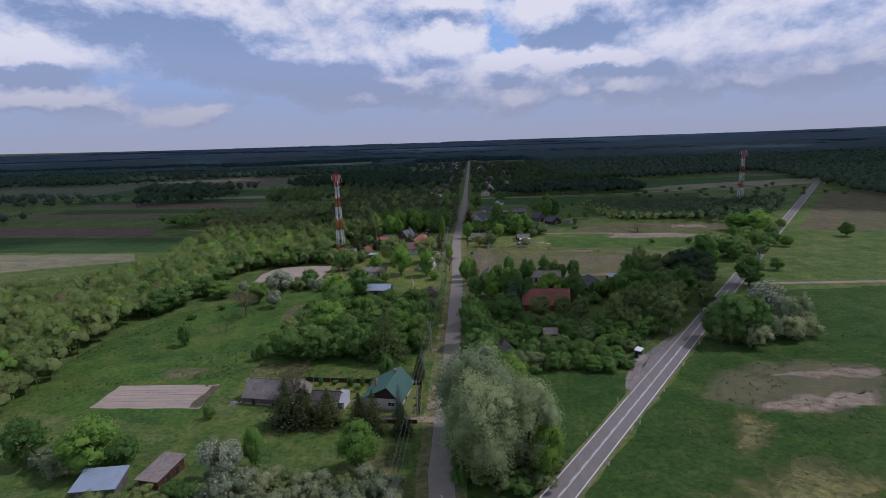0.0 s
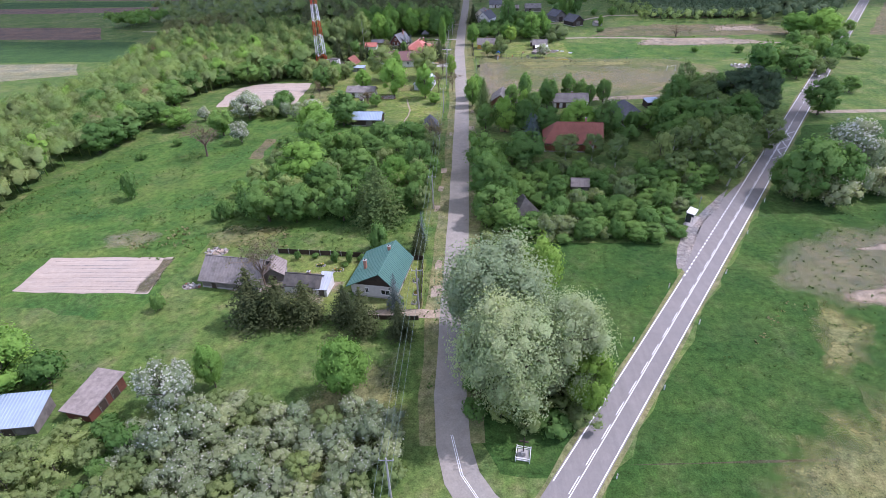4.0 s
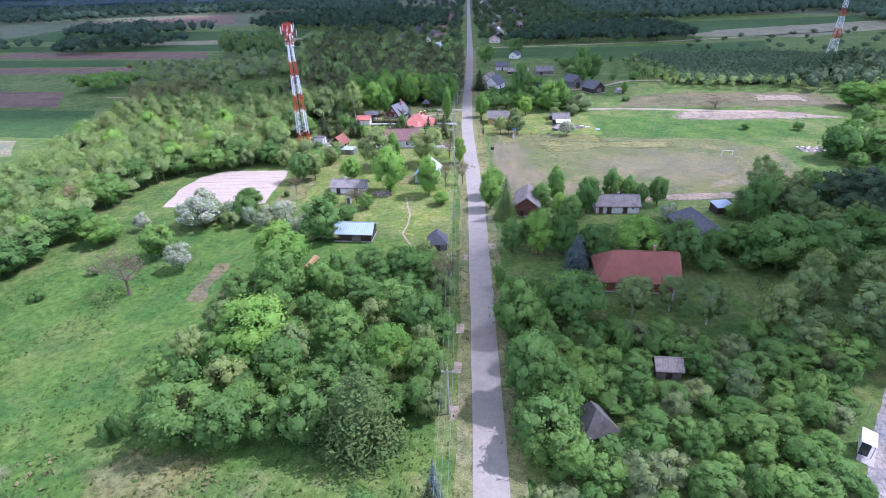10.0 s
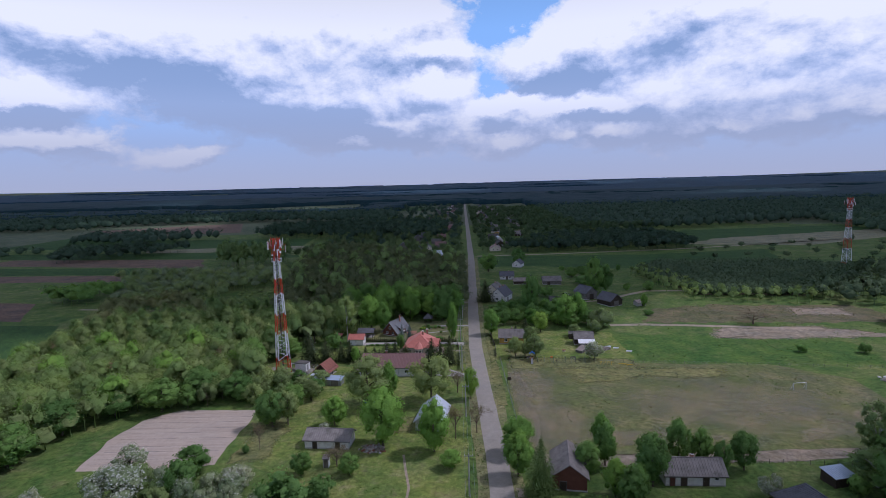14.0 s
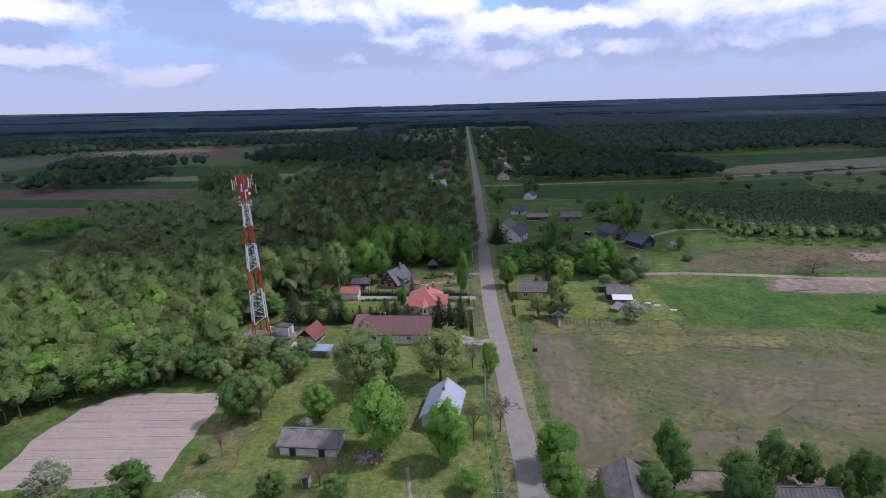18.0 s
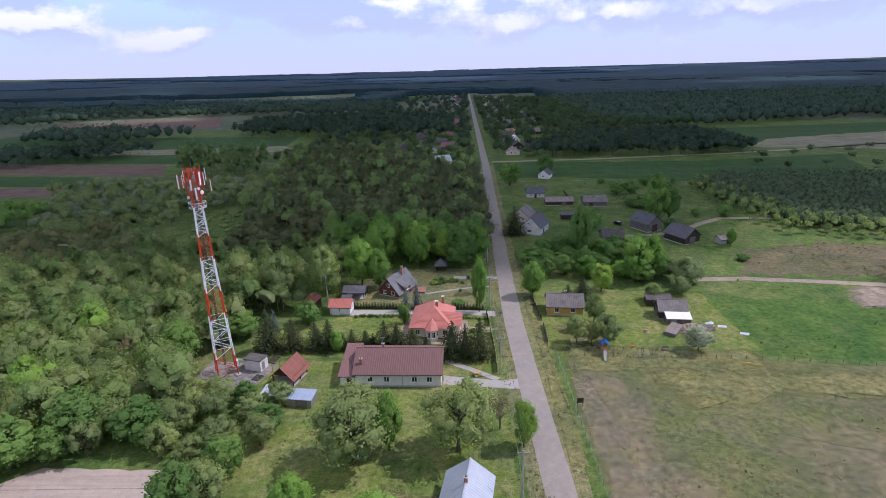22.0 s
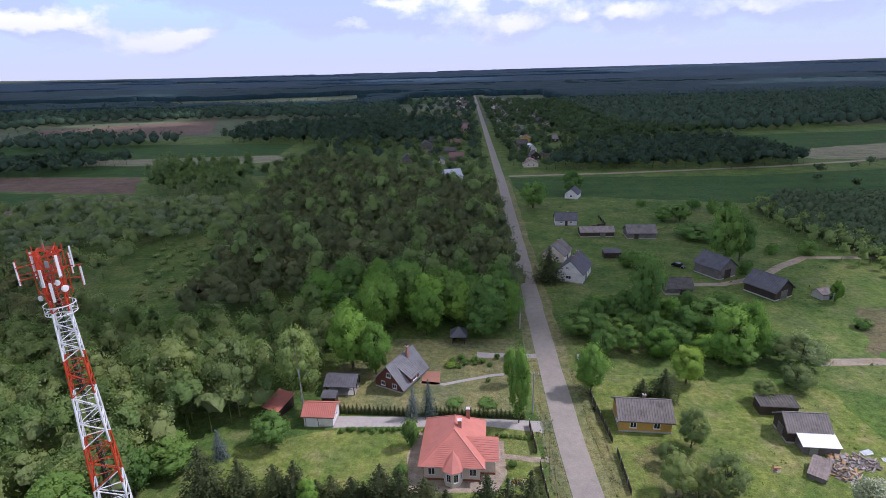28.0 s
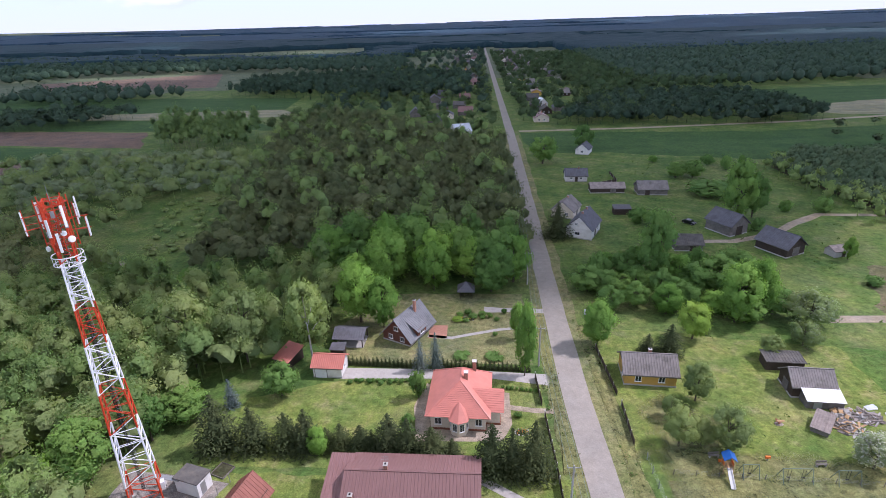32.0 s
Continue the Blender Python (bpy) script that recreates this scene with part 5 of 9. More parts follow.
LEFT_CLUMP = [
    ("B", -46.2, 164, 12, 7.1), ("D", -31.9, 166.8, 9.1, 4.7), ("B", -22.7, 159.7, 9.9, 4.9), ("D", -50.1, 145, 11.4, 5.5),
    ("D", -43.6, 144.4, 9.7, 4.5), ("N", -24.4, 143.9, 15.3, 6.7), ("D", -32.8, 145.1, 10.3, 4.1), ("D", -48.5, 158, 7.5, 4.4),
    ("D", -39.6, 156.4, 9.8, 4.8), ("D", -31.8, 151.1, 8.9, 4.1), ("D", -20.9, 187.9, 9.4, 5.2), ("D", -30.2, 180.5, 6.3, 4),
    ("D", -23.4, 174.8, 9.4, 4.7), ("D", -17.1, 168.7, 11.6, 3.9), ("D", -16.2, 156.4, 9.7, 3.5), ("K", -13.6, 181.6, 11, 2.8),
    ("B", -49.4, 190.9, 13.8, 6), ("D", -47.8, 183.1, 11.9, 5.4),
]
LEFT_CLUMP_MORE = [
    ("D", -55.4, 180.7, 7.8, 3.7), ("D", -16.8, 150.5, 7.1, 2.8), ("D", -55.9, 148.9, 7.2, 2.9), ("D", -61.1, 158, 4.5, 2.1),
]
LEFT_CLUMP_B = [
    ("D", -43.3, 151.8, 6.1, 3.9), ("D", -29.7, 158, 7.5, 3.6), ("D", -24.9, 153.4, 7.3, 3.4), ("D", -19.7, 150.5, 6, 2.4),
    ("D", -35.8, 149.7, 6.6, 2.9), ("U", -22.4, 131.5, 7, 2.3), ("C", -13.9, 135.6, 7.1, 1.2), ("S", -14.4, 131.6, 6, 1.2),
    ("U", -89, 157.1, 7.6, 2.6), ("U", -60.4, 145.5, 5.4, 1.8), ("U", -62.4, 144.9, 3.6, 1.4), ("K", -81.5, 184.2, 9.7, 5.2),
    ("F", -74.9, 194.9, 7.2, 3.5), ("D", -83.1, 201.2, 9.7, 4.3), ("D", -109.5, 212.6, 8.4, 4.7), ("F", -80.4, 217.6, 8.5, 6.4),
    ("U", -70, 222.5, 7.3, 4.1), ("F", -59.7, 224.3, 4.8, 3.7),
]
LEFT_CLUMP_B_MORE = [
    ("D", -45.5, 209.4, 12, 5.7), ("D", -41.5, 220.5, 5.2, 3.2), ("U", -100.3, 182.3, 2.2, 1.9), ("U", -94.6, 192.9, 2.3, 1.7),
    ("B", -101.7, 208.8, 7.4, 5.3), ("F", -95.5, 216, 5.2, 2.4),
]
MEADOW_EDGE = [
    ("D", -116.3, 187.7, 9.7, 5.4), ("D", -114.7, 199.2, 7.9, 6.5), ("D", -115.3, 209.1, 11.5, 6.1), ("D", -114.8, 193.2, 9.2, 4.9),
    ("D", -132.1, 216.9, 11.9, 7.3), ("D", -132.2, 229.3, 11.7, 6.9), ("D", -126, 233.7, 9.2, 5.3), ("D", -126.8, 199.4, 9.5, 5.1),
    ("D", -114.9, 233.3, 11, 6.2), ("D", -113.7, 248.2, 9.8, 5.7), ("D", -107.2, 259.3, 9.2, 6), ("D", -96, 261.9, 10.2, 6),
    ("D", -88.6, 269.8, 9.9, 6.3), ("D", -77.9, 269.3, 8.8, 5.2), ("D", -61.8, 251.7, 10.7, 4.3), ("D", -59, 260.3, 8.1, 3.5),
]
RIGHT_CLUMP = [
    ("D", -0.5, 170.6, 11.6, 4.8), ("D", 10.9, 173.6, 11.7, 6), ("D", -0, 153.4, 13.3, 4.6), ("D", 0.9, 143.5, 9.5, 4.8),
    ("D", 7.1, 203.4, 10.7, 4.6), ("D", 12.5, 201.7, 9.9, 4.2), ("C", 16, 197.1, 6.8, 3.1), ("D", 18.5, 200, 8.3, 3.5),
    ("D", 29.8, 201.4, 9.1, 5.9), ("N", 36.2, 195.3, 12.3, 4), ("L", 22.4, 176.7, 8.7, 4.1), ("L", 29.7, 177.8, 8.7, 3.5),
    ("L", 35.1, 173.4, 9.7, 3.4), ("D", 57.7, 193.6, 12.8, 7.2), ("D", 66.5, 192.1, 12.6, 7.1), ("D", 55.6, 200.9, 8.2, 4.1),
    ("P", 82.4, 215.4, 15.3, 7.5), ("P", 85.4, 211.8, 16.7, 6.2),
]
RIGHT_CLUMP_MORE = [
    ("P", 87.9, 206.6, 16.3, 4.3), ("L", 65.5, 176.4, 12.8, 4.6), ("L", 59.7, 161.4, 11.9, 4.8), ("L", 77.3, 180.7, 11.8, 4.7),
]
RIGHT_CLUMP_B = [
    ("L", 71.3, 231.1, 13.9, 4), ("B", -2.7, 227.7, 9.9, 3.3), ("N", 1, 221.4, 11.7, 3.6), ("D", 11.2, 227.3, 7.8, 3.1),
    ("D", 15.9, 231.5, 10.5, 2.7), ("D", 24.6, 229.1, 9.5, 3.3), ("D", 31.4, 232.4, 9.9, 3.2), ("D", 36, 232.3, 8.2, 2.9),
    ("D", 38.5, 227.8, 8.1, 2), ("D", 43.5, 229.4, 8.6, 3), ("D", 17, 217.1, 8.2, 3.1), ("U", -2.9, 186.4, 5.8, 1.9),
    ("D", 48.1, 202.6, 6.1, 2.8), ("U", 43.6, 193.8, 4.4, 4), ("L", 75, 221.4, 13, 3.9), ("L", 71.1, 219.5, 9.7, 3.1),
]
HIGHWAY_SIDE = [
    ("F", 91.2, 167.2, 14.5, 8.0), ("G", 94.1, 163, 11.0, 5.6), ("D", 73.9, 153.8, 15.6, 6.7), ("D", 80.3, 153.7, 14.1, 5.2),
    ("D", 70.6, 157.6, 11.3, 3.8), ("D", 108.7, 213.1, 12.6, 6.2), ("B", 169.3, 325.5, 14.1, 8.7), ("B", 161.8, 335.2, 11.6, 8.1),
    ("U", 113.9, 266, 11.7, 7.8), ("D", 126, 265.1, 10.4, 7.7), ("D", 163.8, 285.9, 6.9, 3.9), ("D", 132.3, 237, 5.9, 3.4),
    ("D", 209.9, 309.7, 8.9, 4.5), ("U", 100.7, 302.8, 2.7, 2.1), ("U", 120.2, 300.9, 3.6, 2.3), ("K", 103.8, 338.3, 5, 6.6),
    ("D", 52.7, 162, 6.7, 4.7), ("L", 58.8, 165.9, 13.6, 5.7),
]
HIGHWAY_SIDE_MORE = [
    ("L", 68.1, 179.4, 12.7, 5.2),
]
GARDEN = [
    ("B", -46, 251.7, 7.9, 3.3), ("B", -32.4, 241.4, 14.2, 5.5), ("B", -20.4, 238.4, 12.7, 3.9), ("V", -11.5, 267.3, 9.8, 2.4),
    ("Y", -39.5, 263.2, 14.9, 7), ("B", -34, 266.5, 11.7, 2.7), ("Y", -22.5, 266.3, 14.5, 6.6), ("K", -15.2, 272.1, 6.3, 3.1),
    ("B", -63.6, 252.3, 6.7, 2.4), ("Y", -58.2, 252.6, 10.4, 3.5), ("F", -47.5, 247.5, 3.1, 1.6), ("B", -1.7, 237, 8.9, 4),
    ("B", 16.7, 237, 9.4, 2.5), ("U", -63.4, 238.4, 1.9, 1.1), ("K", -60.8, 240.1, 6.8, 1.4), ("K", -10.5, 247.3, 7, 2.5),
    ("K", -15.6, 244.3, 8, 2.4), ("B", -16.5, 231.3, 4.2, 2.5),
]
GARDEN_MORE = [
    ("F", -84.8, 230, 6.5, 3.9), ("D", -71.2, 230.1, 6.3, 3.8), ("K", -41.1, 232.4, 4.8, 3), ("D", -37.7, 229, 5.1, 2.5),
    ("D", -47.9, 229, 5.7, 2.5),
]
VILLAGE = [
    ("B", -47.3, 356.6, 15.6, 6), ("B", -51.1, 338.9, 15.3, 5.3), ("B", -45.7, 336.6, 12.5, 3.8), ("B", -36.1, 358.2, 14.5, 6),
    ("D", -29, 361.3, 13.9, 5.1), ("D", -21.3, 355, 16.2, 5.9), ("B", -17.1, 320, 15.9, 2.2), ("B", -17.5, 332.4, 8.6, 1.7),
    ("L", -57.7, 324, 18.6, 4.7), ("C", -36.4, 321.5, 6.9, 1.6), ("C", -33.6, 322.5, 7.3, 1.7), ("C", -68.1, 310.5, 5.7, 1.5),
    ("U", -36.1, 313.3, 5.9, 1.9), ("B", -50, 299.5, 5.8, 1.7), ("D", -60.4, 313.7, 7.2, 3.5), ("D", -82.6, 294.1, 11, 4.6),
    ("D", -74.9, 307.5, 7, 4.8), ("D", -83.8, 291, 8.3, 4.8),
]
VILLAGE_MORE = [
    ("D", -77.8, 302.2, 10, 3.2), ("Y", -79.9, 321.9, 17.2, 6), ("Y", -70.6, 323.8, 17.4, 5.5), ("B", -99.9, 358.4, 4, 2.9),
]
SPRUCE_ROW = [
    ("S", -65.9, 300.6, 10.8, 2.9), ("S", -60.4, 300.7, 8.4, 2.4), ("S", -55.2, 300.9, 7.3, 2.2), ("S", -52.1, 300.9, 8, 2.1),
    ("S", -46.8, 301, 5.2, 1.7), ("S", -43.7, 300.8, 5.1, 1.7), ("S", -39.3, 300.6, 7.6, 2.3), ("S", -36.4, 300.1, 7.2, 2.1),
    ("S", -32.7, 299.1, 6.4, 2.5), ("S", -23.9, 296.8, 9.3, 2.5), ("S", -21, 296.8, 8.6, 2), ("S", -17.8, 296.7, 10.1, 2.5),
    ("S", -29.7, 299.7, 3.8, 1.3), ("S", -41.9, 300.6, 4.4, 1.3), ("S", -49, 301, 4.4, 1.3), ("U", -93.4, 323.6, 5.3, 3.4),
]
RIGHT_YARD = [
    ("B", -2, 330, 10.5, 3.5), ("V", 17.6, 332.7, 8.7, 3.5), ("S", 10.9, 326.7, 7.3, 2.2), ("S", 7.2, 327.6, 4.5, 1.6),
    ("B", 28.8, 339.3, 14.2, 4.8), ("B", 34, 341.7, 14, 3.7), ("D", 0.9, 353.5, 6.7, 5.1), ("D", 7.2, 352.1, 5.9, 4),
    ("D", 17.5, 358, 19, 4.9), ("D", 29.9, 352.1, 10.1, 5.6), ("D", 25.1, 352.1, 9, 4.6), ("D", 37.6, 357.9, 8.2, 4.1),
    ("D", 18.4, 346.6, 7.1, 3.8), ("D", 13.2, 355, 6, 4.1), ("Q", 43.3, 338.2, 8, 5.6), ("Q", 37.9, 330.4, 5.6, 3.4),
    ("Y", 29.7, 326.5, 5.3, 2.3), ("Y", 11, 313.4, 8, 3),
]
RIGHT_YARD_MORE = [
    ("Y", 11.2, 301.8, 8.4, 3.4), ("Y", 4.6, 302.8, 8, 3), ("F", 30.4, 298.9, 6.2, 3.6), ("Y", 7.9, 302.8, 5.4, 2.1),
    ("Y", 5.4, 309.1, 4.5, 1.8),
]
RIGHT_YARD_B = [
    ("S", -1.6, 388, 11.5, 3.8), ("U", 25.6, 399.5, 5.1, 3.6), ("U", 58.1, 391.5, 4.5, 2.5), ("U", 58, 427.9, 5.3, 9.2),
    ("D", 55.9, 401.3, 19.9, 5.4), ("D", 62.2, 403.8, 15.7, 4.5), ("U", 86.7, 408.5, 4.8, 3.7), ("U", 75.3, 408.9, 3.9, 2.6),
    ("U", 73.8, 469.4, 4.9, 3.2), ("U", 78.7, 462.5, 6, 2.8), ("U", 88.2, 469.5, 4.4, 1.7), ("U", 53, 475.6, 3.3, 2.3),
    ("U", 31.1, 341.7, 2.8, 2.4), ("U", 68.1, 356.3, 2.2, 2.7), ("B", 71.3, 370.9, 6.4, 1.8), ("D", 4.7, 476.4, 13.9, 6.4),
    ("D", 27.2, 503.3, 12.4, 5.6), ("D", 54.3, 450.6, 6.9, 4.5),
]
RIGHT_YARD_B_MORE = [
    ("D", 60.8, 450.3, 8, 4.5), ("U", 30.1, 396.8, 5.6, 4.4),
]
FARM_FRONT = [
    ("B", 7.3, 201, 12, 3.7), ("D", 13, 200.9, 10.1, 3.9), ("D", 20.1, 197, 10, 3.9), ("B", 28.7, 197.4, 11.1, 5.4),
    ("D", 37.5, 195.1, 12.6, 4.6), ("D", 1.3, 202.4, 9, 3.5), ("D", 51.5, 200.5, 8.2, 4.4), ("D", 58.6, 196.6, 12.5, 6.9),
    ("D", 45.4, 198.9, 6.9, 2.4), ("C", 14.3, 193.3, 8.4, 3), ("D", 51.9, 193, 6.2, 2.8), ("D", 23.1, 223.8, 11.8, 3.5),
    ("D", 18.1, 218.8, 7.7, 2.9), ("B", 14.9, 220.5, 7.8, 2.6), ("U", 59.6, 220.3, 3.9, 2.4), ("F", 43.3, 219.6, 4.8, 2.4),
    ("D", 66.2, 202.8, 8.9, 4.1), ("B", 11.8, 180.9, 6.9, 5),
]


for group, rows in (("orchard in the foreground", FOREGROUND),
                    ("trees of the green-roofed yard", GREEN_YARD),
                    ("willows by the road", WILLOWS),
                    ("grove left of the road", LEFT_CLUMP),
                    ("grove left of the road", LEFT_CLUMP_MORE),
                    ("grove left of the road", LEFT_CLUMP_B),
                    ("grove left of the road", LEFT_CLUMP_B_MORE),
                    ("wood edge", MEADOW_EDGE),
                    ("grove right of the road", RIGHT_CLUMP),
                    ("grove right of the road", RIGHT_CLUMP_MORE),
                    ("trees along the pitch", RIGHT_CLUMP_B),
                    ("trees along the highway", HIGHWAY_SIDE),
                    ("trees along the highway", HIGHWAY_SIDE_MORE),
                    ("garden trees", GARDEN),
                    ("garden trees", GARDEN_MORE),
                    ("trees round the cabin", VILLAGE),
                    ("trees round the cabin", VILLAGE_MORE),
                    ("row of spruces", SPRUCE_ROW),
                    ("farm garden trees", RIGHT_YARD),
                    ("farm garden trees", RIGHT_YARD_MORE),
                    ("trees round the barns", RIGHT_YARD_B),
                    ("trees round the barns", RIGHT_YARD_B_MORE),
                    ("trees round the farm", FARM_FRONT)):
    for kind, x, y, h, r in rows:
        plant(kind, x, y, h, r, group)


def inside(x, y, poly):
    hit = False
    for (x0, y0), (x1, y1) in zip(poly, poly[1:] + poly[:1]):
        if (y0 > y) != (y1 > y) and x < (x1 - x0) * (y - y0) / (y1 - y0) + x0:
            hit = not hit
    return hit


def scatter(poly, gap, rng, tries=9000, keep_off=()):
    """Places inside a border, none nearer than gap to another."""
    xs, ys = [p[0] for p in poly], [p[1] for p in poly]
    grid, out = {}, []
    for _ in range(tries):
        x, y = rng.uniform(min(xs), max(xs)), rng.uniform(min(ys), max(ys))
        if not inside(x, y, poly) or any(math.hypot(x - a, y - b) < d for a, b, d in keep_off):
            continue
        ix, iy = int(x // gap), int(y // gap)
        if any(math.hypot(x - a, y - b) < gap for i in (-1, 0, 1) for j in (-1, 0, 1) for a, b in grid.get((ix + i, iy + j), ())):
            continue
        grid.setdefault((ix, iy), []).append((x, y))
        out.append((x, y))
    return out


def wood(poly, gap, mix, h, r, seed, group, keep_off=(), tries=9000):
    rng = np.random.default_rng(seed)
    for x, y in scatter(poly, gap, rng, tries, keep_off):
        kind = mix[int(rng.integers(len(mix)))]
        plant(kind, x, y, h * rng.uniform(0.7, 1.25), r * rng.uniform(0.8, 1.25), group)


# silvery shrubs run wild in the near orchard
wood([(-50, 70), (-30, 70), (-13.5, 72), (-13.2, 88), (-20, 89.5), (-24, 87), (-33, 90.5), (-40, 92), (-46, 88), (-50, 84)], 2.7, "GGGGE", 3.4, 2.3, 71, "wild orchard shrubs", ((-22.0, 93.1, 4.4), (-13.2, 76, 1.2)))
wood([(-68, 70), (-46, 70), (-45, 80), (-52, 85.5), (-62, 83), (-68, 80)], 3.6, "EEEU", 4.2, 2.6, 72, "olive shrubs by the old shed", ((-58.6, 91, 5.0),))
wood([(-98, 262), (-78, 266), (-66, 264), (-56, 268), (-54, 280), (-64, 282), (-80, 280), (-96, 274)], 4.6, "EEEYD", 6.0, 3.0, 73, "bushes in front of the radio mast", ((-71.8, 290.8, 7.0),))
wood([(-56, 146), (-60, 162), (-58, 181), (-44, 187), (-32, 196), (-19, 199), (-14, 186), (-14, 150), (-33, 145)], 5.4, "DDEDU", 6.5, 3.3, 74, "undergrowth of the grove", ((-44, 155, 3.0),))
wood([(-1.6, 140), (5, 140), (5, 184), (-1.0, 186)], 3.6, "DDU", 6.0, 2.8, 75, "roadside thicket")
wood([(-5, 88), (12, 86), (15, 95), (10, 106), (2, 112), (-3.4, 106)], 3.2, "EUE", 3.0, 2.2, 76, "shrubs under the willows", ((-6.7, 95, 3.4), (-6.7, 90, 3.4)))
wood([(-90, 221), (-80, 226), (-60, 223.5), (-42, 210), (-48, 206.5), (-64, 217), (-78, 216.5)], 4.4, "GGGE", 4.6, 3.0, 77, "blossoming shrubs at the edge of the sandy field")
# overgrown orchard, woods along the valley side, and the belt behind the gardens
wood([(4, 138), (36, 136), (46, 146), (52, 160), (48, 172), (36, 165), (16, 172), (6, 165)], 3.4, "DDDUQD", 4.8, 2.7, 21, "overgrown orchard", ((8.4, 146.5, 5.2), (23.2, 159, 4.2), (45.0, 143.0, 6.0)))
wood([(-2.2, 133), (4, 135), (36, 134.5), (43, 139), (36, 140), (4, 142)], 3.0, "UUQ", 2.6, 1.9, 22, "overgrown orchard edge", ((45.0, 143.0, 6.0), (8.4, 146.5, 4.6)))
wood([(-57, 352), (-16, 353), (-15, 372), (-50, 378), (-68, 372)], 7.0, "DBD", 13.5, 5.0, 25, "lime trees behind the cabin", ((-28.3, 350.5, 4.5),))
wood([(2, 343), (40, 338), (40, 360), (3, 368)], 5.6, "DDUBD", 7.0, 3.6, 26, "overgrown garden by the white house")
wood([(60, 218), (76, 198), (88, 204), (98, 224), (78, 236)], 6.5, "PDLD", 11.0, 4.6, 27, "dark pines by the highway")
wood([(44, 162), (51, 166), (66, 186), (80, 205), (72, 200), (57, 183), (45, 171)], 5.2, "LLLY", 10.0, 3.4, 28, "birches along the highway")
wood([(70, 152), (80, 150), (100, 158), (100, 168), (84, 166)], 4.6, "DEGE", 9.0, 4.0, 29, "blossoming clump beside the highway")
wood([(114, 256), (136, 254), (150, 276), (190, 338), (178, 344), (140, 300), (118, 274)], 7.0, "YEDU", 7.0, 3.8, 30, "trees along the highway")


def village_plots():
    """Where the houses of the far village stand: x, y, roof, wall, turn."""
    rng = np.random.default_rng(77)
    roofs = ("roof_asbestos", "roof_slate", "roof_felt", "roof_slate", "roof_asbestos", "roof_slate", "roof_brown", "roof_felt")
    walls = ("plaster_white", "plaster_cream", "timber_grey", "timber_yellow", "timber_dark", "timber_grey")
    spots = [(-33.4, 547, "roof_zinc", "plaster_white", 22), (-51, 590, "roof_slate", "timber_grey", -5), (-44, 604, "roof_slate", "plaster_cream", 4), (16.6, 586, "roof_brown", "plaster_cream", 0),
             (24, 648, "roof_zinc", "plaster_white", 10), (50, 706, "roof_asbestos", "timber_dark", 0), (34, 628, "roof_slate", "timber_grey", 3)]
    y = 620.0
    while y < 1380:
        for s in (-1, 1):
            if rng.random() < 0.85:
                spots.append((road_x(y) + s * rng.uniform(18, 34), y + rng.uniform(-6, 6), roofs[int(rng.integers(8))], walls[int(rng.integers(6))], rng.uniform(-8, 8)))
            if rng.random() < 0.6:
                spots.append((road_x(y) + s * rng.uniform(42, 66), y + rng.uniform(-8, 8), roofs[int(rng.integers(6))], "timber_grey", rng.uniform(-10, 10)))
        y += rng.uniform(24, 36)
    return spots


PLOTS = village_plots()
CLEAR = [(p[0], p[1], 10.0) for p in PLOTS] + [(p[0], p[1] - 14.0, 8.0) for p in PLOTS]


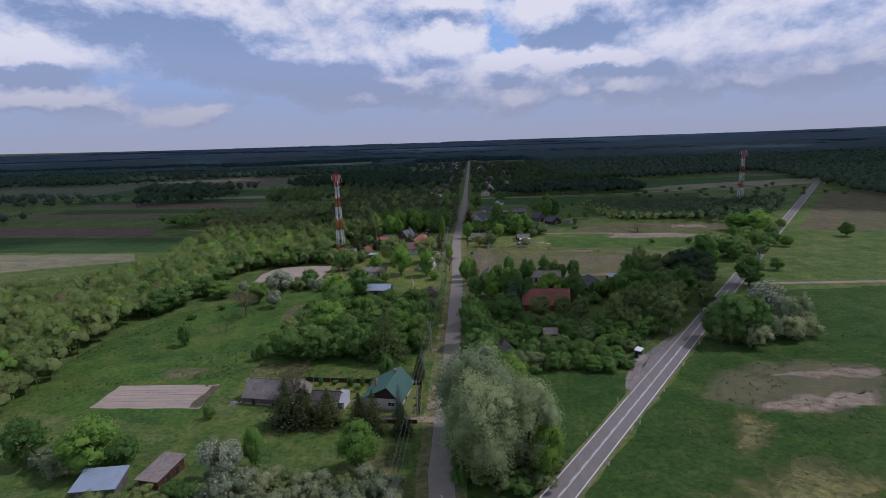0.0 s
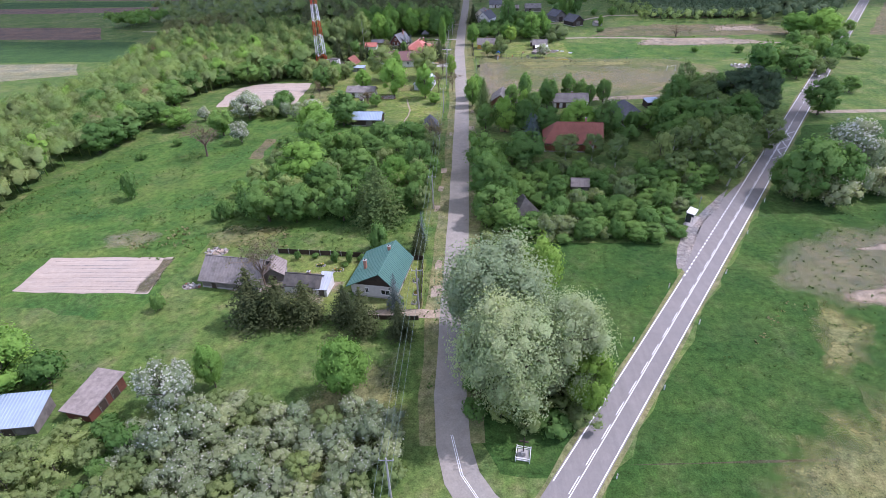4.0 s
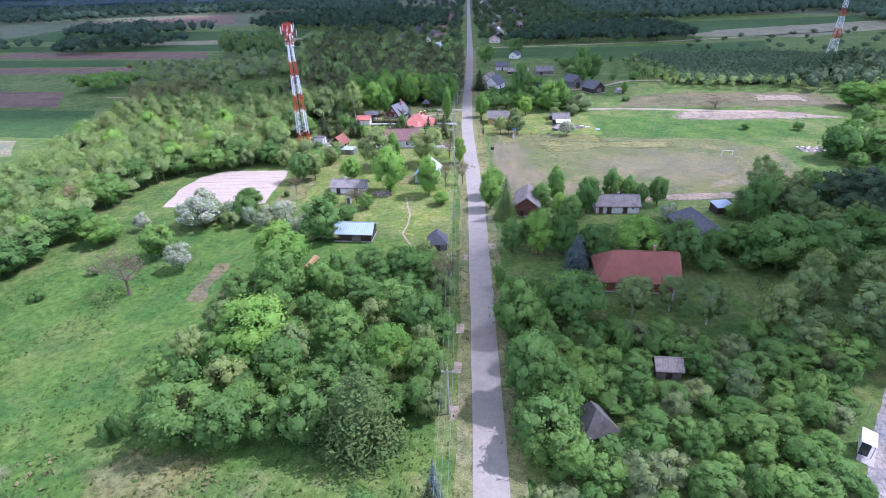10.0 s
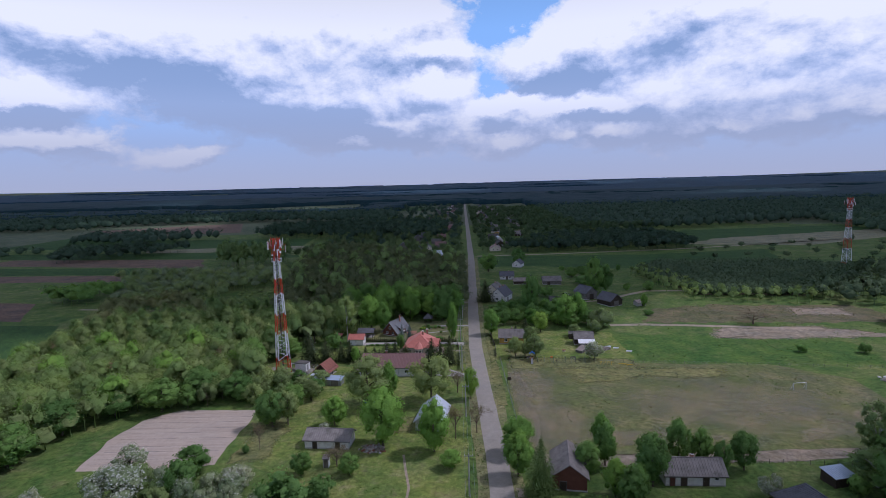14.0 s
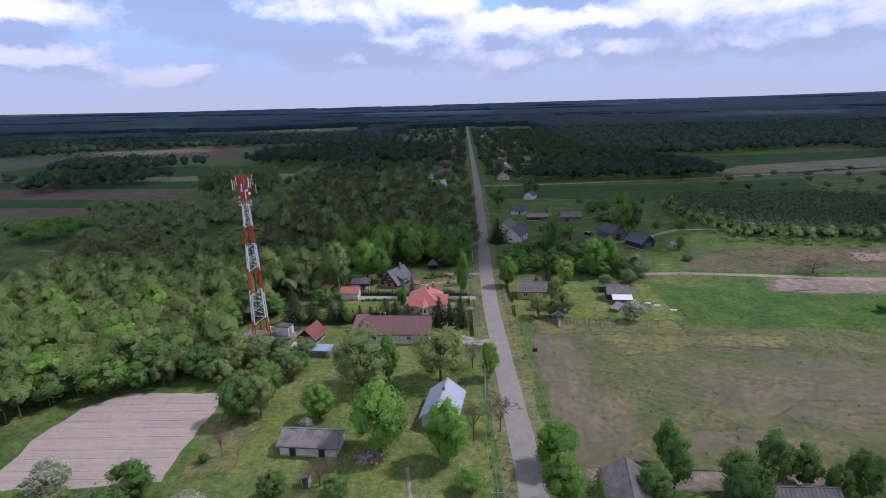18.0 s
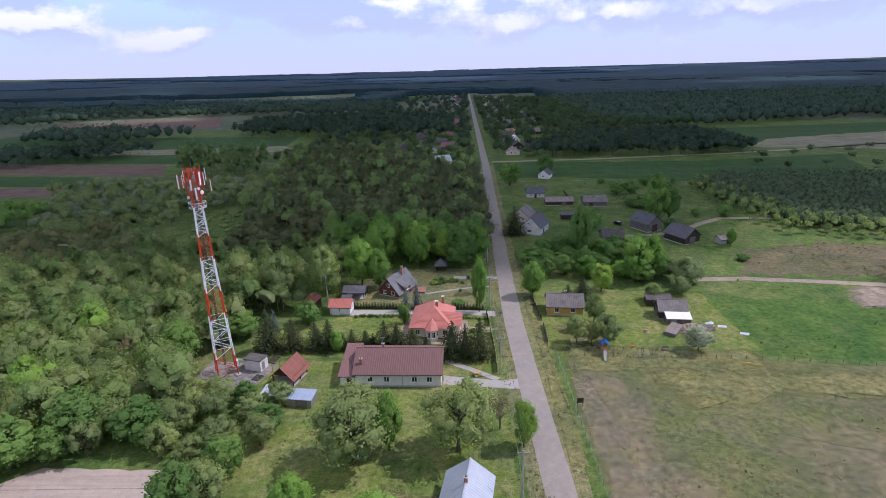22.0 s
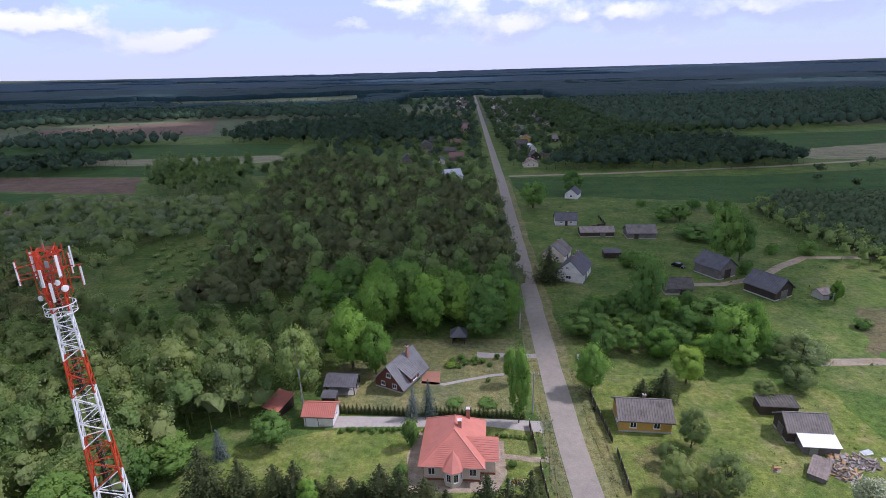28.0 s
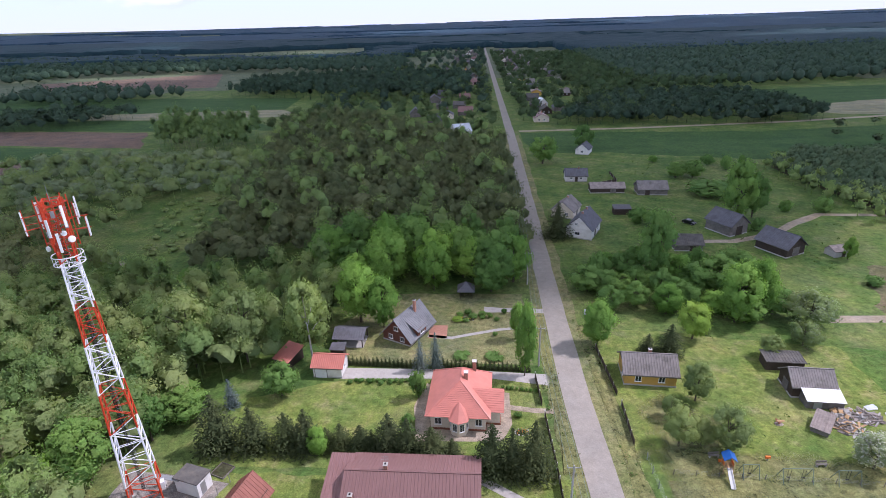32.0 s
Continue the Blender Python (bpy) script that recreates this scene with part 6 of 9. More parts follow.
# ---- distant woods: one object for each wood, too many trees to count ----
def far_wood(name, label, poly, gap, h, r, mat, seed, leaves=0, tries=60000, size=0.8, lumps=1, keep_off=()):
    """Every tree is a crown of leafy masses on a stem; leaves: leaf sprays for each tree."""
    rng = np.random.default_rng(seed)
    spots = np.array(scatter(poly, gap, rng, tries, keep_off))
    if not len(spots):
        return
    v0, f0 = ICO1
    T = len(spots)
    hh, rr = h * rng.uniform(0.78, 1.22, T), r * rng.uniform(0.8, 1.3, T)
    base = np.array([far_rise(math.hypot(*s)) for s in spots])
    n, k = T * lumps, len(v0)
    H, R = hh.repeat(lumps), rr.repeat(lumps)
    if lumps > 1:
        d = unit(n, rng)
        d[:, 2] = np.where(d[:, 2] < -0.3, -d[:, 2], d[:, 2])
        each = 1.02 / lumps ** 0.36
        lr = R * each * rng.uniform(0.8, 1.25, n)
        lz = np.minimum(lr * rng.uniform(0.9, 1.25, n), H * 0.3)
        reach = rng.uniform(0.45, 1.0, n)
        cx, cy = d[:, 0] * (R - lr * 0.7) * reach, d[:, 1] * (R - lr * 0.7) * reach
        cz = H * 0.56 + d[:, 2] * (H * 0.44 - lz * 0.8) * reach
        cx[::lumps], cy[::lumps], cz[::lumps] = cx[::lumps] * 0.2, cy[::lumps] * 0.2, hh - lz[::lumps]
    else:
        d, cx, cy, cz, lr, lz = np.zeros((n, 3)), np.zeros(n), np.zeros(n), H * 0.52, R, H * 0.5
    C = np.stack([spots[:, 0].repeat(lumps) + cx, spots[:, 1].repeat(lumps) + cy, cz + base.repeat(lumps)], 1)
    S = np.stack([lr, lr, lz], 1)
    shrink = (0.60 if lumps > 7 else 0.72) if leaves else 1.0
    P = C[:, None, :] + v0[None] * (1 + rng.normal(scale=0.12, size=(n, k, 1))) * S[:, None, :] * shrink
    verts, nrm = P.reshape(-1, 3), (v0[None] * 0.4 + 0.8 * d[:, None, :]).reshape(-1, 3) + np.array([0, 0, 0.2])
    tris = (f0[None] + (np.arange(n) * k)[:, None, None]).reshape(-1, 3)
    if lumps > 1:
        # a stem from the ground into the crown
        ring = [(-0.15, -0.1, 0.0), (0.15, -0.1, 0.0), (0.0, 0.16, 0.0), (0.0, 0.0, 0.7)]
        stem = np.stack([np.stack([spots[:, 0] + a, spots[:, 1] + b, base + hh * z], 1) for a, b, z in ring], 1).reshape(-1, 3)
        s0 = len(verts) + np.arange(T) * 4
        tris = np.concatenate([tris, np.stack([s0, s0 + 1, s0 + 3], 1), np.stack([s0 + 1, s0 + 2, s0 + 3], 1), np.stack([s0 + 2, s0, s0 + 3], 1)])
        verts, nrm = np.concatenate([verts, stem]), np.concatenate([nrm, np.tile([[-1, -1, 0], [1, -1, 0], [0, 1, 0], [0, 0, 1]], (T, 1))])
    if leaves:
        m = max(1, leaves // lumps)
        e = unit(n * m, rng).reshape(n, m, 3)
        e[:, :, 2] = np.where(e[:, :, 2] < -0.25, -e[:, :, 2], e[:, :, 2])
        Q = (C[:, None, :] + e * S[:, None, :] * rng.uniform(0.58, 1.36, (n, m, 1))).reshape(-1, 3)
        face = (e * 0.35 + 0.8 * d[:, None, :]).reshape(-1, 3) + np.array([0, 0, 0.2]) + rng.normal(scale=0.38, size=(n * m, 3))
        face /= np.linalg.norm(face, axis=1, keepdims=True)
        q = sprays(Q, face, size, rng, 0.34)[:, :3]
        q[:, 1] += (q[:, 1] - q[:, [0, 2]].mean(axis=1)) * 0.8
        ids = np.arange(len(q)) * 3 + len(verts)
        verts, nrm = np.concatenate([verts, q.reshape(-1, 3)]), np.concatenate([nrm, face.repeat(3, axis=0)])
        tris = np.concatenate([tris, np.stack([ids, ids + 1, ids + 2], 1)])
    nrm = nrm / np.linalg.norm(nrm, axis=1, keepdims=True)
    lone(name, tris_mesh(name, verts, tris, mat, normals=nrm), mat, label, "woods", "stuff")


# woods on the valley side and behind the mast
VALLEY = [(-200, 110), (-112, 114), (-113, 131), (-121, 160), (-117, 186), (-114, 205), (-114, 224), (-112, 242), (-104, 260), (-96, 268), (-80, 272), (-76, 282), (-98, 300), (-158, 302), (-157, 275), (-150, 240), (-168, 214), (-200, 205)]
BEHIND = [(-156, 302), (-98, 302), (-84, 298), (-79, 300), (-72, 318), (-60, 328), (-56, 345), (-62, 358), (-96, 341), (-118, 356), (-140, 347), (-160, 318)]
MAST_YARD = ((-72, 290.5, 8),)
far_wood("woods", "leafy mid-green trees on the valley side", VALLEY, 6.6, 10.5, 4.5, "leaf_valley", 123, 900, 9000, 0.20, 15)
far_wood("woods", "olive green trees on the valley side", VALLEY, 6.6, 9.5, 4.3, "leaf_olive", 124, 780, 12000, 0.20, 13)
far_wood("woods", "fresh green trees on the valley side", VALLEY, 19.0, 11.0, 4.4, "leaf_bright", 125, 620, 9000, 0.20, 15)
far_wood("woods", "bare brownish trees on the valley side", VALLEY, 30.0, 10.5, 3.6, "bud_brown", 131, 420, 9000, 0.17, 12)
far_wood("woods", "olive green trees behind the mast", BEHIND, 6.4, 11.5, 3.2, "leaf_olive", 126, 800, 9000, 0.20, 13, MAST_YARD)
far_wood("woods", "leafy mid-green trees behind the mast", BEHIND, 7.0, 12.0, 3.6, "leaf_valley", 127, 900, 9000, 0.20, 14, MAST_YARD)
# lower growth between the taller trees
far_wood("woods", "low olive growth under the valley trees", VALLEY, 5.0, 7.0, 3.9, "leaf_olive", 128, 90, 9000, 0.28, 4)
far_wood("woods", "low olive growth behind the mast", BEHIND, 4.8, 8.2, 3.4, "leaf_olive", 129, 90, 9000, 0.28, 4, ((-72, 290.5, 9),))
far_wood("woods", "low growth filling the dark woods", [(-105, 405), (-136, 560), (-70, 548), (-16, 505), (-16, 380), (-50, 384), (-70, 370), (-98, 364)], 6.2, 8.0, 4.4, "forest_brown", 130, 40, size=0.5, lumps=3)
# mid-distance woods
far_wood("woods", "dark mixed woods left of the road", [(-107, 405), (-139, 571), (-120, 600), (-70, 560), (-58, 530), (-12, 505), (-12, 376), (-50, 380), (-70, 366), (-100, 360)], 5.8, 10.5, 3.9, "forest_brown", 41, 260, size=0.26, lumps=8)
far_wood("woods", "green undergrowth among the dark woods", [(-110, 400), (-140, 560), (-60, 545), (-14, 520), (-14, 376), (-60, 372)], 13, 12.5, 4.8, "leaf_valley", 42, 260, size=0.28, lumps=8)
far_wood("valley_bushes", "pale grey-green willow bushes in the valley", [(-200, 402), (-245, 491), (-174, 500), (-110, 484), (-104, 452), (-147, 432), (-175, 415)], 6.4, 5.5, 4.0, "leaf_grey", 43, 200, size=0.26, lumps=7)
far_wood("valley_bushes", "green alder bushes in the valley", [(-150, 357), (-190, 400), (-240, 470), (-120, 490), (-106, 440), (-150, 425), (-135, 380)], 10, 8.0, 4.6, "leaf_olive", 44, 260, size=0.30, lumps=8)
far_wood("woods", "dark alders at the edge of the valley fields", [(-160, 320), (-142, 348), (-122, 358), (-140, 374), (-166, 392), (-186, 378), (-174, 352)], 6.4, 9.5, 4.4, "forest_brown", 45, 300, size=0.3, lumps=8)
far_wood("valley_bushes", "sedge and low bushes on the marsh", [(-115, 431), (-141, 425), (-120, 368), (-102, 400)], 5.5, 1.4, 1.8, "leaf_olive", 46, 30, size=0.35)
far_wood("poplar_grove", "bright green poplar grove in the fields", [(-186, 500), (-140, 497), (-150, 545), (-215, 560)], 6.0, 17, 4.0, "leaf_birch", 47, 300, size=0.32, lumps=10)
far_wood("woods", "tree clump among the valley fields", [(-360, 560), (-290, 590), (-270, 630), (-330, 640), (-380, 610)], 8, 11, 5, "forest_far_hazed", 48, 80, size=0.7, lumps=4)
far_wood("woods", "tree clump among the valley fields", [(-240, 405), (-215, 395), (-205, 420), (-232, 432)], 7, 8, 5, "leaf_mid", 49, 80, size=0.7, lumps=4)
far_wood("woods", "wood beyond the fields", [(-250, 735), (-120, 700), (-30, 700), (-30, 860), (-130, 900), (-260, 850)], 8.5, 12, 5.0, "forest_far_hazed", 50, 60, size=0.8, lumps=4)
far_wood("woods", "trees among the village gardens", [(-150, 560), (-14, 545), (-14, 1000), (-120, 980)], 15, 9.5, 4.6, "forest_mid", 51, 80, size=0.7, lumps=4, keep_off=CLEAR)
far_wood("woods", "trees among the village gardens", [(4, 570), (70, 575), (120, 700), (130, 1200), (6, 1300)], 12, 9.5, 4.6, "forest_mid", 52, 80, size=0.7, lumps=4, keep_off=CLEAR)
far_wood("woods", "dark trees among the village gardens", [(-140, 620), (-14, 600), (-6, 1400), (-150, 1350)], 22, 11, 5, "forest_far_hazed", 53, 60, size=0.8, lumps=4, keep_off=CLEAR)
far_wood("woods", "belt of trees along the dirt road", [(29, 569), (149, 561), (182, 572), (190, 633), (170, 682), (70, 665)], 7.0, 9.5, 4.6, "forest_far_hazed", 54, 80, size=0.7, lumps=4)
far_wood("pine_plantation", "dense young dark pine plantation", [(98, 465), (120, 488), (200, 480), (235, 455), (200, 420), (158, 385), (106, 392), (102, 420)], 2.5, 5.0, 2.0, "needle_pine", 55, 10, size=0.45)
sheet("forest_floor", "dark needle litter under the pine plantation", [(98, 465), (120, 488), (200, 480), (235, 455), (200, 420), (158, 387), (108, 394), (102, 420)], 0.03, "forest_floor", 0.6, 4, "ground")
far_wood("young_birches", "young bright birches edging the plantation", [(94, 462), (104, 474), (110, 420), (112, 392), (160, 380), (158, 370), (96, 382), (92, 420)], 5.0, 5.5, 2.2, "leaf_birch", 56, 60, size=0.38, lumps=3)
far_wood("woods", "pines round the second mast", [(160, 362), (200, 372), (250, 440), (235, 455), (158, 390)], 6.5, 9, 4.0, "needle_pine", 57, 70, size=0.6, lumps=4)
far_wood("woods", "scattered pines on the far pasture", [(150, 500), (330, 490), (330, 600), (170, 560)], 22, 5, 3, "needle_pine", 58, 60, size=0.55, lumps=3)
far_wood("woods", "edge of the great pine forest", [(209, 730), (420, 800), (900, 850), (900, 1250), (240, 1250), (130, 1200), (125, 760)], 10.5, 14, 6.2, "forest_far_hazed", 59, 8, size=1.3)
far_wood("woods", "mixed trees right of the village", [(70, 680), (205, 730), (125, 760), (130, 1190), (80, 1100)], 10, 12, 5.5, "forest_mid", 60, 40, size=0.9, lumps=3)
far_wood("woods", "woods beyond the highway", [(350, 480), (395, 647), (430, 800), (900, 850), (900, 560), (520, 520)], 10.5, 12, 6, "forest_far_hazed", 61, 8, size=1.3)
far_wood("woods", "broken belts of trees beyond the valley", [(-470, 728), (-374, 698), (-300, 745), (-400, 790), (-470, 780)], 11, 12, 6, "forest_far_hazed", 62, 14, size=1.1)
far_wood("woods", "woods beyond the valley fields", [(-1400, 900), (-600, 925), (-560, 1000), (-320, 1030), (-200, 980), (-120, 1000), (-160, 1260), (-620, 1300), (-1400, 1500)], 13, 13, 7.5, "forest_far_hazed", 63, 6, size=1.6)
far_wood("woods", "hedge trees on the valley fields", [(-700, 560), (-430, 585), (-420, 640), (-700, 720)], 17, 9, 6, "forest_far_hazed", 64, 10, size=1.3)
far_wood("woods", "hedge trees on the valley fields", [(-560, 430), (-420, 440), (-400, 480), (-560, 500)], 17, 8, 6, "forest_far_hazed", 65, 10, size=1.3)


def canopy():
    """The great forest to the horizon: an uneven canopy, broken by clearings."""
    ax = np.linspace(-4800, 4800, 321)
    ay = np.linspace(1180, 4960, 190)
    rng = np.random.default_rng(5)
    X, Y = np.meshgrid(ax, ay)
    X = X + rng.uniform(-9, 9, X.shape)
    Y = Y + rng.uniform(-6, 6, Y.shape)
    Z = np.array([[far_rise(math.hypot(a, b)) for a, b in zip(ra, rb)] for ra, rb in zip(X, Y)]) + np.where(np.hypot(X, Y) < 2300, rng.uniform(8, 14, X.shape), rng.uniform(9, 12, X.shape))
    w, hgt = len(ax), len(ay)
    keep = np.zeros((hgt - 1, w - 1), bool)
    for j in range(hgt - 1):
        for i in range(w - 1):
            x, y = X[j, i], Y[j, i]
            v = noise.noise((x * 0.0011 + 4.0, y * 0.0030, 2.0)) + 0.5 * noise.noise((x * 0.004, y * 0.009, 7.0))
            open_left = 0.0 if x < 150 else -0.25
            gap_road = abs(x - 2) < 17 and y < 1560
            keep[j, i] = v > -0.24 + open_left and not gap_road and (y > 1500 or x > 130 or x < -160) and math.hypot(x, y) < 4990
    verts, faces, ids = [], [], {}

    def vid(j, i, low):
        key = (j, i, low)
        if key not in ids:
            ids[key] = len(verts)
            verts.append((X[j, i], Y[j, i], Z[j, i] if not low else far_rise(math.hypot(X[j, i], Y[j, i])) - 0.3))
        return ids[key]
    for j in range(hgt - 1):
        for i in range(w - 1):
            if not keep[j, i]:
                continue
            q = [(j, i), (j, i + 1), (j + 1, i + 1), (j + 1, i)]
            faces.append((vid(*q[0], 0), vid(*q[1], 0), vid(*q[2], 0)))
            faces.append((vid(*q[0], 0), vid(*q[2], 0), vid(*q[3], 0)))
            for (a, b), (dj, di) in (((0, 1), (-1, 0)), ((1, 2), (0, 1)), ((2, 3), (1, 0)), ((3, 0), (0, -1))):
                jj, ii = j + dj, i + di
                if not (0 <= jj < hgt - 1 and 0 <= ii < w - 1 and keep[jj, ii]):
                    faces.append((vid(*q[b], 0), vid(*q[a], 0), vid(*q[a], 1)))
                    faces.append((vid(*q[b], 0), vid(*q[a], 1), vid(*q[b], 1)))
    verts, faces = np.array(verts), np.array(faces)
    # haze is put into the colour: navy first, paler blue past 2350 m
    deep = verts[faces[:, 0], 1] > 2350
    for sel, mat, lab in ((~deep, "forest_hazed_navy", "dark mixed forest beyond the village, coloured navy for haze"), (deep, "forest_hazed_blue", "forest stretching to the horizon, coloured pale blue for haze")):
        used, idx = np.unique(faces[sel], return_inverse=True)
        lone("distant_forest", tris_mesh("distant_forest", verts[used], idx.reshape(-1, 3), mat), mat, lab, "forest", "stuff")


canopy()


def cloud_bank(label, shades, x0, y0, nx, ny, step, seed):
    """A cloud 2300 m up that shades the ground where shades(x, y) holds: flat below, heaped above."""
    Z = 2300.0
    off = SUN_DIR * (Z / SUN_DIR.z)
    rng = np.random.default_rng(seed)
    keep = np.array([[shades(x0 + i * step, y0 + j * step) for i in range(nx)] for j in range(ny)])
    verts, faces, ids = [], [], {}

    def vid(j, i, top):
        key = (j, i, top)
        if key not in ids:
            ids[key] = len(verts)
            jig = np.random.default_rng(seed * 100003 + j * 997 + i).uniform(-0.45, 0.45, 2) * step
            a = noise.noise((i * 0.35, j * 0.35, 1.5 + top))
            verts.append((x0 + i * step + jig[0] + off.x, y0 + j * step + jig[1] + off.y, Z + (60 + 50 * a if top else 8 * a)))
        return ids[key]
    for j in range(ny):
        for i in range(nx):
            if keep[j, i]:
                q = [(j, i), (j, i + 1), (j + 1, i + 1), (j + 1, i)]
                faces.append(tuple(vid(*p, 1) for p in q))
                faces.append(tuple(vid(*p, 0) for p in reversed(q)))
                for (a, b), (dj, di) in (((0, 1), (-1, 0)), ((1, 2), (0, 1)), ((2, 3), (1, 0)), ((3, 0), (0, -1))):
                    jj, ii = j + dj, i + di
                    if not (0 <= jj < ny and 0 <= ii < nx and keep[jj, ii]):
                        faces.append((vid(*q[a], 1), vid(*q[a], 0), vid(*q[b], 0), vid(*q[b], 1)))
    lone("cloud", mesh_of("cloud", verts, faces, "cloud"), "cloud", label, "cloud", "structure")


def over_far_woods(x, y):
    edge = 378 + 60 * noise.noise((x * 0.004, 3.0, 1.0)) if x < -20 else 354 + 22 * noise.noise((x * 0.012, 3.0, 1.0))
    if 78 < x < 230:
        edge += 25
    if x < -95:
        edge = 345 + 20 * noise.noise((x * 0.02, 3.0, 1.0))
        if -250 < x < -100 and 415 < y < 500:
            return False
    hole = noise.noise((x * 0.0016 + 9, y * 0.0016, 4.0)) + 0.4 * noise.noise((x * 0.006, y * 0.006, 5.0))
    return y > edge and (hole < 0.34 or y < 620 or (x > -260 and y < 1500))


def over_orchard(x, y):
    k = 5 * noise.noise((x * 0.05, y * 0.05, 2.0))
    return inside(x + k, y + k, [(40, 168), (70, 160), (98, 170), (112, 200), (98, 226), (60, 230), (24, 214), (26, 190)])


def cloud_mat():
    m, nt, b = material("cloud", 1.0, spec=0.0)
    b.inputs["Base Color"].default_value = (0.9, 0.9, 0.92, 1)
    tr = nt.nodes.new("ShaderNodeBsdfTranslucent")
    tr.inputs["Color"].default_value = (0.85, 0.87, 0.92, 1)
    mx = nt.nodes.new("ShaderNodeMixShader")
    mx.inputs[0].default_value = 0.44
    nt.links.new(b.outputs[0], mx.inputs[1]), nt.links.new(tr.outputs[0], mx.inputs[2])
    nt.links.new(mx.outputs[0], nt.nodes["Material Output"].inputs["Surface"])


cloud_mat()
cloud_bank("broad white cumulus cloud high over the far woods", over_far_woods, -4200.0, 300.0, 157, 87, 54.0, 8)
cloud_bank("small scrap of white cloud above the farm", over_orchard, -10.0, 120.0, 26, 24, 5.5, 9)

# ---- buildings ----
def profiled(corners, t, gap=0.5, hgt=0.05):
    """A roof slope as one folded sheet: corners run ridge start, ridge end, eave end, eave start; seams stand proud from ridge to eave."""
    a, b, c, d = (Vector(v) for v in corners)
    up = (b - a).cross(d - a).normalized()
    if up.z < 0:
        up = -up
    n = max(2, int(max((b - a).length, (c - d).length) / gap))
    us = []
    for i in range(n):
        us += [(i / n, 0), ((i + 0.72) / n, 0), ((i + 0.80) / n, 1), ((i + 0.92) / n, 1)]
    us.append((1.0, 0))
    so = Soup()
    for u, k in us:
        p, q = a.lerp(b, u), d.lerp(c, u)
        so.v += [tuple(p + up * hgt * k), tuple(q + up * hgt * k), tuple(p - up * t), tuple(q - up * t)]
    m = len(us)
    for i in range(m - 1):
        o = i * 4
        so.f += [(o, o + 1, o + 5, o + 4), (o + 2, o + 6, o + 7, o + 3), (o + 1, o + 3, o + 7, o + 5), (o, o + 4, o + 6, o + 2)]
    so.f += [(0, 2, 3, 1), (m * 4 - 4, m * 4 - 3, m * 4 - 1, m * 4 - 2)]
    return so


def coursed(corners, t, gap=0.4, hgt=0.05):
    """A tiled slope as one stepped sheet: corners run ridge start, ridge end, eave end, eave start (a hip's ridge points are one)."""
    a, b, c, d = (Vector(v) for v in corners)
    up = (c - d).cross(a - d).normalized()
    if up.z < 0:
        up = -up
    n = max(3, int((a - d).length / gap))
    so = Soup()
    lines = []
    for i in range(n):
        lines += [(i / n, hgt), ((i + 1) / n, 0.0)]
    for u, k in lines:
        so.v += [tuple(d.lerp(a, u) + up * k), tuple(c.lerp(b, u) + up * k), tuple(d.lerp(a, u) - up * t), tuple(c.lerp(b, u) - up * t)]
    m = len(lines)
    for i in range(m - 1):
        o = i * 4
        so.f += [(o, o + 1, o + 5, o + 4), (o + 2, o + 6, o + 7, o + 3), (o, o + 4, o + 6, o + 2), (o + 1, o + 3, o + 7, o + 5)]
    so.f += [(0, 2, 3, 1), (m * 4 - 4, m * 4 - 3, m * 4 - 1, m * 4 - 2)]
    return so


def window(parent, m, w, h, mat="paint_white", bars=1):
    """A window with frame, sill and panes; m places its middle, y pointing out of the wall."""
    def at(so):
        so.v = [tuple(m @ Vector(v)) for v in so.v]
        return so
    fr = Soup()
    for sx in (-1, 1):
        fr.box((sx * (w / 2 - 0.04), 0, 0), (0.09, 0.10, h))
    for sz in (-1, 1):
        fr.box((0, 0, sz * (h / 2 - 0.04)), (w, 0.10, 0.09))
    for i in range(bars):
        fr.box((-w / 2 + w * (i + 1) / (bars + 1), 0, 0), (0.07, 0.09, h))
    win = part("window", at(fr), mat, parent)
    part("pane", at(Soup().box((0, -0.005, 0), (w - 0.1, 0.05, h - 0.1))), "window_glass", win)
    part("sill", at(Soup().box((0, 0.05, -h / 2 - 0.03), (w + 0.12, 0.16, 0.05))), mat, win)
    return win


def door(parent, m, w, h, mat):
    def at(so):
        so.v = [tuple(m @ Vector(v)) for v in so.v]
        return so
    d = part("door", at(Soup().box((0, 0, 0), (w, 0.08, h))), mat, parent)
    fr = Soup().box((-w / 2 - 0.05, 0.01, 0), (0.1, 0.12, h)).box((w / 2 + 0.05, 0.01, 0), (0.1, 0.12, h)).box((0, 0.01, h / 2 + 0.05), (w + 0.2, 0.12, 0.1))
    part("door_frame", at(fr), "timber_grey", d)
    part("handle", at(Soup().box((w * 0.38, 0.06, 0), (0.04, 0.05, 0.14))), "steel_grey", d)
    return d


def wall_at(side, u, z, w, l):
    """The pose of an opening u metres along a wall of a w by l house: f, b, l or r."""
    return {"f": pose(u, -l / 2 - 0.03, z, 0, 0, 180), "b": pose(u, l / 2 + 0.03, z), "l": pose(-w / 2 - 0.03, u, z, 0, 0, 90), "r": pose(w / 2 + 0.03, u, z, 0, 0, -90)}[side]


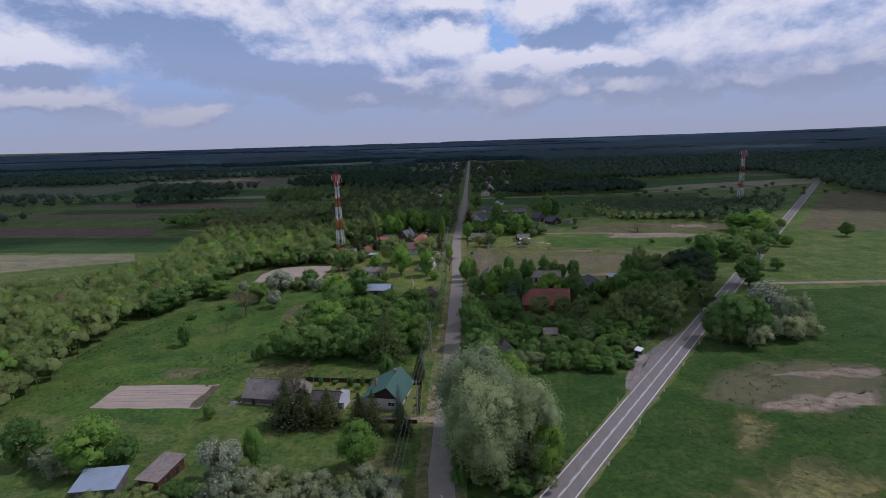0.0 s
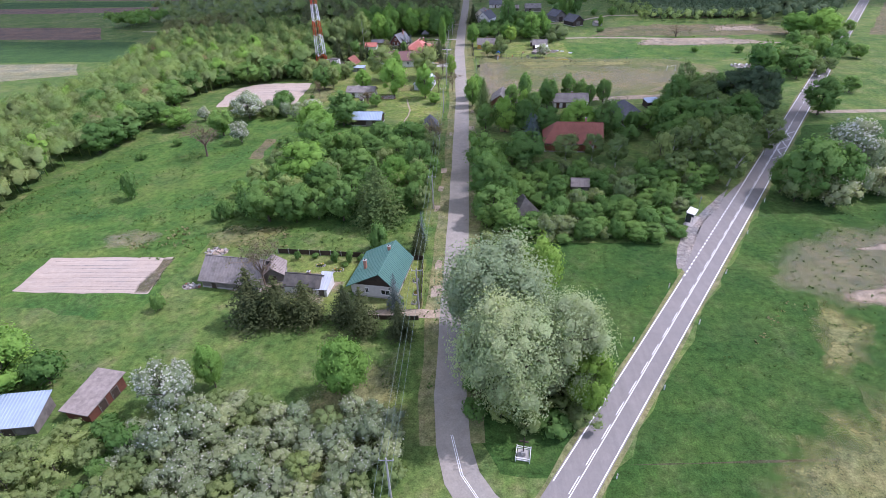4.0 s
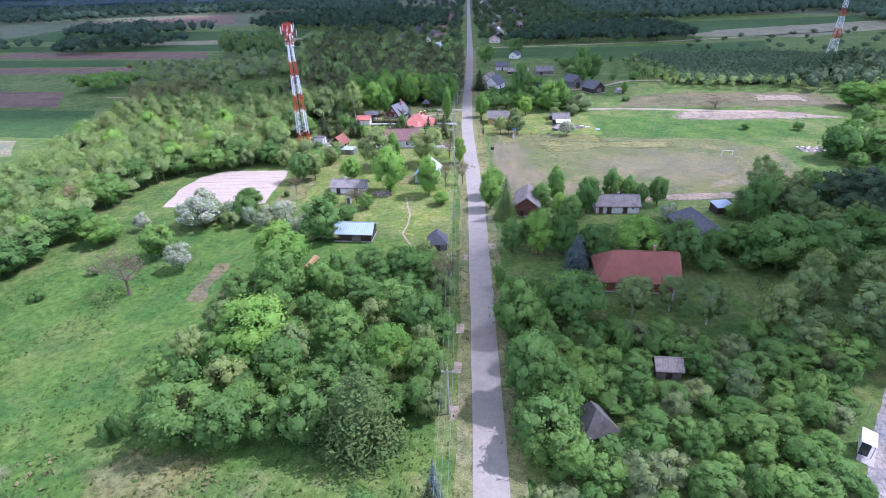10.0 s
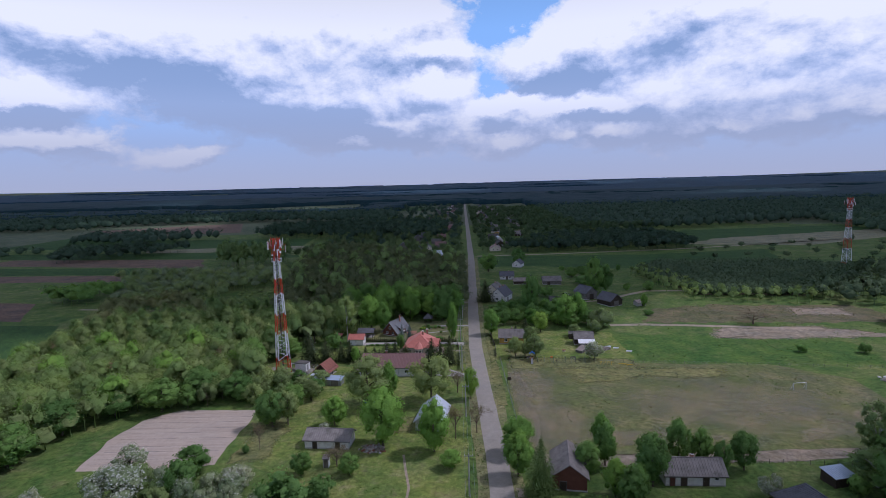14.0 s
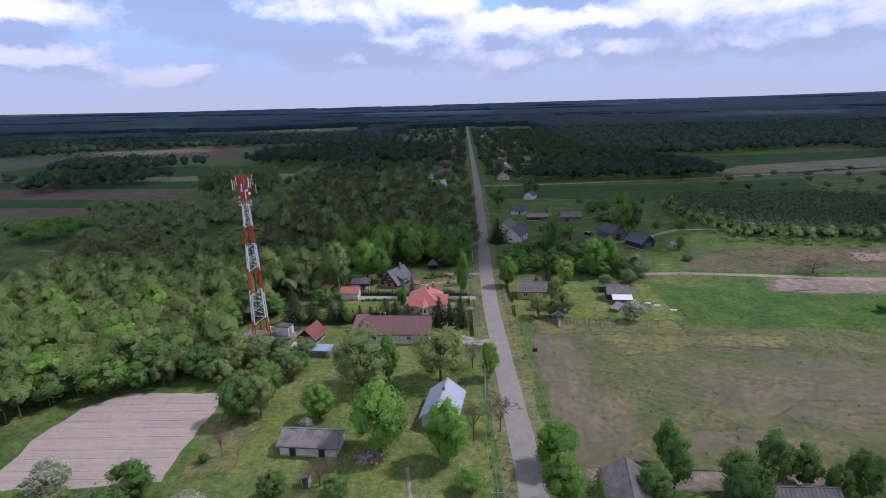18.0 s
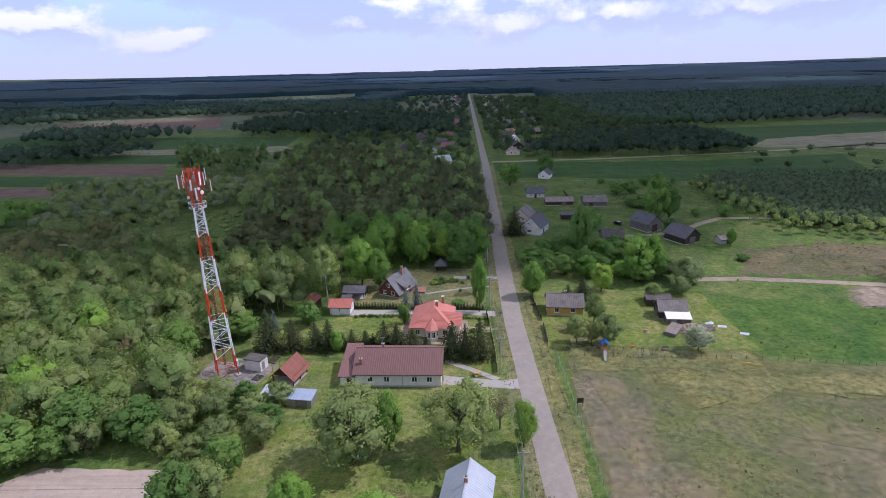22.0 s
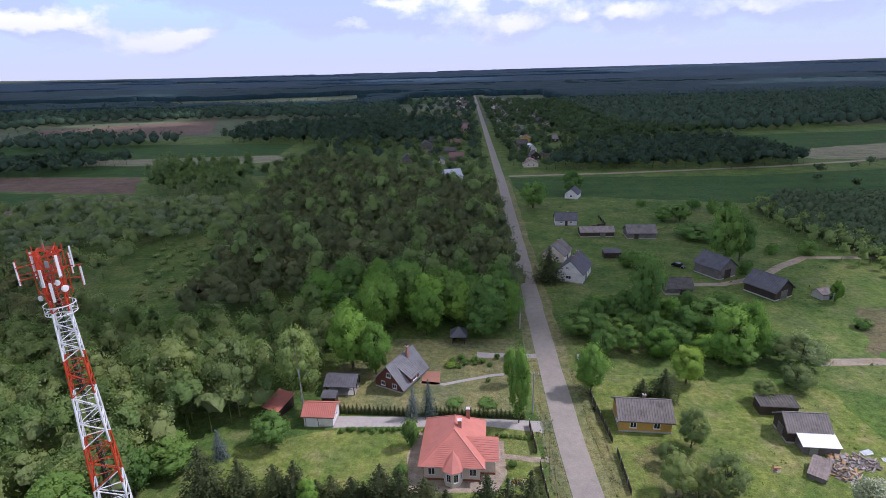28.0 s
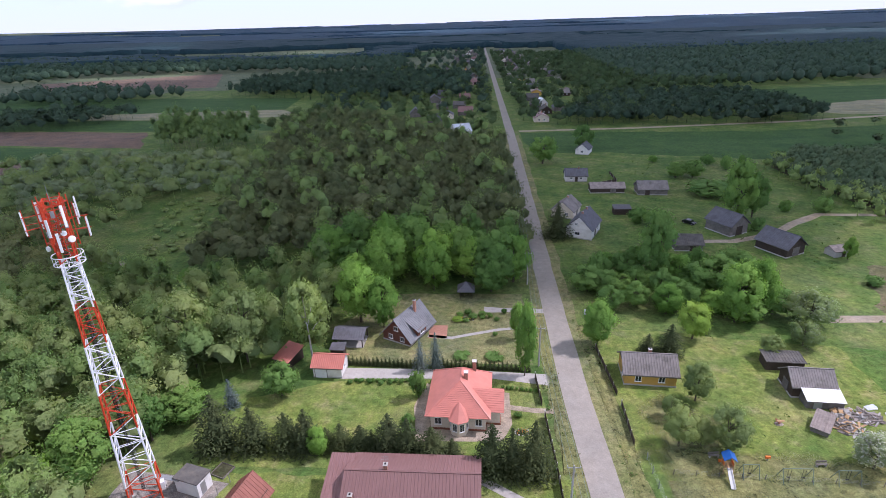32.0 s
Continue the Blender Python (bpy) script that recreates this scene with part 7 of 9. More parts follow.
def house(name, label, category, x, y, rz, w, l, wall, ridge, along, roof, walls, over=0.45, off=0.0, windows=(), doors=(), chimneys=(), gable=None, rib=0.55, plinth=True, group="", hip=(0, 0), thick=0.14):
    """A house of width w (x) and length l (y). along: the axis of its ridge. off: how far the ridge stands off the middle. hip: how far each ridge end draws in."""
    t = thing(name, label, category, pose(x, y, 0, 0, 0, rz), group)
    if along == "x":
        turn = Matrix.Rotation(math.pi / 2, 4, "Z")
        W, L = l, w
    else:
        turn = Matrix.Identity(4)
        W, L = w, l

    def tr(so):
        so.v = [tuple(turn @ Vector(v)) for v in so.v]
        return so
    so = Soup()
    a, b = W / 2, L / 2
    rise = wall
    rw = wall + (ridge - wall) * 0.97
    g0, g1 = (hip[0] == 0), (hip[1] == 0)
    base = [(-a, -b, -0.1), (a, -b, -0.1), (a, b, -0.1), (-a, b, -0.1)]
    top = [(-a, -b, rise), (a, -b, rise), (a, b, rise), (-a, b, rise)]
    so.add(base + top, [(3, 2, 1, 0), (0, 1, 5, 4), (1, 2, 6, 5), (2, 3, 7, 6), (3, 0, 4, 7), (4, 5, 6, 7)])
    part("wall", tr(so), walls, t)
    for on, yy in ((g0, -b), (g1, b)):
        if on:
            s = 1 if yy > 0 else -1
            tri = [(-a, yy, rise), (a, yy, rise), (off, yy, rw)]
            inn = [(-a, yy - s * 0.2, rise), (a, yy - s * 0.2, rise), (off, yy - s * 0.2, rw)]
            part("gable", tr(Soup().add(tri + inn, [(0, 1, 2), (5, 4, 3), (0, 3, 4, 1), (1, 4, 5, 2), (2, 5, 3, 0)])), gable or walls, t)
    if plinth:
        part("plinth", tr(Soup().box((0, 0, 0.15), (W + 0.12, L + 0.12, 0.3))), "concrete", t)
    # roof planes
    slope_l, slope_r = (ridge - wall) / (a + off), (ridge - wall) / (a - off)
    el, er = wall - slope_l * over, wall - slope_r * over
    y0, y1 = -b - over, b + over
    r0, r1 = y0 + hip[0] + (over if hip[0] else 0), y1 - hip[1] - (over if hip[1] else 0)
    up = thick * 1.1
    A, B = (-a - over, y0, el + up), (-a - over, y1, el + up)
    C, D = (a + over, y0, er + up), (a + over, y1, er + up)
    R0, R1 = (off, r0, ridge + up), (off, r1, ridge + up)
    if rib:
        ls, rs = profiled([R0, R1, B, A], thick, rib), profiled([R0, R1, D, C], thick, rib)
    else:
        ls, rs = Soup().slab([R0, R1, B, A], thick), Soup().slab([R0, C, D, R1], thick)
    r = part("roof", tr(ls), roof, t)
    part("roof", tr(rs), roof, t)
    if hip[0]:
        part("roof", tr(Soup().slab([R0, A, C], thick)), roof, t)
    if hip[1]:
        part("roof", tr(Soup().slab([R1, D, B], thick)), roof, t)
    part("ridge_cap", tr(Soup().beam(Vector(R0) + Vector((0, 0, 0.02)), Vector(R1) + Vector((0, 0, 0.02)), 0.22, 0.10)), roof, r)
    for e in ((A, B), (C, D)):
        part("fascia", tr(Soup().beam(Vector(e[0]) - Vector((0, 0, thick)), Vector(e[1]) - Vector((0, 0, thick)), 0.06, 0.16)), "timber_grey", r)
    for cx, cy, ct in chimneys:
        v = turn @ Vector((cx, cy, 0)) if along != "x" else Vector((cx, cy, 0))
        ch = part("chimney", Soup().box((v.x, v.y, (wall + ct) / 2), (0.5, 0.5, ct - wall)), "brick_chimney", t)
        part("cap", Soup().box((v.x, v.y, ct + 0.04), (0.64, 0.64, 0.1)), "concrete", ch)
        part("flue", Soup().box((v.x, v.y, ct + 0.14), (0.22, 0.22, 0.16)), "rubber", ch)
    for side, u, z, ww, hh in windows:
        window(t, wall_at(side, u, z, w, l), ww, hh)
    for side, u, ww, hh, mt in doors:
        door(t, wall_at(side, u, hh / 2, w, l), ww, hh, mt)
    return t


def shed(name, label, category, x, y, rz, w, l, front, back, roof, walls, over=0.3, openings=(), rib=0.5, group=""):
    """A lean-to roof that falls from back to front."""
    t = thing(name, label, category, pose(x, y, 0, 0, 0, rz), group)
    a, b = w / 2, l / 2
    part("wall", Soup().add([(-a, -b, -0.1), (a, -b, -0.1), (a, b, -0.1), (-a, b, -0.1), (-a, -b, front), (a, -b, front), (a, b, back), (-a, b, back)],
                            [(3, 2, 1, 0), (0, 1, 5, 4), (1, 2, 6, 5), (2, 3, 7, 6), (3, 0, 4, 7), (4, 5, 6, 7)]), walls, t)
    s = (back - front) / l * over
    c = [(-a - over, b + over, back + s + 0.12), (a + over, b + over, back + s + 0.12), (a + over, -b - over, front - s + 0.12), (-a - over, -b - over, front - s + 0.12)]
    so = profiled(c, 0.1, rib) if rib else Soup().slab(c, 0.1)
    part("roof", so, roof, t)
    part("fascia", Soup().beam(Vector(c[2]) - Vector((0, 0, 0.08)), Vector(c[3]) - Vector((0, 0, 0.08)), 0.05, 0.14), "timber_grey", t)
    for side, u, ww, hh, mt in openings:
        door(t, wall_at(side, u, hh / 2 + 0.02, w, l), ww, hh, mt)
    return t


def canopy_roof(name, label, category, x, y, rz, w, l, wall, ridge, roof, along="y", over=0.6, post="timber_dark", floor=None, group=""):
    """An open shelter: posts, beams and a pitched roof."""
    t = thing(name, label, category, pose(x, y, 0, 0, 0, rz), group)
    for sx in (-1, 1):
        for yy in (-l / 2, 0, l / 2):
            part("post", Soup().beam((sx * w / 2, yy, -0.1), (sx * w / 2, yy, wall), 0.16), post, t)
        part("beam", Soup().beam((sx * w / 2, -l / 2, wall - 0.08), (sx * w / 2, l / 2, wall - 0.08), 0.16), post, t)
    if floor:
        part("floor", Soup().box((0, 0, 0.03), (w + 0.3, l + 0.3, 0.1)), floor, t)
    W, L = (w, l) if along == "y" else (l, w)
    turn = Matrix.Identity(4) if along == "y" else Matrix.Rotation(math.pi / 2, 4, "Z")
    for s in (-1, 1):
        e = wall - (ridge - wall) / (W / 2) * over
        q = [turn @ Vector(v) for v in ((0, -L / 2 - over, ridge), (0, L / 2 + over, ridge), (s * (W / 2 + over), L / 2 + over, e), (s * (W / 2 + over), -L / 2 - over, e))]
        so = profiled(q, 0.12, 0.5)
        part("roof", so, roof, t)
        g = [turn @ Vector(v) for v in ((-W / 2, s * L / 2, wall), (W / 2, s * L / 2, wall), (0, s * L / 2, ridge - 0.15))]
        part("gable", Soup().slab([(v.x, v.y, v.z) for v in g], 0.06), post, t)
    return t


# the green-roofed yard
house("house", "white house under a green metal roof with two chimneys", "house", -20.6, 121.4, -9, 8.4, 10.4, 2.7, 5.6, "y", "roof_green", "plaster_white", 0.7, 1.5,
      (("f", -1.2, 1.5, 0.7, 1.1), ("f", 2.3, 1.4, 1.7, 1.1), ("r", -2.5, 1.5, 1.3, 1.2), ("r", 2.2, 1.5, 1.3, 1.2)), (("r", 0.2, 1.0, 2.0, "timber_dark"),), ((-2.4, -1.6, 5.6), (1.1, 2.6, 6.4)), "timber_dark", 0.5)
house("barn", "long weathered barn with a grey sheet roof", "barn", -48.6, 122.3, -9, 11.6, 7.6, 2.0, 4.7, "x", "roof_asbestos", "timber_grey", 0.5, 0, (), (("f", 2.5, 2.2, 1.9, "timber_dark"), ("f", -3.4, 0.9, 1.8, "timber_dark")), (), None, 0.6)
house("outhouse", "crumbling shed with a patched grey roof", "shed", -42.0, 122.9, 12, 4.2, 4.6, 1.8, 3.4, "y", "roof_old_board", "timber_grey", 0.3, 0, (), (("f", 0, 1.2, 1.6, "timber_dark"),), (), None, 0.45)
house("outhouse", "low shed with a mossy roof and white gable", "shed", -34.8, 119.2, -7, 6.8, 3.8, 1.8, 3.1, "x", "roof_felt", "plaster_white", 0.25, 0, (("f", -1.6, 1.1, 0.6, 0.5),), (("f", 1.6, 0.9, 1.6, "timber_grey"),), ((0.9, 0.3, 3.6),), None, 0.0)
shed("lean_to", "small white lean-to with a pale sheet roof", "shed", -30.9, 118.5, -7, 2.0, 4.0, 1.5, 2.6, "roof_zinc", "paint_white", 0.15, (("f", 0, 0.8, 1.3, "timber_grey"),), 0.4)
shed("shed", "shed with a pale blue metal roof", "shed", -67.8, 87.2, 8, 7.2, 5.0, 1.9, 2.7, "roof_blue_zinc", "timber_grey", 0.4, (("f", 0, 1.4, 1.7, "timber_dark"),))
shed("shed", "brown board shed under a grey felt roof", "shed", -58.6, 91.0, -10, 4.0, 7.0, 1.9, 2.5, "roof_old_board", "timber_red", 0.45, (("r", -1.0, 1.2, 1.6, "timber_dark"), ("r", 1.4, 1.2, 1.6, "timber_dark")), 0.0)
# the farm right of the road
house("barn", "broad farm building with a rusty red hipped roof", "barn", 26.0, 189.2, -5, 15.6, 10.0, 3.0, 7.0, "x", "roof_rust", "brick_red", 0.6, 0, (("f", -4, 1.6, 1.0, 1.0),), (("l", 0, 2.4, 2.4, "timber_dark"), ("f", 5.0, 1.2, 2.0, "timber_dark")), ((3.6, 1.2, 8.0),), None, 0.5, True, "", (0, 3.0))
house("barn", "grey slate-roofed barn with dark board walls", "barn", 47.6, 211.6, 11, 7.4, 13.4, 2.4, 5.2, "y", "roof_slate", "timber_dark", 0.6, 0, (), (("f", 0, 2.4, 2.2, "timber_grey"),), (), None, 0.55, True, "", (2.6, 2.6))
house("cottage", "long white cottage under a grey sheet roof", "house", 31.4, 226.6, -2, 11.4, 5.6, 2.3, 4.3, "x", "roof_asbestos", "plaster_white", 0.4, 0, (("f", 4.0, 1.5, 0.8, 0.7),), (("f", -2.2, 1.1, 1.9, "timber_dark"), ("f", 2.0, 1.1, 1.9, "timber_dark"), ("f", -4.4, 0.9, 1.8, "timber_red")), ((0.4, 0.3, 4.9),), None, 0.6)
house("barn", "red board barn with a pale grey roof", "barn", 7.4, 227.2, -9, 6.6, 9.6, 3.0, 5.4, "y", "roof_asbestos", "timber_red", 0.45, 0, (), (("f", -1.2, 1.2, 1.9, "timber_dark"),), (), None, 0.55)
shed("shed", "small shed with a blue-grey metal roof", "shed", 59.0, 224.6, 12, 4.6, 3.4, 1.9, 2.4, "roof_blue_zinc", "timber_dark", 0.2)
house("hut", "ruined hut under a torn grey thatch roof", "hut", 8.4, 147.6, 20, 5.2, 4.6, 1.7, 4.6, "y", "roof_felt", "timber_grey", 0.5, 0, (), (("f", 0, 0.9, 1.5, "timber_dark"),), (), None, 0.0, False, "", (1.5, 1.5))
house("hut", "collapsing hut with bare roof boards", "hut", 23.3, 160.0, -4, 4.0, 3.2, 1.8, 3.0, "x", "roof_old_board", "timber_grey", 0.3, 0, (), (("f", 0, 0.9, 1.5, "timber_dark"),), (), None, 0.4, False)
shed("shelter", "low plank shelter under the trees", "shed", 7.2, 202.4, 0, 2.6, 1.6, 1.4, 1.7, "log_wood", "log_wood", 0.2, (), 0.0)
# gardens left of the road
house("barn", "dark barn with a light blue metal roof", "barn", -37.6, 211.2, -4, 9.6, 6.0, 2.3, 3.9, "x", "roof_blue_zinc", "timber_dark", 0.4, 0, (), (("f", 1.0, 2.0, 1.9, "timber_grey"),), (), None, 0.5)
shed("lean_to", "board lean-to at the end of the barn", "shed", -43.6, 211.6, -4, 1.8, 3.6, 1.5, 1.9, "roof_old_board", "timber_grey", 0.15, (), 0.0)
house("hut", "small hut with a steep grey slate roof", "hut", -16.4, 205.4, 4, 4.4, 4.4, 1.9, 4.2, "y", "roof_slate", "timber_grey", 0.35, 0, (), (("f", 0, 0.9, 1.8, "timber_dark"),), (), None, 0.0, False, "", (1.0, 1.0))
house("shed", "long white shed with a grey sheet roof", "shed", -45.0, 242.6, -5, 10.4, 5.2, 2.2, 3.5, "x", "roof_asbestos", "plaster_white", 0.45, 0.4, (("r", 0, 1.4, 0.7, 0.6),), (("f", -2.8, 1.0, 1.8, "timber_dark"), ("f", 2.6, 1.0, 1.8, "timber_dark")), (), None, 0.5)
shed("privy", "little white wooden privy", "shed", -43.4, 232.6, 0, 1.2, 1.3, 1.9, 2.2, "roof_asbestos", "paint_white", 0.15, (("f", 0, 0.7, 1.6, "timber_grey"),), 0.0)
house("cottage", "cottage under a bright pale metal roof", "house", -21.4, 253.2, -9, 6.6, 10.0, 2.5, 5.0, "y", "roof_zinc", "plaster_white", 0.5, 0, (("f", 0, 1.4, 1.1, 1.1), ("r", -2.4, 1.4, 1.0, 1.1), ("r", 2.2, 1.4, 1.0, 1.1)), (("l", -1, 0.95, 1.9, "timber_dark"),), ((0.0, 0.6, 5.9),), None, 0.5)


def long_house():
    t = house("house", "long white house with a brown metal roof", "house", -34.6, 291.2, -1, 17.4, 11.2, 3.0, 5.6, "x", "roof_brown", "plaster_white", 0.45, 0,
              (("f", -5.6, 1.7, 1.1, 1.2), ("f", -2.2, 1.7, 1.1, 1.2), ("f", 3.4, 1.7, 1.1, 1.2), ("f", 6.4, 1.7, 1.1, 1.2), ("r", -2.6, 1.7, 1.0, 1.2)), (("r", 1.2, 1.2, 2.1, "timber_dark"),), ((-3.6, 0.5, 6.4), (-7.6, -3.6, 5.2)), None, 0.45)
    part("downpipe", Soup().tube([(1.0, -5.72, 0), (1.0, -5.72, 2.8)], [0.05, 0.05], 6), "steel_grey", t)
    a = Soup()
    a.tube([(-3.6, 0.5, 6.4), (-3.6, 0.5, 7.9)], [0.03, 0.02], 5)
    for z in (7.2, 7.5, 7.8):
        a.beam((-4.1, 0.5, z), (-3.1, 0.5, z), 0.03)
    part("aerial", a, "steel_grey", t)
    shed("annex", "low white annex with a brown sloping roof", "annex", -44.9, 290.6, -1, 2.8, 9.6, 2.4, 4.2, "roof_brown", "plaster_white", 0.4, (("f", 0.5, 0.9, 1.8, "timber_dark"), ("l", 2.0, 0.9, 1.8, "timber_dark")), 0.45)


long_house()
canopy_roof("gazebo", "open timber gazebo with a brown metal roof", "gazebo", -57.6, 289.0, -14, 4.6, 5.4, 2.2, 4.4, "roof_rust", "y", 0.7, "timber_dark", "concrete")
shed("garage", "tin garage with a pale flat roof", "garage", -58.1, 281.2, -7, 4.8, 3.2, 1.9, 2.2, "roof_zinc", "steel_grey", 0.15, (("f", 0, 2.0, 1.7, "timber_grey"),))
shed("garage", "low tin garage with a grey-blue roof", "garage", -52.8, 280.2, -7, 5.2, 3.0, 1.7, 2.0, "roof_blue_zinc", "steel_grey", 0.15, (("f", 0.6, 2.0, 1.5, "timber_grey"),))


def container():
    t = thing("equipment_cabin", "white equipment cabin with a dark flat roof", "cabin", pose(-66.2, 293.0, 0, 0, 0, -16))
    part("wall", Soup().box((0, 0, 1.35), (4.0, 2.6, 2.5)), "paint_white", t)
    part("roof", Soup().box((0, 0, 2.68), (4.3, 2.9, 0.16)), "roof_felt", t)
    part("door", Soup().box((2.02, -0.3, 1.2), (0.06, 0.9, 1.95)), "steel_grey", t)
    part("skid", Soup().box((0, -1.0, 0.05), (4.0, 0.2, 0.2)).box((0, 1.0, 0.05), (4.0, 0.2, 0.2)), "concrete", t)
    b = thing("cable_bridge", "grey steel cable bridge from cabin to mast", "cable bridge", pose(-69.0, 292.4, 0, 0, 0, -10))
    part("tray", Soup().box((0, 0, 2.45), (3.0, 0.7, 0.08)), "steel_grey", b)
    for sx in (-1.3, 1.2):
        part("post", Soup().beam((sx, 0, -0.1), (sx, 0, 2.42), 0.1), "steel_grey", b)


container()


def red_house():
    t = thing("house", "cream house with a bright red tiled hipped roof", "house", pose(-28.7, 310.6, 0, 0, 0, -3))
    part("wall", Soup().box((0, 0.2, 1.6), (8.8, 10.4, 3.2)), "plaster_cream", t)
    part("wall", Soup().box((5.0, -1.0, 1.5), (3.4, 4.6, 3.0)), "plaster_cream", t)
    part("plinth", Soup().box((0, 0.2, 0.15), (9.0, 10.6, 0.4)).box((5.0, -1.0, 0.15), (3.6, 4.8, 0.4)), "brick_red", t)
    e = 5.2
    A, B, C, D = (-e, -5.8, 3.1), (e, -5.8, 3.1), (e, 6.3, 3.1), (-e, 6.3, 3.1)
    R0, R1 = (0.2, -0.9, 6.6), (0.2, 2.6, 6.6)
    for q in ([A, B, R0], [B, C, R1, R0], [C, D, R1], [D, A, R0, R1]):
        so = coursed([q[2], q[2], q[1], q[0]] if len(q) == 3 else [q[3], q[2], q[1], q[0]], 0.14)
        part("roof", so, "roof_red_tile", t)
    for a, b in ((A, R0), (B, R0), (C, R1), (D, R1), (R0, R1)):
        part("ridge_tile", Soup().beam(a, b, 0.22, 0.14), "roof_red_tile", t)
    # the side wing
    q = [(1.5, -1.0, 5.4), (7.3, -1.0, 5.0)]
    for s in (-1, 1):
        so = coursed([q[0], q[1], (7.3, -1.0 + s * 3.0, 3.0), (3.6, -1.0 + s * 3.0, 3.0)], 0.12)
        part("roof", so, "roof_red_tile", t)
    part("gable", Soup().slab([(6.7, -3.3, 3.0), (6.7, 1.3, 3.0), (6.7, -1.0, 4.7)], 0.1), "plaster_cream", t)
    # bay under its own pointed roof
    bay = [(-1.5, -5.0), (-1.1, -6.2), (0.0, -6.7), (1.1, -6.2), (1.5, -5.0)]
    so = Soup().add([(x + 0.2, y, -0.1) for x, y in bay] + [(x + 0.2, y, 3.0) for x, y in bay], [(i, i + 1, i + 6, i + 5) for i in range(4)] + [(5, 6, 7, 8, 9), (4, 0, 5, 9)])
    b = part("bay", so, "plaster_cream", t)
    so = Soup()
    ring = [(x * 1.28 + 0.2, -4.6 + (y + 4.6) * 1.22, 2.95) for x, y in bay]
    for i in range(4):
        so.slab([ring[i], ring[i + 1], (0.2, -4.2, 5.0)], 0.1)
    part("roof", so, "roof_red_tile", b, "pointed red tiled bay roof")
    for (x0, y0), (x1, y1) in zip(bay, bay[1:]):
        a = math.degrees(math.atan2(y1 - y0, x1 - x0))
        window(b, pose((x0 + x1) / 2 + 0.2, (y0 + y1) / 2, 1.65, 0, 0, a + 180), 0.8, 1.5)
    for sd, u in (("l", -3.0), ("l", 2.0), ("f", -3.2), ("f", 3.3)):
        window(t, wall_at(sd, u, 1.7, 8.8, 10.0), 1.1, 1.3)
    window(t, pose(6.73, -1.0, 1.7, 0, 0, -90), 1.4, 1.4)
    for cx, cy, ct in ((1.0, 0.4, 7.3), (2.2, 4.0, 7.0)):
        ch = part("chimney", Soup().box((cx, cy, (ct + 3) / 2), (0.6, 0.6, ct - 3)), "brick_chimney", t)
        part("cap", Soup().box((cx, cy, ct + 0.05), (0.74, 0.74, 0.1)), "plaster_white", ch)


red_house()
house("garage", "small white garage with a red tiled roof", "garage", -53.4, 321.0, -3, 5.4, 4.2, 2.4, 3.7, "x", "roof_red_tile", "plaster_white", 0.4, 0, (("r", 0, 1.5, 0.7, 0.6),), (("f", -1.2, 2.2, 2.0, "paint_white"),), (), None, 0.35)
shed("woodshed", "open shed with a red metal roof", "shed", -62.4, 324.0, -24, 3.4, 4.4, 1.6, 2.6, "roof_red_tile", "timber_dark", 0.3, (("f", 0, 1.2, 1.4, "timber_grey"),), 0.4)
canopy_roof("carport", "open timber carport with a grey slate roof", "carport", -51.6, 331.2, -3, 5.6, 4.4, 2.3, 3.3, "roof_slate", "x", 0.5, "timber_dark", "concrete")
shed("shed", "little dark shed beside the carport", "shed", -53.2, 326.4, -3, 2.6, 1.8, 1.7, 2.0, "roof_slate", "timber_dark", 0.2, (), 0.0)


def cabin():
    t = house("cabin", "dark timber cabin under a steep grey roof", "house", -40.2, 334.6, -27, 6.6, 8.6, 1.8, 5.5, "y", "roof_grey", "timber_red", 0.7, 0, (("f", -1.4, 1.2, 1.0, 1.0), ("f", 1.4, 1.2, 1.0, 1.0), ("f", 0, 3.3, 1.0, 1.0), ("r", -2.6, 1.2, 1.0, 1.0)), (("r", 1.6, 1.0, 1.9, "timber_dark"),), ((0.8, 1.6, 7.2),), "timber_red", 0.5)
    part("dormer", Soup().box((2.9, -0.6, 1.9), (1.9, 3.2, 2.0)), "timber_red", t)
    so = profiled([(0.6, -2.5, 4.7), (0.6, 1.3, 4.7), (4.3, 1.3, 2.6), (4.3, -2.5, 2.6)], 0.12, 0.5)
    part("dormer_roof", so, "roof_grey", t)
    window(t, pose(3.88, -0.6, 1.9, 0, 0, -90), 1.4, 0.8)


cabin()


def pavilion():
    t = thing("gazebo", "small dark gazebo with a pyramid roof", "gazebo", pose(-28.2, 351.0, 0))
    for sx in (-1, 1):
        for sy in (-1, 1):
            part("post", Soup().beam((sx * 1.4, sy * 1.4, -0.1), (sx * 1.4, sy * 1.4, 2.1), 0.14), "timber_dark", t)
    for i in range(4):
        a, b = math.pi / 4 + i * math.pi / 2, math.pi / 4 + (i + 1) * math.pi / 2
        part("roof", Soup().slab([(2.9 * math.cos(a), 2.9 * math.sin(a), 2.0), (2.9 * math.cos(b), 2.9 * math.sin(b), 2.0), (0, 0, 3.9)], 0.08), "roof_slate", t)
    for s in (-1, 1):
        part("railing", Soup().box((s * 1.4, 0, 0.5), (0.06, 2.7, 0.9)), "timber_dark", t)


pavilion()
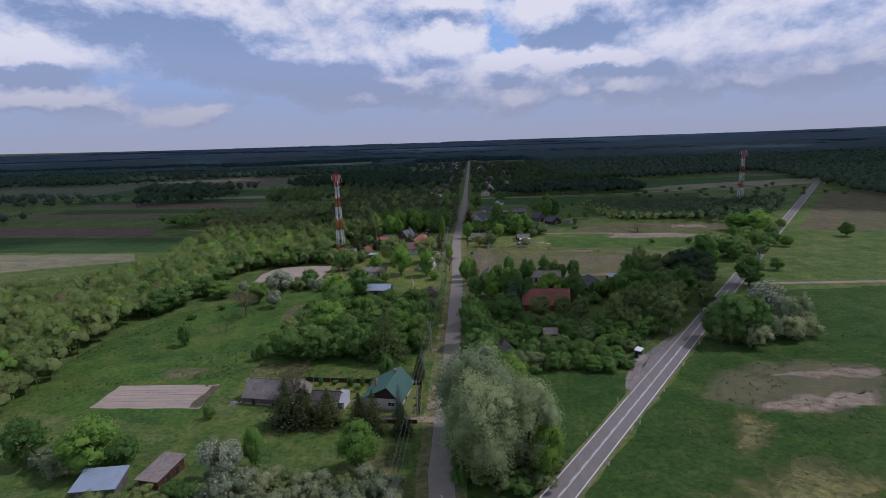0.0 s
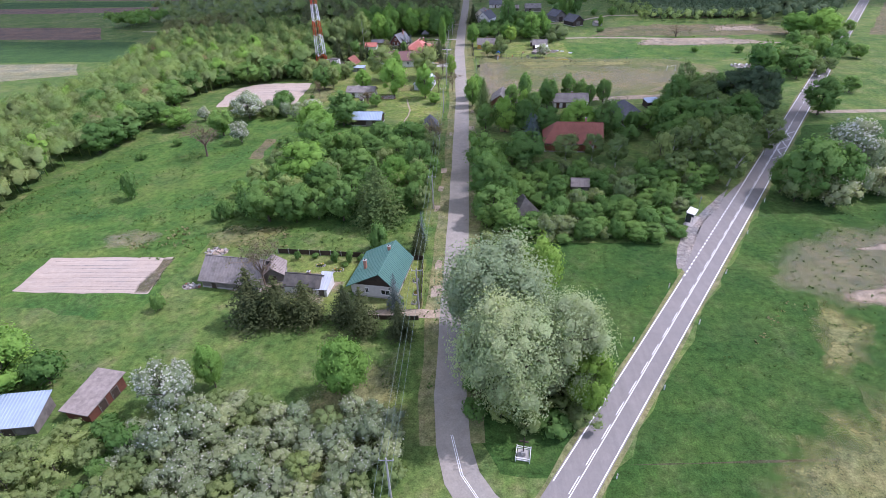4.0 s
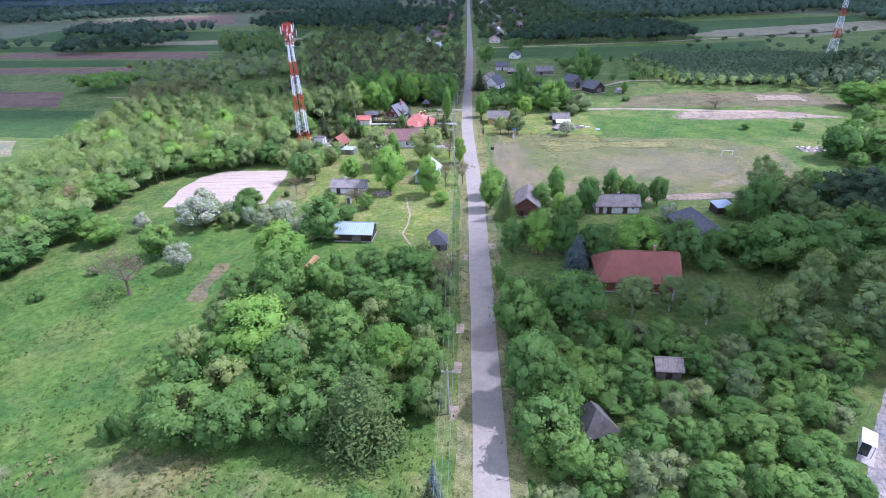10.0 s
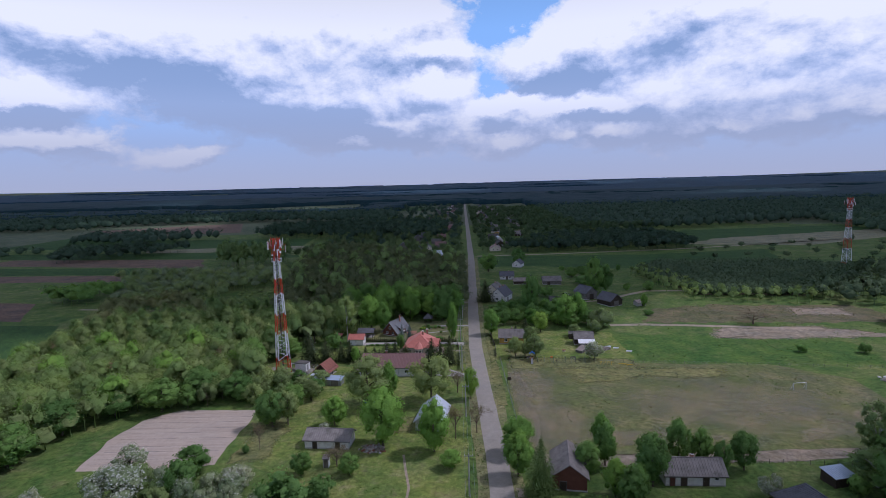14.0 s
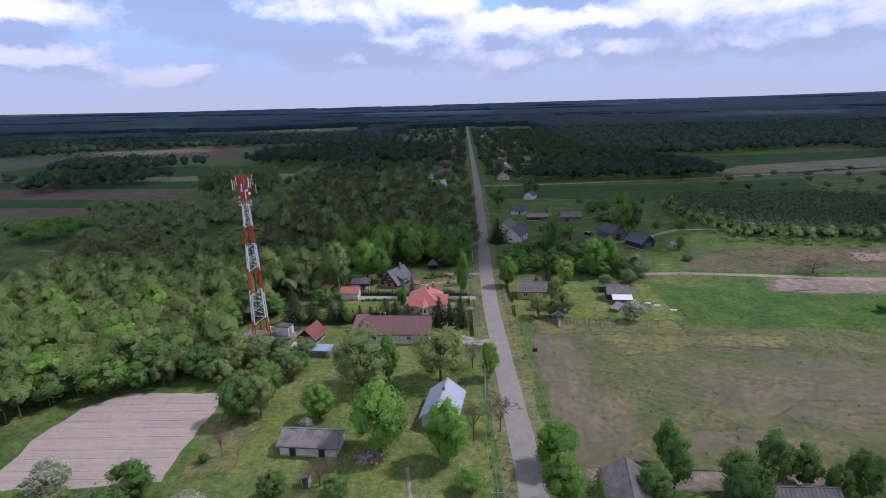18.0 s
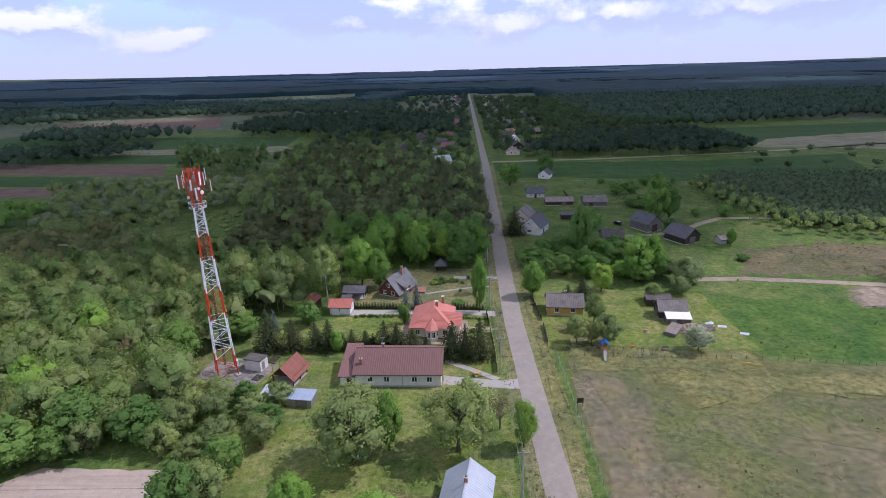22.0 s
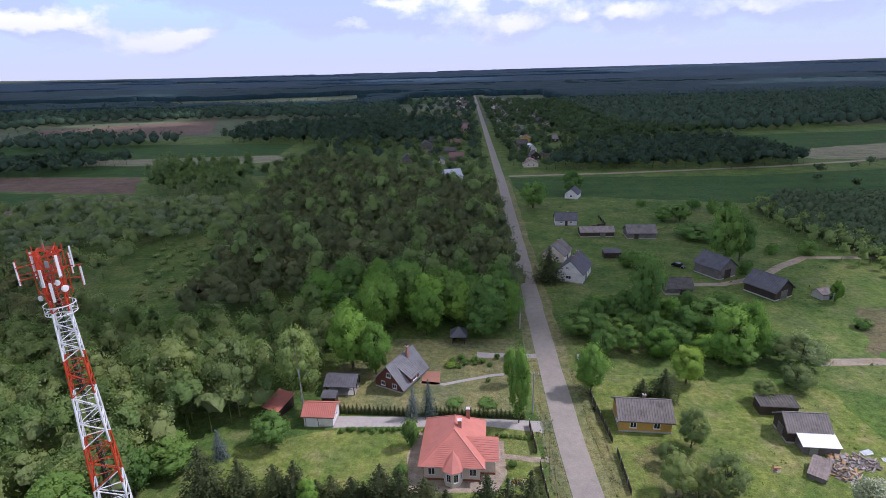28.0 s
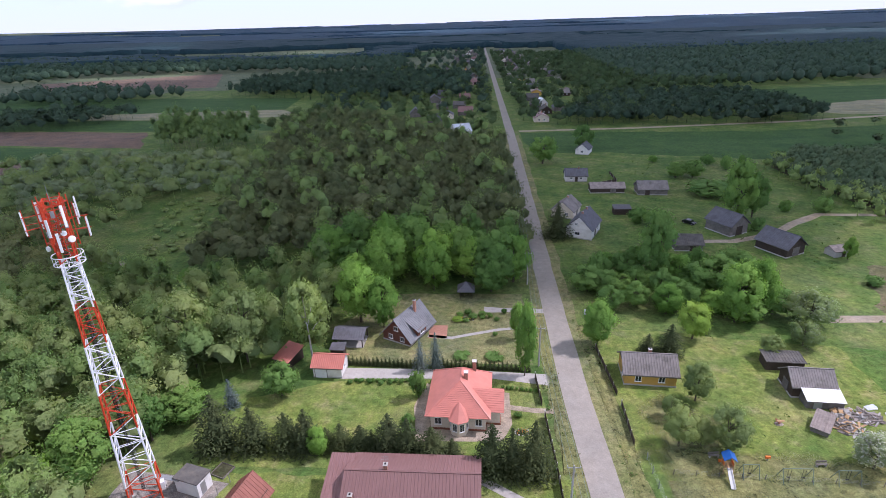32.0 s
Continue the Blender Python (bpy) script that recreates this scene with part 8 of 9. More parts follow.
# farms right of the road
house("cottage", "yellow timber cottage with white windows and grey roof", "house", 4.9, 320.4, -5, 8.8, 6.2, 2.6, 4.7, "x", "roof_asbestos", "timber_yellow", 0.45, 0, (("f", -2.1, 1.5, 1.1, 1.2), ("f", 1.9, 1.5, 1.1, 1.2), ("l", -1.2, 1.5, 0.9, 1.1)), (("r", 0, 0.9, 1.9, "timber_dark"),), ((0.2, 0.4, 5.4),), "timber_grey", 0.45)
house("barn", "grey barn with a ribbed sheet roof", "barn", 30.8, 316.8, -5, 6.6, 5.0, 2.4, 4.3, "x", "roof_asbestos", "timber_dark", 0.35, 0.0, (), (("l", 0, 1.6, 1.9, "timber_grey"),), (), None, 0.4)
shed("lean_to", "lean-to with a bright white sheet roof", "shed", 31.2, 312.9, -5, 5.6, 2.6, 1.5, 2.3, "antenna_white", "timber_grey", 0.2, (("f", -1.2, 1.3, 1.3, "steel_grey"),), 0.0)
shed("shed", "low dark shed with a felt roof", "shed", 30.2, 323.6, -5, 6.4, 3.0, 1.9, 2.2, "roof_felt", "timber_dark", 0.25)
house("barn", "tall grey board barn with a slate roof", "barn", 49.4, 392.6, 28, 7.2, 8.6, 3.4, 6.2, "y", "roof_slate", "timber_grey", 0.5, 0, (), (("f", 0, 2.6, 2.8, "timber_dark"),), (), None, 0.55)
house("barn", "dark board barn with a slate roof", "barn", 57.2, 377.4, 28, 7.2, 9.0, 2.8, 5.6, "y", "roof_slate", "timber_dark", 0.5, 0, (), (("f", 0, 2.4, 2.4, "timber_grey"), ("r", 2, 1.8, 2.0, "timber_grey")), (), None, 0.55)
house("barn", "low stable with a dark grey roof", "stable", 33.0, 380.0, -2, 7.4, 6.0, 2.0, 3.8, "x", "roof_felt", "timber_grey", 0.4, 0, (), (("f", 1, 1.4, 1.7, "timber_dark"),), (), None, 0.5)
house("barn", "long grey barn with two roof panels", "barn", 38.8, 431.4, -2, 10.2, 6.6, 2.3, 4.4, "x", "roof_asbestos", "timber_grey", 0.4, 0, (), (("f", -2, 1.6, 1.9, "timber_dark"),), (), None, 0.55)
house("barn", "long low brown-roofed shed", "shed", 23.2, 433.6, -1, 12.2, 5.0, 2.0, 3.4, "x", "roof_old_board", "timber_dark", 0.4, 0, (), (("f", 2, 1.8, 1.7, "timber_grey"),), (), None, 0.55)
house("cottage", "small white house with a slate roof", "house", 14.6, 449.8, -2, 8.4, 5.8, 2.4, 4.6, "x", "roof_slate", "plaster_white", 0.4, 0, (("f", -2, 1.4, 0.9, 0.9), ("f", 1.8, 1.4, 0.9, 0.9)), (("f", 0, 0.9, 1.9, "timber_dark"),), ((1, 0, 5.2),), None, 0.55)
house("house", "white house with a steep slate roof", "house", 6.8, 391.4, -26, 7.6, 10.4, 3.2, 6.8, "y", "roof_slate", "plaster_white", 0.4, 0, (("f", -0.4, 1.6, 1.6, 1.0), ("f", -0.8, 4.4, 0.8, 0.8), ("r", 2, 1.6, 1.0, 1.1)), (("r", -1, 0.95, 2.0, "timber_dark"),), ((0, -2.2, 7.6), (0, 2.4, 7.6)), None, 0.55)
house("house", "older white house with a grey roof", "house", 4.4, 408.6, -26, 7.2, 8.6, 2.6, 5.4, "y", "roof_asbestos", "plaster_cream", 0.4, 0, (("f", -1.2, 1.5, 1.0, 1.0), ("f", 1.4, 1.5, 1.0, 1.0)), (("r", 0, 0.9, 1.9, "timber_dark"),), ((0, 1, 6.2),), None, 0.55)
shed("shed", "small dark shed in the farmyard", "shed", 22.6, 408.8, 0, 5.4, 3.0, 2.0, 2.4, "roof_slate", "timber_dark", 0.2)
house("hut", "roofless pale brick ruin with a bush inside", "ruin", 70.3, 374.2, 14, 4.2, 3.4, 1.5, 2.4, "x", "roof_old_board", "concrete", 0.1, 0.6, (), (("f", 0.6, 0.9, 1.3, "timber_dark"),), (), None, 0.0, False)
house("cottage", "small white gabled cottage by the road", "house", 26.6, 496.0, -24, 6.0, 8.0, 2.6, 5.0, "y", "roof_slate", "plaster_white", 0.4, 0, (("f", 0, 1.5, 1.2, 1.0),), (), (), None, 0.55)


def village():
    """The houses strung along the road into the distance."""
    rng = np.random.default_rng(78)
    words = {"roof_asbestos": "grey sheet", "roof_slate": "slate-grey", "roof_brown": "brown metal", "roof_rust": "rusty red", "roof_red_tile": "red tiled", "roof_felt": "dark felt", "roof_zinc": "pale metal"}
    wall_words = {"plaster_white": "white", "plaster_cream": "cream", "timber_grey": "grey board", "timber_yellow": "yellow", "timber_dark": "dark board"}
    for x, y, rf, wl, rz in PLOTS:
        ax = "x" if rng.random() < 0.55 else "y"
        house("house" if wl != "timber_grey" else "barn", "%s building under a %s roof in the far village" % (wall_words[wl], words[rf]), "house", x, y, rz, rng.uniform(7, 10), rng.uniform(7, 10), 2.6, rng.uniform(4.6, 6.2), ax, rf, wl, 0.4, 0,
              (("f", -1.6, 1.5, 1.1, 1.1), ("f", 1.6, 1.5, 1.1, 1.1)) if wl != "timber_grey" else (), (), ((0.4, 0.5, 6.6),) if wl != "timber_grey" else (), None, 0.0, False, "far village houses")


village()

# ---- radio masts ----
def mast(label, x, y, rz):
    t = thing("radio_mast", label, "mast", pose(x, y, 0, 0, 0, rz))
    H = 44.0
    bands = ((0.0, 4.8, "mast_red"), (4.8, 13.4, "mast_white"), (13.4, 19.4, "mast_red"), (19.4, 26.2, "mast_white"), (26.2, 31.0, "mast_red"), (31.0, 36.8, "mast_white"), (36.8, H, "mast_red"))

    def half(z):
        return 0.78 + (1.95 - 0.78) * max(0.0, (36.0 - z) / 36.0)

    def corner(i, z):
        s = half(z)
        return Vector(((-s, s, s, -s)[i % 4], (-s, -s, s, s)[i % 4], z))
    for i in range(4):
        part("footing", Soup().box((*corner(i, 0).xy, 0.1), (1.0, 1.0, 0.5)), "concrete", t)
    for z0, z1, mt in bands:
        sec = Soup().tube([corner(0, z0), corner(0, z1)], [0.13 if z0 < 20 else 0.10] * 2, 6)
        n = max(2, round((z1 - z0) / (half(z0) * 1.35)))
        sp = part("mast_section", sec, mt, t)
        for i in (1, 2, 3):
            part("leg", Soup().tube([corner(i, z0), corner(i, z1)], [0.13 if z0 < 20 else 0.10] * 2, 6), mt, sp)
        for k in range(n):
            za, zb = z0 + (z1 - z0) * k / n, z0 + (z1 - z0) * (k + 1) / n
            for i in range(4):
                p, q = (corner(i, za), corner(i + 1, zb)) if (k + i) % 2 == 0 else (corner(i + 1, za), corner(i, zb))
                part("diagonal", Soup().beam(p, q, 0.09), mt, sp)
                part("crossbar", Soup().beam(corner(i, zb), corner(i + 1, zb), 0.07), mt, sp)
    lad = Soup()
    for s in (-0.22, 0.22):
        lad.tube([(s, 0.3, 0), (s, 0.3, 42)], [0.03, 0.03], 4)
    for k in range(105):
        lad.beam((-0.22, 0.3, 0.4 * k + 0.2), (0.22, 0.3, 0.4 * k + 0.2), 0.03)
    part("ladder", lad, "steel_grey", t)
    for s in range(5):
        part("feeder_cable", Soup().tube([(-0.3 + s * 0.09, -0.25, 2.4), (-0.3 + s * 0.09, -0.25, 39)], [0.035, 0.035], 4), "rubber", t)
    # round platform rail
    ring = Soup()
    for rr, z in ((1.55, 36.6), (1.55, 37.6)):
        pts = [(rr * math.cos(a), rr * math.sin(a), z) for a in np.linspace(0, 2 * math.pi, 21)]
        ring.tube(pts, [0.06] * 21, 5)
    for a in np.linspace(0, 2 * math.pi, 9)[:-1]:
        ring.beam((1.55 * math.cos(a), 1.55 * math.sin(a), 36.6), (0.6 * math.cos(a), 0.6 * math.sin(a), 36.6), 0.07)
        ring.beam((1.55 * math.cos(a), 1.55 * math.sin(a), 36.6), (1.55 * math.cos(a), 1.55 * math.sin(a), 37.6), 0.05)
    part("platform", ring, "mast_white", t, "white round service platform")
    # antenna head
    head = Soup()
    for z in (39.2, 41.6, 43.6):
        for a in range(0, 360, 60):
            u, v = math.radians(a), math.radians(a + 60)
            r = 1.45
            head.beam((r * math.cos(u), r * math.sin(u), z), (r * math.cos(v), r * math.sin(v), z), 0.08)
            head.beam((0.7 * math.cos(u), 0.7 * math.sin(u), z), (r * math.cos(u), r * math.sin(u), z), 0.07)
    part("antenna_frame", head, "mast_red", t)
    for a in range(0, 360, 45):
        u = math.radians(a + 12)
        part("mount_pipe", Soup().tube([(1.5 * math.cos(u), 1.5 * math.sin(u), 38.4), (1.5 * math.cos(u), 1.5 * math.sin(u), 44.3)], [0.06, 0.06], 5), "mast_red", t)
    for a, r, z in ((0, 3.0, 41.0), (120, 3.0, 41.4), (205, 3.0, 42.0)):
        u = math.radians(a)
        for dz in (-0.7, 0.7):
            part("outrigger", Soup().beam((0.7 * math.cos(u), 0.7 * math.sin(u), z + dz), (r * math.cos(u), r * math.sin(u), z + dz), 0.08), "mast_red", t)
    for k, (x0, y0, z0) in enumerate(((0.9, -0.9, 41.2), (-0.9, -0.9, 40.4), (0.9, 0.9, 42.4), (-0.9, 0.9, 41.6), (0.0, -1.2, 42.6))):
        part("radio_unit", Soup().box((x0, y0, z0), (0.35, 0.25, 0.7)), "steel_grey", t)
    for k, (a, r, z, hgt) in enumerate(((20, 2.0, 41.8, 2.4), (75, 1.7, 42.2, 2.0), (125, 2.9, 41.4, 2.4), (150, 1.7, 42.6, 2.2), (200, 2.9, 42.0, 2.6), (245, 1.7, 41.2, 2.0), (268, 2.0, 39.6, 2.2), (300, 2.0, 42.4, 2.4), (345, 2.9, 40.6, 2.2), (355, 2.2, 42.8, 2.4))):
        u = math.radians(a)
        c = Vector((r * math.cos(u), r * math.sin(u), z))
        an = part("antenna_panel", Soup().box((0, 0, 0), (0.12, 0.26, hgt), m=Matrix.Translation(c) @ Matrix.Rotation(u, 4, "Z")), "antenna_white", t)
        part("bracket", Soup().beam(c * 1.0 - Vector((0.08 * math.cos(u), 0.08 * math.sin(u), 0.2)), (0.75 * math.cos(u), 0.75 * math.sin(u), z - 0.2), 0.06), "mast_red", an)
        if k % 2 == 0:
            part("mount_pipe", Soup().tube([c + Vector((-0.12 * math.cos(u), -0.12 * math.sin(u), -hgt * 0.55)), c + Vector((-0.12 * math.cos(u), -0.12 * math.sin(u), hgt * 0.6))], [0.05, 0.05], 5), "mast_red", an)
    for a, r, z, d in ((310, 1.5, 39.6, 0.38), (290, 1.3, 40.4, 0.3), (210, 1.5, 38.8, 0.3)):
        u = math.radians(a)
        n = Vector((math.cos(u), math.sin(u), 0))
        c = Vector((0, 0, z)) + n * r
        part("dish", Soup().tube([c - n * 0.1, c, c + n * 0.2, c + n * 0.24], [d * 0.5, d, d, d * 0.9], 12), "antenna_white", t)
    part("lightning_rod", Soup().tube([(0, 0, H - 0.3), (0, 0, H + 1.6)], [0.05, 0.02], 5), "steel_grey", t)
    bx = part("junction_box", Soup().box((2.2, -0.4, 2.2), (0.5, 0.9, 1.3)), "antenna_white", t)
    part("bracket", Soup().beam((1.85, -0.4, 2.2), (2.0, -0.4, 2.2), 0.1), "steel_grey", bx)
    return t


near_mast = mast("tall red and white steel lattice mast with antennas", -71.8, 290.8, 32)
far_mast = copy_thing(near_mast, pose(222, 455, 0, 0, 0, 10))
tagged(far_mast, "distant red and white lattice mast above the pines", "mast")


# ---- power line along the road ----
def power_pole(x, y):
    t = thing("power_pole", "grey concrete power pole with a crossarm", "power pole", pose(x, y, 0, 0, 0, 0), "power line poles")
    part("pole", Soup().tube([(0, 0, -0.3), (0, 0, 8.6)], [0.17, 0.11], 8), "concrete", t)
    part("crossarm", Soup().beam((-0.9, 0, 8.2), (0.9, 0, 8.2), 0.1), "steel_grey", t)
    for s in (-0.8, 0.0, 0.8):
        part("insulator", Soup().tube([(s, 0, 8.25), (s, 0, 8.5)], [0.05, 0.07], 6), "plaster_white", t)
    return t


POLES = [(-13.4, 40), (-13.2, 76), (-12.9, 113), (-12.4, 150.5), (-12.6, 186), (-12.8, 221), (-13.0, 256), (-13.8, 290), (-14.2, 323), (-13.2, 357), (-12.6, 394), (-11.6, 432)]
for p in POLES:
    power_pole(*p)
for s in (-0.8, 0.0, 0.8):
    for (x0, y0), (x1, y1) in zip(POLES, POLES[1:]):
        pts = [(x0 + (x1 - x0) * k / 8 + s, y0 + (y1 - y0) * k / 8, 8.5 - 0.8 * 4 * k / 8 * (1 - k / 8)) for k in range(9)]
        lone("power_cable", Soup().tube(pts, [0.028] * 9, 4), "wire_green", "sagging power cable between concrete poles", "cable", "", None, "power line cables")


# ---- fences and hedges ----
def board_fence(label, line, h, mat, post_gap=2.4, post="concrete", slat=0.16, gap=0.03, group=""):
    t = thing("fence", label, "fence", None, group)
    for (x0, y0), (x1, y1) in zip(line, line[1:]):
        L = math.hypot(x1 - x0, y1 - y0)
        d = Vector((x1 - x0, y1 - y0, 0)).normalized()
        n = max(1, round(L / post_gap))
        for k in range(n):
            p = Vector((x0, y0, 0)) + d * (L * k / n)
            q = Vector((x0, y0, 0)) + d * (L * (k + 1) / n)
            part("post", Soup().beam(p - Vector((0, 0, 0.2)), p + Vector((0, 0, h + 0.1)), 0.13), post, t)
            sd = d.cross(Vector((0, 0, 1))) * 0.02
            pn = profiled([p + d * 0.07 + Vector((0, 0, h)) + sd, q - d * 0.07 + Vector((0, 0, h)) + sd, q - d * 0.07 + Vector((0, 0, 0.06)) + sd, p + d * 0.07 + Vector((0, 0, 0.06)) + sd], 0.03, slat + gap, 0.03)
            part("panel", pn, mat, t)
    return t


def wire_fence(label, line, h, post_gap=3.0, post="timber_grey", group="", wires=4, pr=0.06):
    t = thing("fence", label, "fence", None, group)
    for (x0, y0), (x1, y1) in zip(line, line[1:]):
        a, b = Vector((x0, y0, 0)), Vector((x1, y1, 0))
        n = max(1, round((b - a).length / post_gap))
        for k in range(n + 1):
            p = a.lerp(b, k / n)
            part("post", Soup().tube([p - Vector((0, 0, 0.2)), p + Vector((0, 0, h + 0.1))], [pr, pr * 0.9], 5), post, t)
        for k in range(wires):
            z = h * (k + 1) / wires
            part("wire", Soup().beam(a + Vector((0, 0, z)), b + Vector((0, 0, z)), 0.008), "steel_grey", t)
    return t


board_fence("dark board fence round the green-roofed yard", [(-43.8, 131.2), (-28, 129.8), (-13.2, 128.4), (-12.5, 113.4)], 1.2, "timber_dark")
board_fence("dark board fence beside the driveway", [(-22, 110.0), (-12.6, 109.8)], 1.0, "timber_dark")
board_fence("dark slatted fence with pale posts along the garden", [(-15.3, 319.2), (-14.9, 311.6)], 1.4, "timber_dark", 2.2, "plaster_white")
board_fence("dark slatted fence with pale posts along the garden", [(-14.8, 308.8), (-14.4, 297.6), (-14.4, 290.2)], 1.4, "timber_dark", 2.2, "plaster_white")
board_fence("weathered picket fence of the yellow cottage", [(-2.4, 329), (-1.7, 314.4)], 1.1, "timber_dark", 2.4, "concrete", 0.1, 0.05)
board_fence("weathered picket fence of the yellow cottage", [(-1.6, 312), (-2.0, 302.6)], 1.1, "timber_dark", 2.4, "concrete", 0.1, 0.05)
wire_fence("wire mesh fence with steel posts along the pitch", [(-0.9, 300), (-0.7, 276), (-0.3, 247)], 1.3, 2.8, "steel_grey", wires=6)
wire_fence("low wire fence at the end of the pitch", [(2, 297.2), (39, 295.2), (86, 290.0), (118, 286)], 0.9, 3.2)
wire_fence("rough post and wire fence behind the cottage", [(42, 232.4), (66, 230.6), (90, 228.2)], 1.0, 2.6)
wire_fence("dark post fence across the orchard grass", [(51.0, 187), (48.2, 176.5), (46.3, 166.6)], 1.2, 1.6, "timber_dark", pr=0.11)
wire_fence("wire fence round the mast yard", [(-78, 286), (-64.6, 284.6), (-61.6, 294.2)], 1.6, 2.6, "steel_grey", wires=5)
board_fence("grey board fence by the far farm", [(19, 440), (30, 446), (30, 458)], 1.2, "timber_dark")


def thuja(x, y, h, r):
    ob = plant("S", x, y, h, r, "thuja hedge")
    ob.name = "thuja"
    tagged(ob, "clipped dark green thuja in a hedge row", "hedge plant")


for k in range(17):
    thuja(-50.4 + k * 0.80, 323.1 - k * 0.05, 1.9 + 0.25 * math.sin(k * 2.1), 0.62)
for k in range(22):
    thuja(-33.0 + k * 0.80, 322.6 - k * 0.06, 1.8 + 0.25 * math.sin(k * 1.7), 0.60)
for k in range(12):
    plant("U", -48 + k * 1.05 + 0.1 * math.sin(k), 317.9, 0.7, 0.5, "low border bushes")
for k in range(8):
    plant("U", -21.2 + k * 0.8, 316.2 - k * 0.12, 0.7, 0.45, "low border bushes")
for x, y, h, r in ((-26.6, 341.0, 0.9, 1.3), (-24.6, 341.8, 1.0, 1.2), (-19.6, 342.6, 1.4, 0.7), (-17.8, 342.2, 1.4, 0.6), (-16.0, 338.8, 1.3, 0.5), (-28.0, 339.2, 0.8, 0.9), (-29.0, 325.8, 0.8, 2.2), (-22.6, 325.4, 0.8, 2.4), (-37.2, 307.4, 1.3, 1.2), (-36.8, 304.6, 1.0, 1.3), (-19.2, 308.6, 1.1, 0.9)):
    plant("U", x, y, h, r, "garden shrubs")


# ---- bus stop ----
def bus_stop():
    t = thing("bus_shelter", "small white bus shelter beside the highway", "bus shelter", pose(45.0, 144.2, 0, 0, 0, 55))
    part("roof", Soup().slab([(-1.5, -0.9, 2.35), (1.5, -0.9, 2.35), (1.5, 0.9, 2.6), (-1.5, 0.9, 2.6)], 0.1), "antenna_white", t)
    part("back_wall", Soup().box((0, 0.75, 1.25), (2.8, 0.06, 2.1)), "paint_white", t)
    for s in (-1, 1):
        part("side_wall", Soup().box((s * 1.4, 0.2, 1.25), (0.06, 1.1, 2.1)), "window_glass", t)
        part("post", Soup().beam((s * 1.4, -0.75, 0), (s * 1.4, -0.75, 2.35), 0.08), "steel_grey", t)
    part("bench", Soup().box((0, 0.5, 0.46), (2.2, 0.35, 0.06)).box((-0.9, 0.5, 0.22), (0.06, 0.3, 0.44)).box((0.9, 0.5, 0.22), (0.06, 0.3, 0.44)), "timber_grey", t)
    sheet("bus_platform", "pale concrete bus platform", [(44.3, 141.2), (47.6, 145.4), (46.0, 146.6), (42.8, 142.4)], 0.10, "concrete_paving", 0.0, 3, "platform")
    s = thing("bus_stop_sign", "bus stop sign on a thin steel post", "sign", pose(49.0, 150.2, 0, 0, 0, 55))
    part("post", Soup().tube([(0, 0, 0), (0, 0, 2.8)], [0.04, 0.04], 6), "steel_grey", s)
    part("board", Soup().box((0, 0, 2.5), (0.5, 0.04, 0.5)), "plastic_blue", s)


bus_stop()
for i in range(7):
    for y0, off in ((82 + i * 14.6, 3.7), (88 + i * 14.6, -3.6)):
        if off < 0 and y0 > 118:
            continue
        x, y = hwy(y0, off)
        t = thing("delineator_post", "white roadside delineator post", "delineator", pose(x, y, 0, 0, 0, -35), "delineator posts")
        part("post", Soup().box((0, 0, 0.48), (0.14, 0.09, 1.0)), "paint_white", t)
        part("reflector", Soup().box((0, -0.05, 0.8), (0.08, 0.02, 0.18)), "plastic_orange", t)


def shrine():
    t = thing("roadside_shrine", "small fenced roadside cross on a pale base", "shrine", pose(3.0, 82.9, 0, 0, 0, -10))
    part("base", Soup().box((0, 0, 0.2), (1.5, 1.5, 0.4)).box((0, 0, 0.7), (0.6, 0.6, 0.7)), "concrete", t)
    part("cross", Soup().beam((0, 0, 0.9), (0, 0, 3.6), 0.14).beam((-0.6, 0, 2.9), (0.6, 0, 2.9), 0.14), "timber_dark", t)
    for s in (-1, 1):
        part("railing", Soup().beam((s * 0.9, -0.9, 0.75), (s * 0.9, 0.9, 0.75), 0.07).beam((s * 0.9, -0.9, 0.4), (s * 0.9, 0.9, 0.4), 0.07), "paint_white", t)
        part("railing", Soup().beam((-0.9, s * 0.9, 0.75), (0.9, s * 0.9, 0.75), 0.07).beam((-0.9, s * 0.9, 0.4), (0.9, s * 0.9, 0.4), 0.07), "paint_white", t)
        for q in (-1, 1):
            part("post", Soup().beam((s * 0.9, q * 0.9, -0.1), (s * 0.9, q * 0.9, 0.9), 0.1), "paint_white", t)


shrine()
so = Soup()
for o in (-0.12, 0.12):
    so.slab([(-6.3 + o - 0.05, 86, 0.075), (-6.3 + o + 0.05, 86, 0.075), (-4.9 + o + 0.05, 80, 0.075), (-4.9 + o - 0.05, 80, 0.075)], 0.008)
    so.slab([(-4.9 + o - 0.05, 80, 0.075), (-4.9 + o + 0.05, 80, 0.075), (-2.4 + o + 0.05, 76, 0.075), (-2.4 + o - 0.05, 76, 0.075)], 0.008)
lone("road_marking", so, "road_paint", "double white line at the road junction", "road marking", "structure")


